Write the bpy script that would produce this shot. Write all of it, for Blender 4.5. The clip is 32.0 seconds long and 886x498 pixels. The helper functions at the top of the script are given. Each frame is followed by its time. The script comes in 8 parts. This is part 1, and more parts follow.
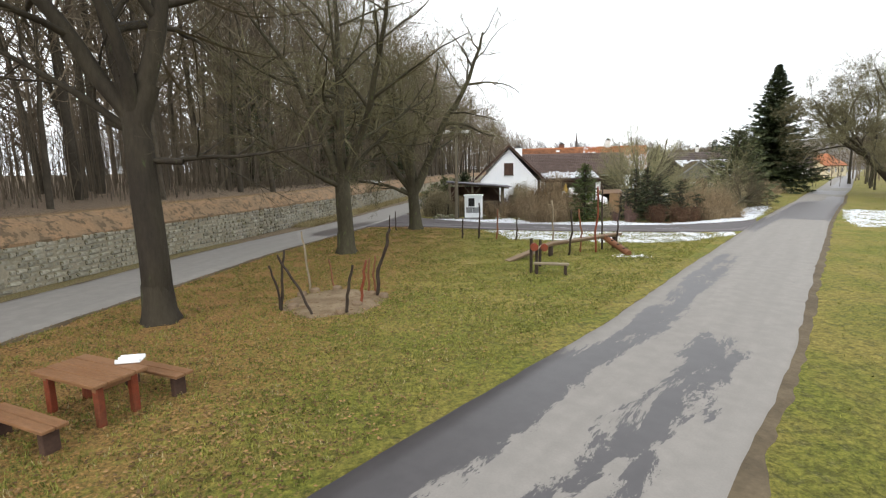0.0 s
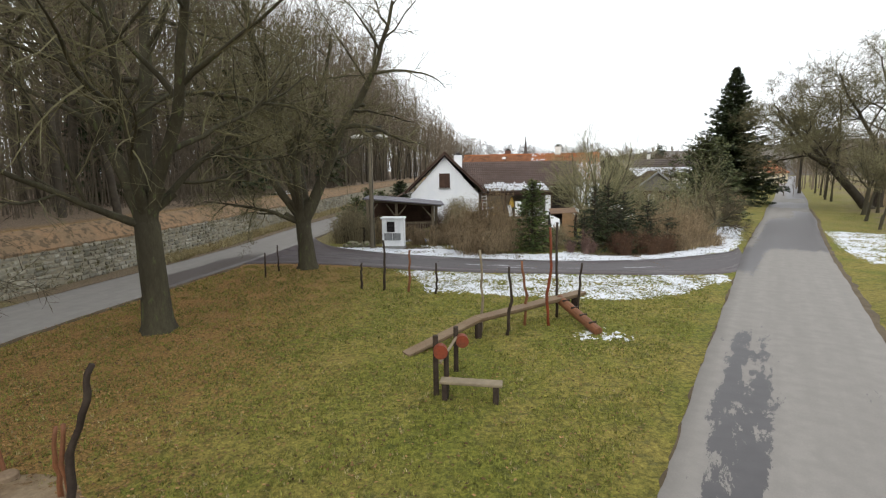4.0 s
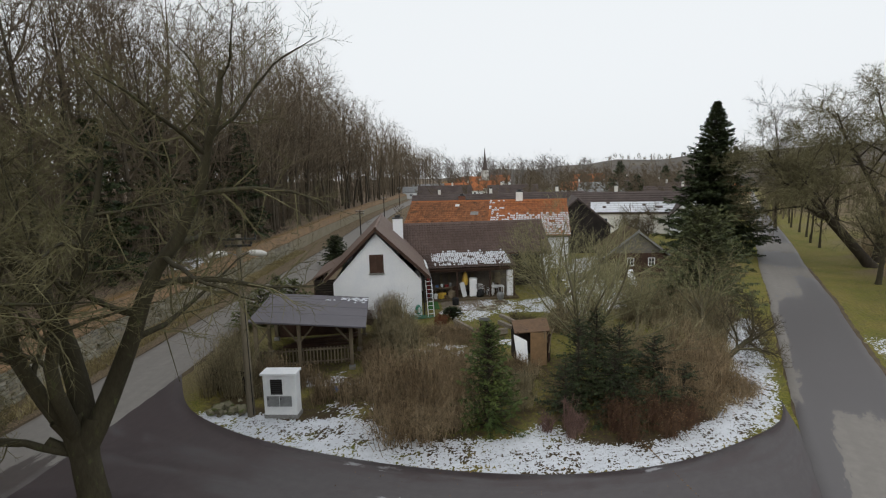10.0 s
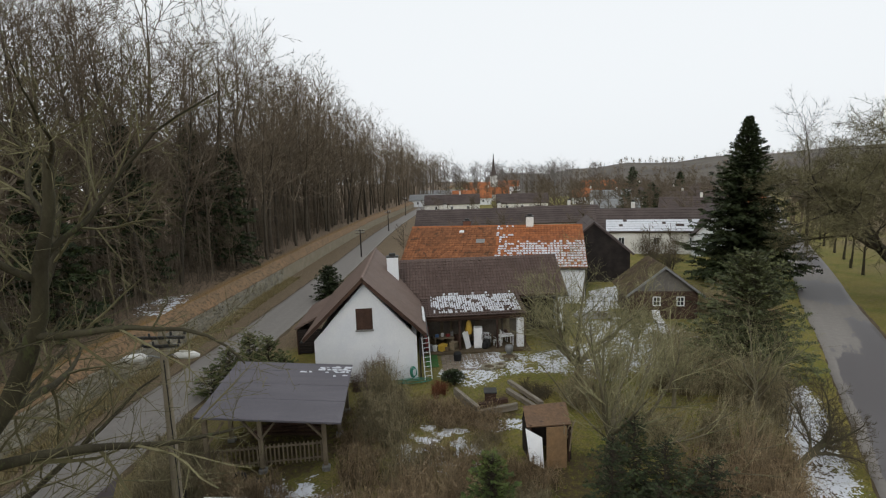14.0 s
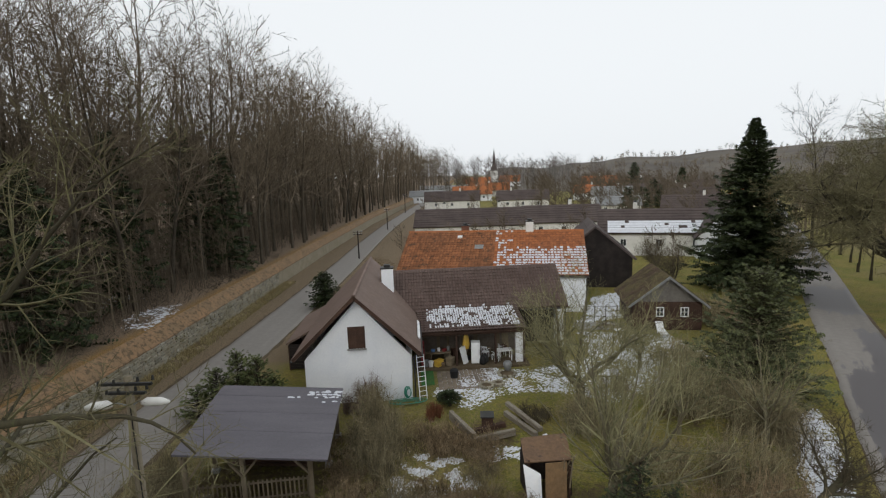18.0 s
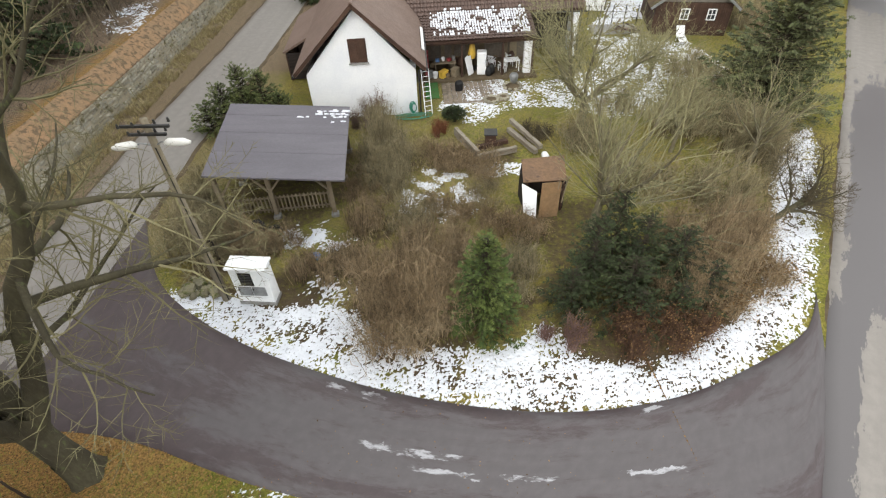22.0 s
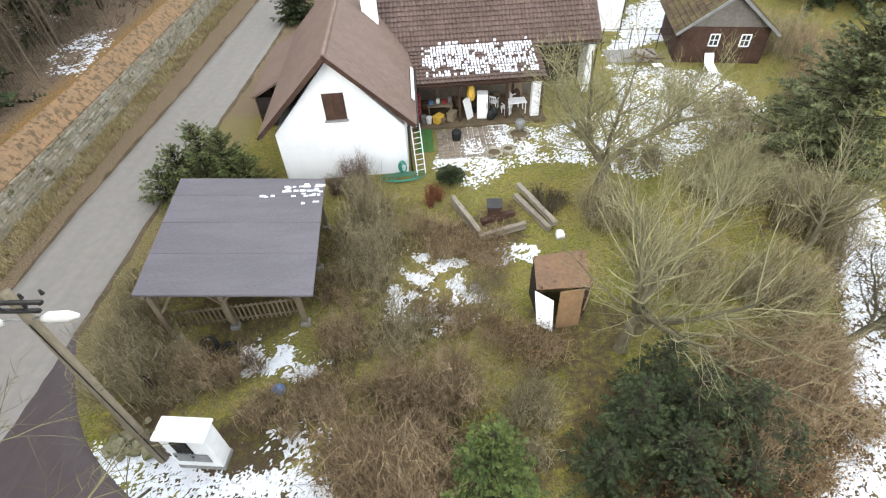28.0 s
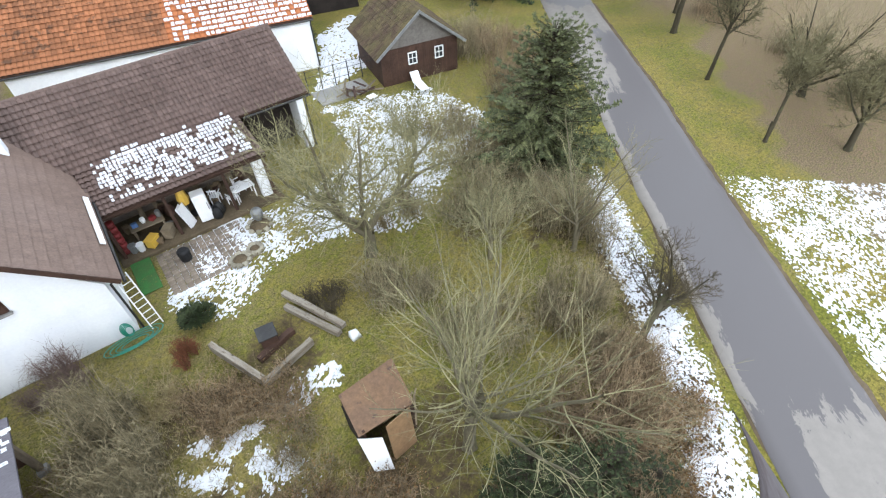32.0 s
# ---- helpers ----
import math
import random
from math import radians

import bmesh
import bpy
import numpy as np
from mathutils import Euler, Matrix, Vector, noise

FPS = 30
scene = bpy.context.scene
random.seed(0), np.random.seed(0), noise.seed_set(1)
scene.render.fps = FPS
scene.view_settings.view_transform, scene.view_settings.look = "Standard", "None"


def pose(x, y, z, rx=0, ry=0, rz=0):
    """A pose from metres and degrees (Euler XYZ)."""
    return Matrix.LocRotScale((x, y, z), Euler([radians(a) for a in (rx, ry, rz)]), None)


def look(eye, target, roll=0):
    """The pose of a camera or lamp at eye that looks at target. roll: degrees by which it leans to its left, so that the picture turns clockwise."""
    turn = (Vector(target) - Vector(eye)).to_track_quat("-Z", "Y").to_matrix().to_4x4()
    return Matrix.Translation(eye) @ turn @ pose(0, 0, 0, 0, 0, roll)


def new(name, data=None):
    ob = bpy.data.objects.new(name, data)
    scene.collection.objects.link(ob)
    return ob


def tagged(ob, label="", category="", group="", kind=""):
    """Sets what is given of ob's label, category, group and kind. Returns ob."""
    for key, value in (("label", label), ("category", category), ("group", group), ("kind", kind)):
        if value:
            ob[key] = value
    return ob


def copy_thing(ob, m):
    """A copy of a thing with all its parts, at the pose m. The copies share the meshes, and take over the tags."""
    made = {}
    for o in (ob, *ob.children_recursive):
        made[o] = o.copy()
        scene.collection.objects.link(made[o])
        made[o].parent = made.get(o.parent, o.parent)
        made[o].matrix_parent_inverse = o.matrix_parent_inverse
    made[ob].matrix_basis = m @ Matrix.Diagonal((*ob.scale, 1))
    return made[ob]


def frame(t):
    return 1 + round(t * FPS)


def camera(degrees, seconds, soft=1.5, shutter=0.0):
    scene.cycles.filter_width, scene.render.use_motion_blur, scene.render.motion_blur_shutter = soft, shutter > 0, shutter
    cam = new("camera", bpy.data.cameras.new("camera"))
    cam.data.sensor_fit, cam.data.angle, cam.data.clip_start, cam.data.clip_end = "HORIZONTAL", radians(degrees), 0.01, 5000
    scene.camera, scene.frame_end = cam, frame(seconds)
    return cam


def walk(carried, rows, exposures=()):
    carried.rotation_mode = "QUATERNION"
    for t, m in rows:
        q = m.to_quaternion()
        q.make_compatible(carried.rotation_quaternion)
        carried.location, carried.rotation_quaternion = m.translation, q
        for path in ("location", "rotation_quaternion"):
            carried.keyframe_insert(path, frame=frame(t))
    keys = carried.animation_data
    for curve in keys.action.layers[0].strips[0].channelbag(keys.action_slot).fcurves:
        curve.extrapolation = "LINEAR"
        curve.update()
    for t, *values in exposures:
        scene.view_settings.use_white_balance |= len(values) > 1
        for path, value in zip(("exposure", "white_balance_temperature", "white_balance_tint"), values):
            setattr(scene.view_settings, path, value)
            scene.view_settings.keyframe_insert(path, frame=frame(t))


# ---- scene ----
cam = camera(82.4, 32.0, soft=1.2)
PATH = [
    (0, (1.053, 0.414, 4.138), (0.985, 2.389, 3.827), -1.1),
    (0.5, (1.31, 1.551, 4.206), (1.31, 3.527, 3.898), -1.1),
    (1, (1.625, 2.704, 4.259), (1.666, 4.68, 3.948), -0.8),
    (1.5, (1.987, 3.841, 4.281), (2.102, 5.814, 3.971), -0.7),
    (2, (2.376, 5.048, 4.345), (2.48, 7.021, 4.034), -0.5),
    (2.5, (2.789, 6.205, 4.427), (2.911, 8.177, 4.113), -0.4),
    (3, (3.103, 7.423, 4.457), (3.25, 9.394, 4.149), -0.7),
    (3.5, (3.27, 8.57, 4.615), (3.372, 10.543, 4.308), -0.8),
    (5.5, (3.969, 12.755, 6.184), (4.202, 14.718, 5.884), -0.6),
    (6, (4.232, 13.785, 6.523), (4.48, 15.747, 6.22), -0.7),
    (6.5, (4.522, 14.847, 7.07), (4.794, 16.806, 6.768), -0.9),
    (7, (4.872, 16.013, 7.596), (5.144, 17.972, 7.3), -1.0),
    (7.5, (5.229, 16.837, 7.998), (5.543, 18.789, 7.702), -1.1),
    (8, (5.42, 17.555, 8.274), (5.706, 19.512, 7.977), -1.1),
    (8.5, (5.704, 18.441, 8.557), (5.958, 20.403, 8.261), -1.2),
    (9, (5.957, 19.116, 9.057), (6.193, 21.08, 8.764), -1.3),
    (9.5, (6.198, 20.012, 9.678), (6.464, 21.973, 9.387), -1.4),
    (10, (6.427, 20.964, 10.045), (6.693, 22.926, 9.761), -1.5),
    (10.5, (6.721, 22.019, 10.274), (6.96, 23.985, 9.996), -1.7),
    (11, (6.969, 22.991, 10.581), (7.191, 24.959, 10.3), -1.6),
    (11.5, (7.093, 23.952, 10.819), (7.325, 25.919, 10.538), -1.6),
    (12, (7.091, 24.872, 10.94), (7.314, 26.841, 10.667), -1.8),
    (12.5, (7.177, 25.425, 11.247), (7.399, 27.394, 10.977), -1.7),
    (13, (7.385, 25.728, 11.584), (7.598, 27.698, 11.315), -1.7),
    (13.5, (7.732, 25.924, 12.019), (7.961, 27.893, 11.747), -1.9),
    (14, (7.905, 26.349, 12.304), (8.135, 28.317, 12.031), -1.9),
    (14.5, (7.985, 26.837, 12.605), (8.194, 28.807, 12.329), -1.9),
    (16.5, (8.403, 27.74, 13.678), (8.613, 29.71, 13.4), -2.1),
    (17, (8.387, 27.85, 13.591), (8.603, 29.82, 13.316), -2.1),
    (17.5, (8.482, 27.816, 13.512), (8.707, 29.784, 13.237), -2.0),
    (18, (8.447, 27.738, 13.389), (8.672, 29.703, 13.091), -2.0),
    (18.5, (8.483, 27.457, 13.519), (8.645, 29.289, 12.732), -2.0),
    (19, (8.241, 27.521, 13.866), (8.402, 29.151, 12.719), -1.9),
    (19.5, (8.291, 27.482, 14.066), (8.406, 29.019, 12.791), -2.4),
    (20, (8.14, 27.338, 14.229), (8.29, 28.834, 12.911), -2.2),
    (20.5, (8.164, 27.459, 14.486), (8.3, 28.937, 13.146), -2.1),
    (21, (8.207, 27.759, 14.701), (8.329, 29.229, 13.35), -2.1),
    (21.5, (8.295, 27.933, 14.78), (8.422, 29.401, 13.428), -2.5),
    (22, (8.271, 28.165, 14.919), (8.4, 29.627, 13.56), -2.4),
    (22.5, (8.354, 28.473, 14.856), (8.474, 29.938, 13.5), -2.7),
    (23, (8.394, 28.897, 14.951), (8.518, 30.349, 13.582), -2.3),
    (23.5, (8.514, 29.166, 14.806), (8.633, 30.62, 13.438), -2.6),
    (24, (8.515, 29.547, 14.726), (8.636, 30.996, 13.353), -2.4),
    (24.5, (8.588, 29.876, 14.671), (8.713, 31.325, 13.298), -2.6),
    (25, (8.686, 30.213, 14.778), (8.793, 31.663, 13.404), -2.6),
    (25.5, (8.862, 30.746, 14.919), (8.957, 32.191, 13.539), -2.7),
    (27.5, (8.913, 33.79, 15.316), (9.043, 35.228, 13.932), -3.1),
    (28, (9.337, 34.637, 15.441), (9.456, 36.07, 14.051), -3.3),
    (28.5, (9.807, 35.388, 15.539), (9.893, 36.824, 14.149), -3.7),
    (29, (10.094, 36.11, 15.55), (10.191, 37.547, 14.162), -3.7),
    (29.5, (10.283, 36.776, 15.575), (10.41, 38.214, 14.191), -3.8),
    (30, (10.452, 37.551, 15.783), (10.606, 38.978, 14.391), -3.8),
    (30.5, (10.776, 38.21, 15.92), (10.969, 39.631, 14.526), -3.8),
    (31, (11.108, 38.647, 16.099), (11.469, 40.028, 14.697), -4.0),
    (31.5, (11.436, 38.915, 16.198), (12.045, 40.193, 14.786), -3.9),
    (32, (11.736, 39.091, 15.939), (12.595, 40.219, 14.528), -3.9),
]
EXPOSURES = [(0.0, 0.57, 6500, 10), (3.0, 0.33, 6500, 10), (6.0, -0.04, 6500, 10), (8.0, -0.5, 6500, 10), (9.0, -0.42, 6500, 10), (10.0, -0.46, 6500, 10), (13.0, -0.42, 6500, 10), (18.0, -0.43, 6500, 10), (19.0, -0.12, 6720, 10), (20.0, 0.34, 6715, 10), (21.0, 0.7, 6710, 10), (22.0, 0.72, 6705, 10), (24.0, 0.72, 6640, 10), (25.0, 0.74, 6580, 10), (28.0, 1.12, 6400, 10), (30.0, 1.19, 6180, 10), (31.0, 1.22, 6040, 10), (32.0, 0.94, 5950, 10)]
walk(cam, [(t, look(eye, target, roll)) for t, eye, target, roll in PATH], EXPOSURES)

# ---- world, sun, exposure ----
world = bpy.data.worlds.new("overcast_sky")
scene.world = world
world.use_nodes = True
wn, wl = world.node_tree.nodes, world.node_tree.links
sky = wn.new("ShaderNodeTexSky")
sky.sky_type, sky.sun_disc = "NISHITA", False
sky.sun_elevation, sky.sun_rotation = radians(24), radians(205)
sky.air_density, sky.dust_density, sky.ozone_density = 1.0, 6.0, 1.0
pale = wn.new("ShaderNodeHueSaturation")
pale.inputs["Saturation"].default_value, pale.inputs["Value"].default_value = 0.12, 0.07
wl.new(sky.outputs[0], pale.inputs["Color"])
cloud = wn.new("ShaderNodeMix")
cloud.data_type = "RGBA"
cloud.inputs["Factor"].default_value = 0.86
cloud.inputs["B"].default_value = (0.93, 0.97, 1.0, 1)
wl.new(pale.outputs[0], cloud.inputs["A"])
wl.new(cloud.outputs["Result"], wn["Background"].inputs["Color"])
wn["Background"].inputs["Strength"].default_value = 1.42
sun = new("sun", bpy.data.lights.new("sun", "SUN"))
sun.data.energy, sun.data.angle, sun.data.color = 0.9, radians(25), (1.0, 0.95, 0.88)
sun.matrix_world = look((0, 0, 40), (14, 30, 22))

# ---- small geometry kit ----
rng = random.Random(7)


class Geo:
    """Collects vertices and faces for one mesh."""

    def __init__(self):
        self.v, self.f, self.uv = [], [], None

    def add(self, verts, faces):
        k = len(self.v)
        self.v += [tuple(p) for p in verts]
        self.f += [tuple(i + k for i in q) for q in faces]
        return self

    def box(self, c, s, rz=0.0, bevel=0.0, rx=0.0, ry=0.0):
        m = pose(*c, rx, ry, rz)
        x, y, z = s[0] / 2, s[1] / 2, s[2] / 2
        if bevel <= 0:
            vs = [(a * x, b * y, d * z) for a in (-1, 1) for b in (-1, 1) for d in (-1, 1)]
            fs = [(0, 1, 3, 2), (4, 6, 7, 5), (0, 4, 5, 1), (2, 3, 7, 6), (0, 2, 6, 4), (1, 5, 7, 3)]
        else:
            b = min(bevel, x * 0.9, y * 0.9, z * 0.9)
            vs, fs, at = [], [], {}
            for sx in (-1, 1):
                for sy in (-1, 1):
                    for sz in (-1, 1):
                        for k in range(3):
                            p = [sx * (x - b), sy * (y - b), sz * (z - b)]
                            p[k] = (sx * x, sy * y, sz * z)[k]
                            at[sx, sy, sz, k] = len(vs)
                            vs.append(p)
            for k in range(3):
                i, j = (k + 1) % 3, (k + 2) % 3
                for s0 in (-1, 1):
                    q = []
                    for u, w in ((-1, -1), (1, -1), (1, 1), (-1, 1)):
                        key = [0, 0, 0]
                        key[k], key[i], key[j] = s0, u, w
                        q.append(at[key[0], key[1], key[2], k])
                    fs.append(tuple(q if s0 > 0 else q[::-1]))
                for u in (-1, 1):
                    for w in (-1, 1):
                        e = []
                        for t in (-1, 1):
                            key = [0, 0, 0]
                            key[k], key[i], key[j] = t, u, w
                            e.append((at[key[0], key[1], key[2], i], at[key[0], key[1], key[2], j]))
                        q = (e[0][0], e[0][1], e[1][1], e[1][0])
                        fs.append(q if u * w < 0 else q[::-1])
            for sx in (-1, 1):
                for sy in (-1, 1):
                    for sz in (-1, 1):
                        q = tuple(at[sx, sy, sz, k] for k in range(3))
                        fs.append(q if sx * sy * sz > 0 else q[::-1])
        return self.add([m @ Vector(p) for p in vs], fs)

    def tube(self, pts, radii, n=6, cap=True):
        pts = [Vector(p) for p in pts]
        k0 = len(self.v)
        side = None
        for i, p in enumerate(pts):
            d = (pts[min(i + 1, len(pts) - 1)] - pts[max(i - 1, 0)])
            d = d.normalized() if d.length > 1e-9 else Vector((0, 0, 1))
            if side is None:
                side = d.orthogonal().normalized()
            side = side - d * side.dot(d)
            side = side.normalized() if side.length > 1e-6 else d.orthogonal().normalized()
            other = d.cross(side)
            r = radii[i] if isinstance(radii, (list, tuple)) else radii
            for a in range(n):
                c, s = math.cos(2 * math.pi * a / n), math.sin(2 * math.pi * a / n)
                self.v.append(tuple(p + (side * c + other * s) * r))
        for i in range(len(pts) - 1):
            for a in range(n):
                b = (a + 1) % n
                q = k0 + i * n
                self.f.append((q + a, q + b, q + n + b, q + n + a))
        if cap and n > 2:
            self.f.append(tuple(k0 + a for a in range(n))[::-1])
            self.f.append(tuple(k0 + (len(pts) - 1) * n + a for a in range(n)))
        return self

    def disc(self, c, r, h, n=16, axis="z"):
        d = {"x": (h / 2, 0, 0), "y": (0, h / 2, 0), "z": (0, 0, h / 2)}[axis]
        c = Vector(c)
        return self.tube([c - Vector(d), c + Vector(d)], r, n)

    def prism(self, poly, z0, z1):
        n = len(poly)
        vs = [(x, y, z0) for x, y in poly] + [(x, y, z1) for x, y in poly]
        fs = [tuple(range(n))[::-1], tuple(range(n, 2 * n))]
        fs += [(i, (i + 1) % n, n + (i + 1) % n, n + i) for i in range(n)]
        return self.add(vs, fs)

    def slab(self, corners, thick):
        """A flat plate whose upper face has the four given corners."""
        c = [Vector(p) for p in corners]
        nrm = (c[1] - c[0]).cross(c[3] - c[0]).normalized()
        if nrm.z < 0:
            nrm = -nrm
        lo = [p - nrm * thick for p in c]
        return self.add(c + lo, [(0, 1, 2, 3), (7, 6, 5, 4), (0, 4, 5, 1), (1, 5, 6, 2), (2, 6, 7, 3), (3, 7, 4, 0)])

    def mesh(self, name, smooth=False):
        me = bpy.data.meshes.new(name)
        me.from_pydata(self.v, [], self.f)
        if self.uv:
            lay = me.uv_layers.new(name="UVMap")
            idx = np.empty(len(me.loops), dtype=np.int32)
            me.loops.foreach_get("vertex_index", idx)
            lay.data.foreach_set("uv", np.asarray(self.uv, dtype=np.float32)[idx].ravel())
        if smooth:
            me.polygons.foreach_set("use_smooth", [True] * len(me.polygons))
        me.update()
        return me


def part(name, geo, material, parent, label="", smooth=False, kind="", at=None):
    me = geo.mesh(name, smooth) if isinstance(geo, Geo) else geo
    if not me.materials:
        me.materials.append(material)
    ob = new(name, me)
    ob.parent = parent
    if at is not None:
        ob.matrix_basis = at
    return tagged(ob, label=label, kind=kind)


def thing(name, label, category, m=None, group="", kind=""):
    ob = new(name)
    ob.empty_display_size = 0.2
    if m is not None:
        ob.matrix_basis = m
    return tagged(ob, label, category, group, kind)


def solo(name, geo, material, label, category, m=None, group="", kind="", smooth=False):
    me = geo.mesh(name, smooth) if isinstance(geo, Geo) else geo
    if not me.materials:
        me.materials.append(material)
    ob = new(name, me)
    if m is not None:
        ob.matrix_basis = m
    return tagged(ob, label, category, group, kind)


# ---- materials ----
DEEPEN = 0.62  # the darker colours noted below are multiplied by this, for contrast with the sky


def nodes_of(name, rough=0.8, metal=0.0):
    m = bpy.data.materials.new(name)
    m.use_nodes = True
    t = m.node_tree
    b = t.nodes["Principled BSDF"]
    b.inputs["Roughness"].default_value, b.inputs["Metallic"].default_value = rough, metal
    if rough > 0.5:
        b.inputs["Specular IOR Level"].default_value = 0.25
    return m, t.nodes, t.links, b


def noise_node(n, l, scale, detail=5.0, rough=0.6, vec=None, dist=0.0):
    x = n.new("ShaderNodeTexNoise")
    x.inputs["Scale"].default_value, x.inputs["Detail"].default_value = scale, detail
    x.inputs["Roughness"].default_value, x.inputs["Distortion"].default_value = rough, dist
    if vec is not None:
        l.new(vec, x.inputs["Vector"])
    return x.outputs["Fac"]


def ramp_node(n, l, fac, lo, hi):
    x = n.new("ShaderNodeMapRange")
    x.interpolation_type = "SMOOTHSTEP"
    x.inputs["From Min"].default_value, x.inputs["From Max"].default_value = lo, hi
    l.new(fac, x.inputs["Value"])
    return x.outputs["Result"]


def mix_node(n, l, fac, a, b, how="MIX"):
    x = n.new("ShaderNodeMix")
    x.data_type, x.blend_type = "RGBA", how
    for key, val in (("Factor", fac), ("A", a), ("B", b)):
        if isinstance(val, (int, float)):
            x.inputs[key].default_value = val
        elif isinstance(val, tuple):
            x.inputs[key].default_value = (*val, 1)
        else:
            l.new(val, x.inputs[key])
    return x.outputs["Result"]


def math_node(n, l, op, a, b=0.0, c=0.0):
    x = n.new("ShaderNodeMath")
    x.operation = op
    for k, val in enumerate((a, b, c)):
        if isinstance(val, (int, float)):
            x.inputs[k].default_value = val
        else:
            l.new(val, x.inputs[k])
    return x.outputs[0]


def bump_node(n, l, b, height, strength, distance=0.02):
    x = n.new("ShaderNodeBump")
    x.inputs["Strength"].default_value, x.inputs["Distance"].default_value = strength, distance
    l.new(height, x.inputs["Height"])
    l.new(x.outputs[0], b.inputs["Normal"])


def mat(name, c1, c2, big=0.7, fine=12.0, rough=0.8, metal=0.0, bump=0.3, vary=0.0, island=0.0, stretch=None, c3=None, spots=0.62):
    """A weathered surface: two colours mixed by a coarse noise, fine grain, optional spots of a third colour, variation per object or per piece."""
    if max(c1) < 0.6:
        c1, c2, c3 = (tuple(v * DEEPEN for v in c) if c else None for c in (c1, c2, c3))
    m, n, l, b = nodes_of(name, rough, metal)
    tc = n.new("ShaderNodeTexCoord").outputs["Object"]
    if stretch:
        mp = n.new("ShaderNodeMapping")
        mp.inputs["Scale"].default_value = stretch
        l.new(tc, mp.inputs["Vector"])
        tc = mp.outputs[0]
    coarse = ramp_node(n, l, noise_node(n, l, big, 4, 0.6, tc), 0.35, 0.65)
    grain = noise_node(n, l, fine, 6, 0.7, tc)
    col = mix_node(n, l, coarse, c1, c2)
    g = n.new("ShaderNodeMapRange")
    g.inputs["From Min"].default_value, g.inputs["From Max"].default_value = 0.25, 0.75
    g.inputs["To Min"].default_value, g.inputs["To Max"].default_value = (0.72, 1.25) if max(c1) < 0.6 else (0.94, 1.04)
    l.new(grain, g.inputs["Value"])
    fac = g.outputs["Result"]
    if vary:
        r = n.new("ShaderNodeObjectInfo").outputs["Random"]
        fac = math_node(n, l, "MULTIPLY", fac, math_node(n, l, "MULTIPLY_ADD", r, 2 * vary, 1 - vary))
    if island:
        r = n.new("ShaderNodeNewGeometry").outputs["Random Per Island"]
        fac = math_node(n, l, "MULTIPLY", fac, math_node(n, l, "MULTIPLY_ADD", r, 2 * island, 1 - island))
    if c3:
        col = mix_node(n, l, ramp_node(n, l, noise_node(n, l, fine * 0.35, 5, 0.65, tc), spots, spots + 0.08), col, c3)
    sc = n.new("ShaderNodeVectorMath")
    sc.operation = "SCALE"
    l.new(col, sc.inputs[0])
    l.new(fac, sc.inputs["Scale"])
    l.new(sc.outputs[0], b.inputs["Base Color"])
    if bump:
        bump_node(n, l, b, grain, bump)
    return m


BARK = mat("bark", (0.05, 0.04, 0.03), (0.075, 0.062, 0.042), 1.5, 14, 0.95, bump=0.9, stretch=(1, 1, 0.25), c3=(0.095, 0.105, 0.05))
BARK_FRUIT = mat("pale_fruit_bark", (0.19, 0.165, 0.105), (0.27, 0.24, 0.16), 1.2, 14, 0.95, bump=0.8, stretch=(1, 1, 0.3), c3=(0.22, 0.23, 0.10), spots=0.56)
BARK_MOSS = mat("mossy_bark", (0.072, 0.062, 0.039), (0.105, 0.093, 0.056), 1.2, 14, 0.95, bump=1.0, stretch=(1, 1, 0.3), c3=(0.125, 0.135, 0.06), spots=0.58)
TWIG = mat("twig_bark", (0.11, 0.09, 0.055), (0.155, 0.125, 0.075), 0.4, 6, 0.9, bump=0)
TWIG_PALE = mat("pale_twig", (0.30, 0.25, 0.148), (0.41, 0.35, 0.21), 0.4, 6, 0.9, bump=0, island=0.55)
TWIG_GREY = mat("grey_green_twig", (0.30, 0.28, 0.15), (0.40, 0.375, 0.21), 0.4, 6, 0.9, bump=0, island=0.45)
TWIG_MOSS = mat("mossy_twig", (0.185, 0.165, 0.088), (0.265, 0.24, 0.128), 0.4, 6, 0.9, bump=0, island=0.3)
TWIG_RED = mat("brown_twig", (0.285, 0.205, 0.12), (0.44, 0.335, 0.205), 0.6, 5, 0.9, bump=0, island=0.6)
WOODS_TRUNK = mat("woodland_trunk", (0.10, 0.082, 0.06), (0.15, 0.125, 0.092), 0.7, 6, 0.95, bump=0.4, vary=0.3)
WOODS_TWIG = mat("woodland_twig", (0.205, 0.163, 0.115), (0.285, 0.228, 0.16), 0.3, 3, 0.95, bump=0, vary=0.3)
FAR_TWIG = mat("far_woods_twig", (0.22, 0.20, 0.19), (0.28, 0.255, 0.24), 0.05, 1, 0.95, bump=0, island=0.25)
NEEDLE_DARK = mat("dark_needles", (0.034, 0.050, 0.019), (0.072, 0.094, 0.034), 0.8, 5, 0.7, bump=0, island=0.6)
NEEDLE_GREEN = mat("green_needles", (0.075, 0.115, 0.03), (0.15, 0.19, 0.048), 0.8, 5, 0.7, bump=0, island=0.4)
NEEDLE_JUNIPER = mat("yellow_green_needles", (0.105, 0.135, 0.045), (0.19, 0.215, 0.075), 0.8, 5, 0.7, bump=0, island=0.55)
NEEDLE_MID = mat("grey_green_needles", (0.098, 0.118, 0.05), (0.16, 0.175, 0.075), 0.8, 5, 0.7, bump=0, island=0.55)
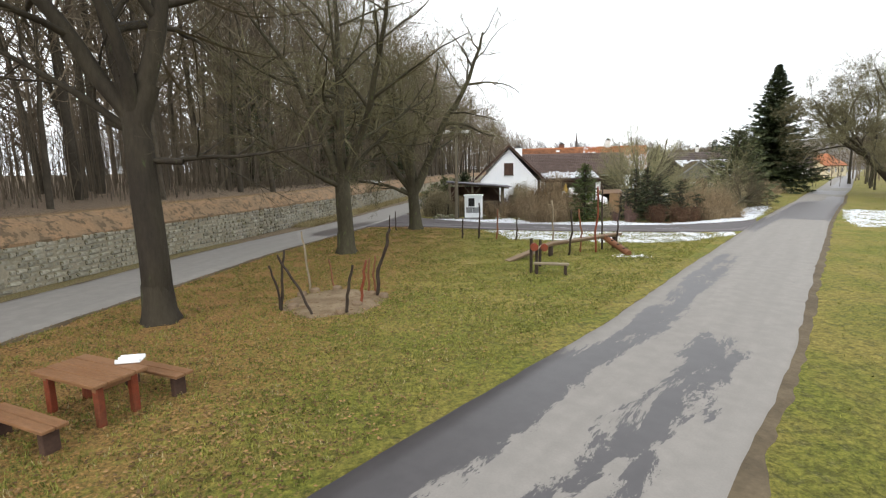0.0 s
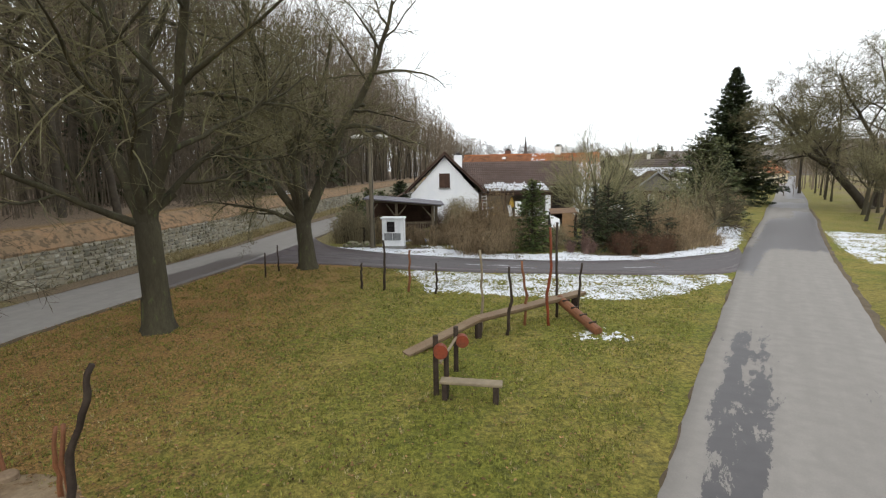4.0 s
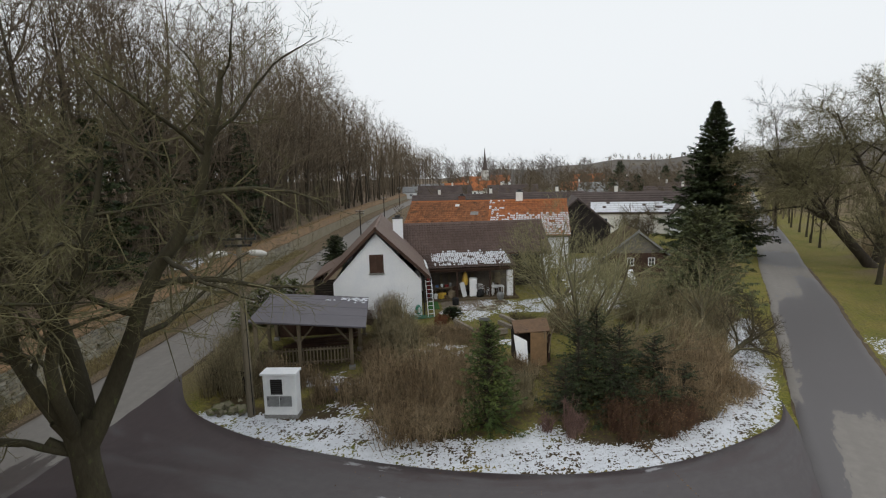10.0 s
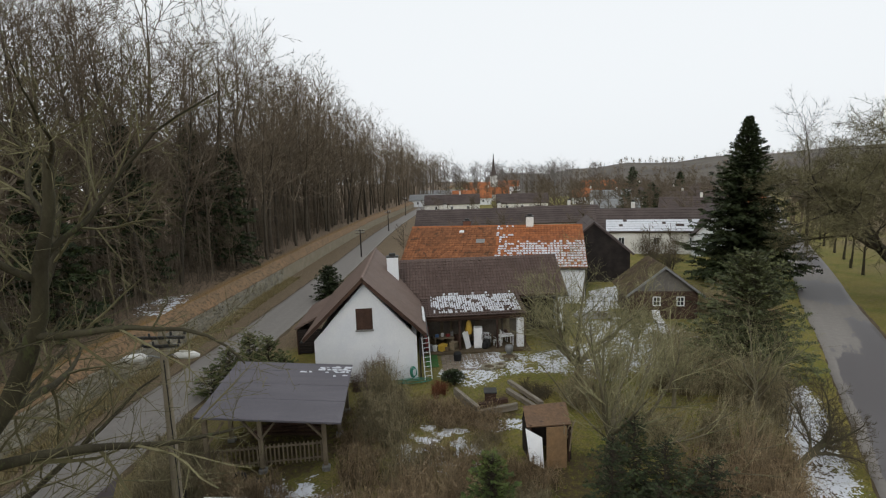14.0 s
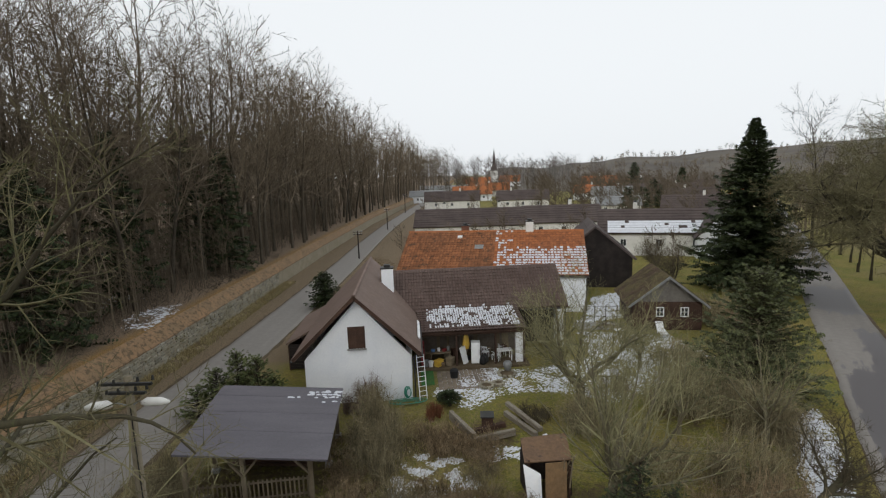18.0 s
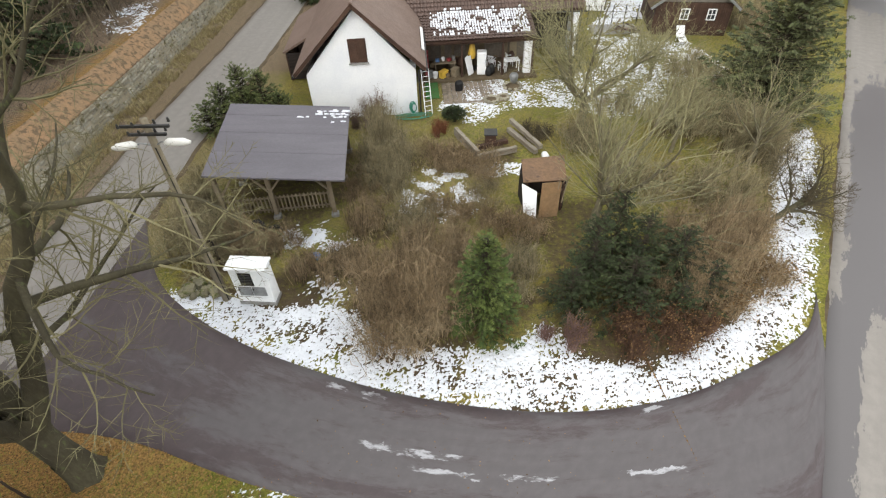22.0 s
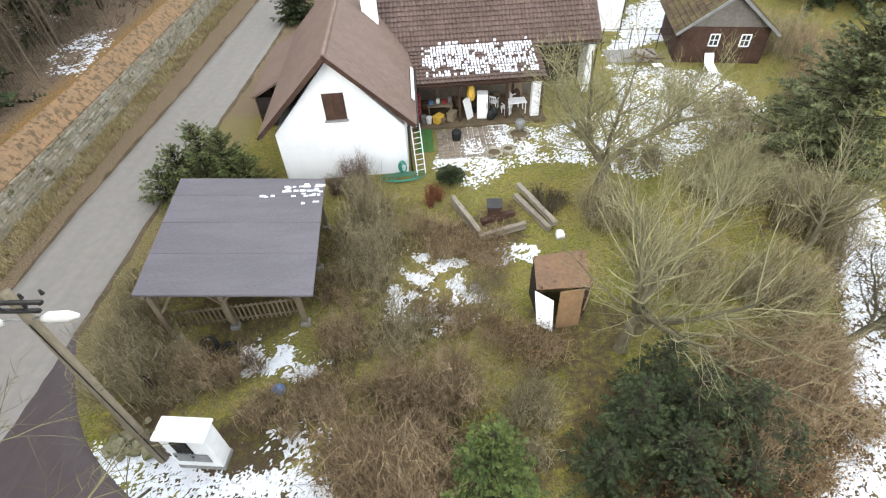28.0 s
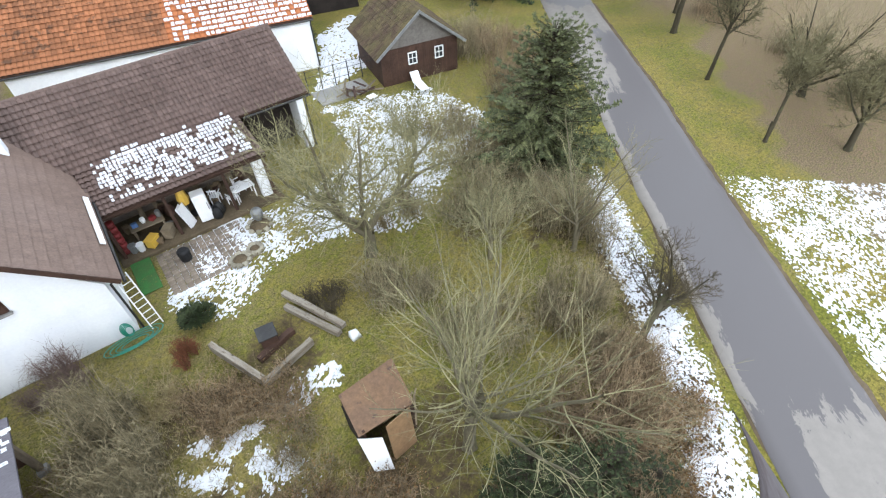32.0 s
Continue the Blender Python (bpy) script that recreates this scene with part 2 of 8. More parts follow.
LEAF_BROWN = mat("dead_leaf", (0.19, 0.108, 0.042), (0.37, 0.22, 0.095), 0.8, 9, 0.9, bump=0, island=0.7)
GRASS_BLADE = mat("grass_blade", (0.185, 0.205, 0.035), (0.31, 0.30, 0.062), 0.5, 5, 0.8, bump=0, island=0.55)
STRAW = mat("dry_grass", (0.44, 0.35, 0.17), (0.55, 0.46, 0.25), 0.7, 5, 0.9, bump=0, island=0.35)
SNOW = mat("old_snow", (0.60, 0.62, 0.66), (0.655, 0.675, 0.715), 1.3, 16, 0.6, bump=0.8, c3=(0.40, 0.42, 0.44), spots=0.56)
PLASTER = mat("white_plaster", (0.80, 0.82, 0.84), (0.74, 0.765, 0.80), 0.6, 9, 0.9, bump=0.15)
TERRACE_WALL = mat("dark_terrace_wall", (0.20, 0.17, 0.14), (0.28, 0.24, 0.20), 0.8, 6, 0.95, bump=0.3)
TAN_BOARD = mat("tan_board", (0.40, 0.25, 0.13), (0.34, 0.22, 0.12), 1.2, 8, 0.8, bump=0.15)
GREY_BEAM = mat("silvered_beam", (0.42, 0.38, 0.31), (0.28, 0.235, 0.18), 1.6, 16, 0.9, bump=0.5, stretch=(0.4, 3, 3), c3=(0.12, 0.09, 0.06), spots=0.58)
PLASTER_OLD = mat("old_plaster", (0.62, 0.61, 0.57), (0.72, 0.71, 0.68), 0.8, 6, 0.9, bump=0.3)
TILE_BROWN = mat("brown_roof_tile", (0.155, 0.105, 0.088), (0.195, 0.135, 0.115), 0.5, 8, 0.6, bump=0.2, vary=0.12, island=0.14)
SHINGLE_BROWN = mat("brown_shingle", (0.25, 0.175, 0.14), (0.28, 0.20, 0.165), 0.35, 10, 0.7, bump=0.2, island=0.07)
TILE_ORANGE = mat("orange_clay_tile", (0.56, 0.20, 0.075), (0.47, 0.175, 0.075), 0.25, 5, 0.8, bump=0.2, island=0.2, c3=(0.30, 0.13, 0.07), spots=0.6)
TILE_ORANGE_OLD = mat("weathered_orange_tile", (0.44, 0.18, 0.08), (0.35, 0.15, 0.07), 0.25, 5, 0.85, bump=0.2, island=0.25, c3=(0.20, 0.10, 0.055), spots=0.55)
TILE_DARK = mat("dark_village_roof", (0.10, 0.075, 0.07), (0.14, 0.11, 0.10), 0.3, 4, 0.8, bump=0.2)
FELT = mat("grey_roof_sheet", (0.18, 0.168, 0.19), (0.21, 0.195, 0.22), 0.5, 14, 0.55, bump=0.15, stretch=(0.6, 3, 1))
TIMBER = mat("weathered_timber", (0.21, 0.165, 0.11), (0.29, 0.235, 0.165), 1.2, 16, 0.9, bump=0.4, stretch=(1, 1, 0.3), vary=0.15)
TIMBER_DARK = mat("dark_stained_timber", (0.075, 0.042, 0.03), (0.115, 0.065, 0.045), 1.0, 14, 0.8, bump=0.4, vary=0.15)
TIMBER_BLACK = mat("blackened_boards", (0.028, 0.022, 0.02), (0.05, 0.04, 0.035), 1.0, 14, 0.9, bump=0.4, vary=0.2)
BENCH_BROWN = mat("brown_painted_wood", (0.28, 0.135, 0.06), (0.34, 0.175, 0.085), 1.2, 14, 0.55, bump=0.25, stretch=(0.4, 3, 1))
RED_WOOD = mat("red_stained_wood", (0.30, 0.065, 0.028), (0.22, 0.07, 0.035), 2, 14, 0.6, bump=0.3)
ORANGE_WOOD = mat("orange_stained_wood", (0.29, 0.12, 0.055), (0.23, 0.10, 0.05), 2, 14, 0.6, bump=0.3)
DARK_STICK = mat("dark_stained_stick", (0.045, 0.03, 0.022), (0.07, 0.05, 0.035), 3, 14, 0.8, bump=0.4)
PALE_STICK = mat("peeled_stick", (0.38, 0.31, 0.21), (0.30, 0.24, 0.16), 3, 12, 0.8, bump=0.3)
LOG = mat("planed_log", (0.27, 0.185, 0.115), (0.33, 0.24, 0.155), 1.5, 16, 0.8, bump=0.3)
STONE = mat("field_stone", (0.47, 0.43, 0.32), (0.59, 0.56, 0.46), 0.8, 7, 0.95, bump=0.6, vary=0.25, island=0.3, c3=(0.24, 0.21, 0.11), spots=0.55)
COPING = mat("clay_coping", (0.45, 0.28, 0.155), (0.36, 0.245, 0.145), 0.8, 9, 0.9, bump=0.6, c3=(0.21, 0.15, 0.09), spots=0.5)
MOSS_STONE = mat("mossy_stone", (0.22, 0.20, 0.13), (0.34, 0.31, 0.22), 1.5, 8, 0.95, bump=0.6, vary=0.3, c3=(0.13, 0.15, 0.05), spots=0.5)
POLE_WOOD = mat("weathered_pole", (0.30, 0.255, 0.18), (0.38, 0.325, 0.24), 1.0, 14, 0.9, bump=0.4, stretch=(1, 1, 0.2), c3=(0.21, 0.20, 0.11))
MORTAR = mat("wall_mortar", (0.42, 0.37, 0.26), (0.50, 0.44, 0.33), 0.8, 9, 0.95, bump=0.6)
CONCRETE = mat("concrete", (0.34, 0.335, 0.32), (0.42, 0.41, 0.39), 0.8, 12, 0.9, bump=0.3, c3=(0.25, 0.26, 0.2))
WHITE_PAINT = mat("white_paint", (0.76, 0.77, 0.77), (0.68, 0.70, 0.71), 1.5, 10, 0.6, bump=0.1)
METAL_GREY = mat("grey_metal", (0.33, 0.34, 0.34), (0.40, 0.41, 0.41), 2, 10, 0.5, metal=0.4, bump=0.1)
DARK_METAL = mat("dark_metal", (0.05, 0.05, 0.05), (0.08, 0.078, 0.075), 2, 10, 0.5, metal=0.5, bump=0.1)
PLASTIC_WHITE = mat("white_plastic", (0.78, 0.79, 0.80), (0.72, 0.74, 0.76), 2, 10, 0.4, bump=0.05)
PLASTIC_GREEN = mat("green_hose_plastic", (0.03, 0.35, 0.24), (0.05, 0.30, 0.22), 2, 10, 0.4, bump=0)
TURF_GREEN = mat("green_carpet", (0.07, 0.23, 0.06), (0.09, 0.19, 0.06), 2, 20, 0.95, bump=0.4)
YELLOW = mat("yellow_plastic", (0.62, 0.40, 0.05), (0.55, 0.36, 0.07), 2, 10, 0.5, bump=0)
RED = mat("red_paint", (0.36, 0.05, 0.05), (0.28, 0.05, 0.05), 2, 10, 0.6, bump=0.1)
BLUE = mat("blue_plastic", (0.10, 0.20, 0.48), (0.14, 0.26, 0.50), 2, 10, 0.4, bump=0)
BLACK = mat("black_rubber", (0.02, 0.02, 0.022), (0.03, 0.03, 0.03), 2, 10, 0.6, bump=0.1)
RUST = mat("rusty_sheet", (0.27, 0.165, 0.095), (0.22, 0.14, 0.09), 1.2, 8, 0.8, bump=0.2, c3=(0.14, 0.09, 0.07), spots=0.6)
SAND = mat("trodden_sand", (0.36, 0.27, 0.17), (0.24, 0.165, 0.095), 1.4, 12, 0.95, bump=0.6, c3=(0.2, 0.12, 0.055), spots=0.56)
DIRT = mat("verge_dirt", (0.13, 0.098, 0.06), (0.19, 0.145, 0.09), 0.9, 10, 0.95, bump=0.7)
glass_mat, gn, gl, gb = nodes_of("window_glass", 0.08)
gb.inputs["Base Color"].default_value = (0.03, 0.035, 0.04, 1)
gb.inputs["Specular IOR Level"].default_value = 0.6


def ground_material():
    m, n, l, b = nodes_of("winter_ground", 0.95)
    tc = n.new("ShaderNodeTexCoord").outputs["Object"]
    at = {}
    for key in ("litter", "dirt_shade", "dry", "wood"):
        a = n.new("ShaderNodeAttribute")
        a.attribute_name = key
        at[key] = a.outputs["Fac"]
    n1 = noise_node(n, l, 0.35, 5, 0.6, tc)
    n2 = noise_node(n, l, 3.2, 6, 0.65, tc)
    n3 = noise_node(n, l, 14, 8, 0.78, tc)
    n4 = noise_node(n, l, 42, 6, 0.8, tc)
    n5 = noise_node(n, l, 6.5, 6, 0.75, tc, 0.6)
    lush = mix_node(n, l, ramp_node(n, l, n5, 0.34, 0.66), (0.070, 0.080, 0.011), (0.195, 0.192, 0.029))
    straw = mix_node(n, l, ramp_node(n, l, n5, 0.34, 0.66), (0.12, 0.098, 0.022), (0.285, 0.235, 0.056))
    green = mix_node(n, l, ramp_node(n, l, n1, 0.36, 0.64), lush, straw)
    green = mix_node(n, l, math_node(n, l, "MULTIPLY", ramp_node(n, l, n2, 0.52, 0.64), 0.55), green, (0.045, 0.055, 0.012))
    green = mix_node(n, l, ramp_node(n, l, n4, 0.60, 0.72), green, (0.28, 0.245, 0.10))
    green = mix_node(n, l, ramp_node(n, l, n4, 0.40, 0.30), green, (0.04, 0.042, 0.012))
    leaves = mix_node(n, l, ramp_node(n, l, n3, 0.35, 0.65), (0.148, 0.08, 0.026), (0.30, 0.17, 0.058))
    leaves = mix_node(n, l, ramp_node(n, l, n2, 0.5, 0.75), leaves, (0.15, 0.12, 0.03))
    rough_ground = mix_node(n, l, ramp_node(n, l, n3, 0.3, 0.7), (0.115, 0.098, 0.034), (0.215, 0.178, 0.08))

    def mask(key, spread):
        s = math_node(n, l, "MULTIPLY_ADD", math_node(n, l, "SUBTRACT", math_node(n, l, "MULTIPLY_ADD", n2, 0.6, math_node(n, l, "MULTIPLY", n3, 0.4)), 0.5), spread, at[key])
        return ramp_node(n, l, s, 0.28, 0.74)

    tone = n.new("ShaderNodeMapRange")
    for key, val in (("From Min", 0.3), ("From Max", 0.7), ("To Min", 0.4), ("To Max", 1.62)):
        tone.inputs[key].default_value = val
    l.new(n3, tone.inputs["Value"])
    col = mix_node(n, l, mask("dry", 2.2), green, rough_ground)
    col = mix_node(n, l, mask("litter", 2.6), col, leaves)
    floor = mix_node(n, l, ramp_node(n, l, n3, 0.3, 0.7), (0.092, 0.066, 0.046), (0.225, 0.165, 0.112))
    col = mix_node(n, l, mask("wood", 0.8), col, floor)
    col = mix_node(n, l, mask("dirt_shade", 1.5), col, (0.07, 0.05, 0.028))
    fin = n.new("ShaderNodeVectorMath")
    fin.operation = "SCALE"
    l.new(col, fin.inputs[0])
    l.new(tone.outputs["Result"], fin.inputs["Scale"])
    l.new(fin.outputs[0], b.inputs["Base Color"])
    bump_node(n, l, b, math_node(n, l, "ADD", n5, n4), 0.9, 0.035)
    return m


def road_material(name, dry, wet, bands, amount, along=0.25, streak=None, later=None, salt=(), edge=0.018):
    """Asphalt in road coordinates (metres across, metres along) with damp patches gathered in bands."""
    m, n, l, b = nodes_of(name, 0.75)
    uv = n.new("ShaderNodeUVMap").outputs[0]
    sep = n.new("ShaderNodeSeparateXYZ")
    l.new(uv, sep.inputs[0])
    mp = n.new("ShaderNodeMapping")
    mp.inputs["Scale"].default_value = (1.0, along, 1.0)
    l.new(uv, mp.inputs["Vector"])
    big = noise_node(n, l, 1.5, 10, 0.74, mp.outputs[0], 0.3)
    speck = noise_node(n, l, 30, 5, 0.7, uv)
    mid = noise_node(n, l, 2.5, 5, 0.6, uv)
    total = math_node(n, l, "SUBTRACT", big, 0.5 - amount)
    for x0, half, lift, y0, y1 in bands:
        d = math_node(n, l, "ABSOLUTE", math_node(n, l, "SUBTRACT", sep.outputs["X"], x0))
        g1 = n.new("ShaderNodeMapRange")
        g1.interpolation_type = "SMOOTHSTEP"
        for key, val in (("From Min", half), ("From Max", half * 0.3), ("To Min", 0), ("To Max", lift)):
            g1.inputs[key].default_value = val
        l.new(d, g1.inputs["Value"])
        gate = math_node(n, l, "MULTIPLY", ramp_node(n, l, sep.outputs["Y"], y0 - 3, y0 + 3), ramp_node(n, l, math_node(n, l, "MULTIPLY", sep.outputs["Y"], -1.0), -y1 - 3, -y1 + 3))
        total = math_node(n, l, "ADD", total, math_node(n, l, "MULTIPLY", g1.outputs["Result"], gate))
    damp = ramp_node(n, l, total, 0.0, edge)
    base = mix_node(n, l, ramp_node(n, l, mid, 0.3, 0.7), dry, tuple(c * 0.86 for c in dry))
    damp_col = mix_node(n, l, ramp_node(n, l, mid, 0.3, 0.7), wet, tuple(c * 1.2 for c in wet))
    if later:
        damp_col = mix_node(n, l, ramp_node(n, l, sep.outputs["Y"], 44, 56), damp_col, later)
    lane_map = n.new("ShaderNodeMapping")
    lane_map.inputs["Scale"].default_value = (1.0, 0.03, 1.0)
    l.new(uv, lane_map.inputs["Vector"])
    tracks = ramp_node(n, l, noise_node(n, l, 2.2, 4, 0.6, lane_map.outputs[0]), 0.3, 0.7)
    base = mix_node(n, l, math_node(n, l, "MULTIPLY", tracks, 0.5), base, tuple(c * 0.8 for c in dry))
    col = mix_node(n, l, damp, base, damp_col)
    if streak:
        col = mix_node(n, l, ramp_node(n, l, noise_node(n, l, 0.6, 6, 0.6, mp.outputs[0]), streak, streak + 0.06), col, (0.30, 0.29, 0.30))
    for x0, half, y0, y1 in salt:
        d = math_node(n, l, "ABSOLUTE", math_node(n, l, "SUBTRACT", math_node(n, l, "MULTIPLY_ADD", mid, 0.5, sep.outputs["X"]), x0 + 0.25))
        g2 = math_node(n, l, "MULTIPLY", ramp_node(n, l, math_node(n, l, "MULTIPLY", d, -1.0), -half, -half * 0.2), math_node(n, l, "MULTIPLY", ramp_node(n, l, sep.outputs["Y"], y0 - 1, y0 + 1), ramp_node(n, l, math_node(n, l, "MULTIPLY", sep.outputs["Y"], -1.0), -y1 - 1, -y1 + 1)))
        col = mix_node(n, l, ramp_node(n, l, math_node(n, l, "MULTIPLY", g2, noise_node(n, l, 3.0, 6, 0.7, mp.outputs[0])), 0.44, 0.56), col, (0.42, 0.42, 0.44))
    col = mix_node(n, l, math_node(n, l, "MULTIPLY", speck, 0.35), col, (0.05, 0.05, 0.05))
    l.new(col, b.inputs["Base Color"])
    rg = n.new("ShaderNodeMapRange")
    rg.inputs["To Min"].default_value, rg.inputs["To Max"].default_value = 0.8, 0.42
    l.new(damp, rg.inputs["Value"])
    l.new(rg.outputs["Result"], b.inputs["Roughness"])
    bump_node(n, l, b, speck, 0.12, 0.006)
    return m


GROUND = ground_material()
ROAD_LANE = road_material("lane_asphalt", (0.285, 0.262, 0.238), (0.064, 0.058, 0.06), [(0.2, 1.5, 0.36, 6, 27), (2.75, 0.95, 0.20, 14, 31), (0.95, 0.75, 0.235, 27, 43), (0.2, 1.25, 0.27, 53, 62), (3.0, 2.8, 0.42, 62, 83), (0.9, 0.8, 0.20, 60, 83), (3.4, 1.5, 0.4, 83, 92), (2.2, 3.0, 0.4, 98, 108), (3.2, 2.4, 0.4, 118, 400)], -0.15, later=(0.125, 0.115, 0.117))
ROAD_BACK = road_material("back_road_asphalt", (0.29, 0.268, 0.245), (0.095, 0.08, 0.075), [(3.2, 1.6, 0.4, 53, 61)], -0.16)
ROAD_BEND = road_material("bend_asphalt", (0.125, 0.113, 0.116), (0.066, 0.05, 0.052), [(0.4, 1.2, 0.12, -5, 60), (4.2, 1.2, 0.14, -5, 60), (2.2, 4, 0.2, -5, 12)], -0.03, streak=0.68, salt=[(2.2, 0.4, 17, 21.5), (2.75, 0.3, 19, 25), (2.6, 0.25, 26, 29), (0.35, 0.35, 15, 18), (0.3, 0.3, 26, 28)], edge=0.16)


# ---- ground, roads, bank ----
def lerp_line(pts, q, key=1, out=0):
    for a, b in zip(pts, pts[1:]):
        if q <= b[key]:
            t = (q - a[key]) / (b[key] - a[key])
            return a[out] + (b[out] - a[out]) * t
    a, b = pts[-2], pts[-1]
    return a[out] + (b[out] - a[out]) * (q - a[key]) / (b[key] - a[key])


WALL_LINE = [(-19.0, -60), (-16.2, 6), (-15.2, 17.3), (-14.0, 26.3), (-12.3, 35), (-10.8, 45), (-9.8, 55), (-8.5, 65), (-6.2, 84), (-2.2, 116), (5.5, 170), (30, 300), (260, 1600)]
LANE = [(-12, -11), (-5.2, -2.4), (1.65, 6.2), (6.7, 12.5), (12.15, 20.0), (18.1, 28.0), (25.5, 38.0), (34.8, 50.0), (38.5, 54.6), (47.7, 66.8), (62.5, 85.6), (104, 140), (190, 250)]
BACK = [(-14.6, -20), (-13.4, 2), (-12.4, 14), (-11.5, 20), (-10.7, 26), (-9.2, 32.5), (-7.7, 38.5), (-6.3, 46), (-5.0, 56), (-2.5, 70.5), (1.4, 98), (10.4, 165), (30, 275)]


def wall_x(y):
    return lerp_line(WALL_LINE, y)


def seg_dist(p, line):
    best = 1e9
    for (ax, ay), (bx, by) in zip(line, line[1:]):
        dx, dy = bx - ax, by - ay
        t = max(0, min(1, ((p[0] - ax) * dx + (p[1] - ay) * dy) / (dx * dx + dy * dy)))
        best = min(best, math.hypot(p[0] - ax - t * dx, p[1] - ay - t * dy))
    return best


def in_poly(p, poly):
    inside = False
    for (ax, ay), (bx, by) in zip(poly, poly[1:] + poly[:1]):
        if (ay > p[1]) != (by > p[1]) and p[0] < (bx - ax) * (p[1] - ay) / (by - ay) + ax:
            inside = not inside
    return inside


def noise2(x, y, f, k=0.0):
    return noise.noise((x * f, y * f, k))


def bank_z(u, y):
    """Height of the woodland floor, u metres behind the wall."""
    a = 2.5 + 0.25 * min(1, u / 4)
    return a + min(u, 200) * 0.012 + 0.12 * noise2(u, y, 0.4) * min(1, u / 3)


GARDEN = [(-1.5, 46), (5, 41.5), (8, 39), (13, 38), (20, 39), (23, 42.5), (27.5, 50), (31, 56), (45, 76), (30, 70), (9, 62), (2, 56), (-2, 56)]


SNOWY = [(-1.6, 43.6), (1.2, 40.8), (5.4, 38.3), (9.1, 36.8), (12.6, 35.8), (16.2, 35.8), (19.2, 36.6), (22, 38), (24.2, 41), (26.4, 44.2), (30.8, 51), (27.5, 50), (23, 42.5), (20, 39), (13, 38), (8, 39), (5, 41.5), (-1.5, 46)]
# bare leaf mould, painted dark to deepen the shade under the shrubs: centre and radius
THICKET_SHADE = [(7.6, 40.9, 2.2), (4.6, 43.5, 1.6), (16, 40.4, 3.2), (20.2, 41, 2.0), (10.7, 40.4, 1.7), (9.2, 43.4, 1.8), (6.6, 45.5, 1.2), (7.4, 52, 1.6), (26.6, 49.6, 1.7), (24.4, 52.4, 1.8), (22.8, 45.6, 1.5), (9, 47, 1.6), (28.3, 52.2, 2.2), (1.4, 45.6, 1.5), (13.4, 51.8, 1.5), (15.2, 45.6, 1.9), (9.8, 51.2, 1.6), (14.6, 44.6, 1.4), (2.7, 50.0, 3.2)]


def ground_h(x, y):
    return 0.02 * noise2(x, y, 0.25)


us = [-1400, -600, -250, -120, -70, -40, -25, -15, -9, -6, -4, -2.6, -1.6, -1.1, -0.9, -0.88, 0, 0.6] + [1.2 + 1.1 * k for k in range(52)] + [62, 68, 76, 88, 105, 130, 170, 240, 400, 800, 1500]
ys = [-600, -200, -80, -40, -20] + [-12 + 1.1 * k for k in range(85)] + [84 + 4 * k for k in range(24)] + [190, 220, 270, 340, 460, 700, 1100, 1700]
gg = Geo()
lit, drt_shade, dry_, wod = [], [], [], []
for y in ys:
    for u in us:
        x = wall_x(y) + u
        z = bank_z(-0.4 - u, y) if u <= -0.9 else 0.0
        if u > 2:
            z += ground_h(x, y)
        gg.v.append((x, y, z))
        edge = -4.0 + (y - 8) * 0.17
        k = (edge + 1.5 * noise2(x, y, 0.35) - x) / 5.5
        lt = max(0, min(0.92, 0.53 + 0.5 * k)) if (0 < u and y < 38.5) else 0.0
        if -0.4 < u < 3:
            lt = 0.3
        if u < -0.4:
            lt = 0.75
        if u < -8:
            lt = 0.72
        if seg_dist((x, y), [(46, 44), (62, 66)]) < 5:
            lt = max(lt, 0.42)
        meadow = y > 37 + 6 * noise2(x, y, 0.2) and x > lerp_line(LANE, y) + 8.5 + 4 * noise2(x, y, 0.3)
        if meadow:
            lt = max(lt, 0.3)
        lit.append(lt)
        gd = in_poly((x, y), GARDEN)
        # soil darkness, with shade painted in under the shrubs
        drt_shade.append(0.74 if in_poly((x, y), SNOWY) else 0.6 if any((x - a) ** 2 + (y - b) ** 2 < c * c for a, b, c in THICKET_SHADE) else (0.2 if gd else 0.0))
        dry_.append(0.46 if gd else (0.85 if -0.9 < u < 3 else (0.22 if y < 40 else 0.40)))
        near_back = y > 41 and u > 3 and seg_dist((x, y), BACK) < (4.4 if y < 64 else 9.0)
        if near_back:
            dry_[-1] = 0.8
        elif meadow:
            dry_[-1] = 0.7
        elif gd and x < 13.5:
            dry_[-1] = 0.52
        wod.append((0.4 if y < 64 else 0.62) if near_back else 0.55 if meadow else max(0, min(1, 0.1 - u / 4)) if u < -0.4 else (0.62 if u < 3.6 and y > 30 else (0.4 if u < 2.4 else 0.0)))
W = len(us)
gg.f = [(j * W + i, j * W + i + 1, (j + 1) * W + i + 1, (j + 1) * W + i) for j in range(len(ys) - 1) for i in range(W - 1)]
ground = solo("ground", gg, GROUND, "winter grass with brown fallen leaves and damp soil", "ground", kind="structure", smooth=True)
for key, vals in (("litter", lit), ("dirt_shade", drt_shade), ("dry", dry_), ("wood", wod)):
    ground.data.attributes.new(key, "FLOAT", "POINT").data.foreach_set("value", vals)


def smooth_line(pts, step=1.0):
    out = []
    P = [Vector((*p, 0)) for p in pts]
    for i in range(len(P) - 1):
        p0, p1, p2, p3 = P[max(i - 1, 0)], P[i], P[i + 1], P[min(i + 2, len(P) - 1)]
        k = max(2, min(80, int((p2 - p1).length / step)))
        for j in range(k):
            t = j / k
            out.append(0.5 * ((2 * p1) + (p2 - p0) * t + (2 * p0 - 5 * p1 + 4 * p2 - p3) * t * t + (3 * p1 - p0 - 3 * p2 + p3) * t ** 3))
    out.append(P[-1])
    return out


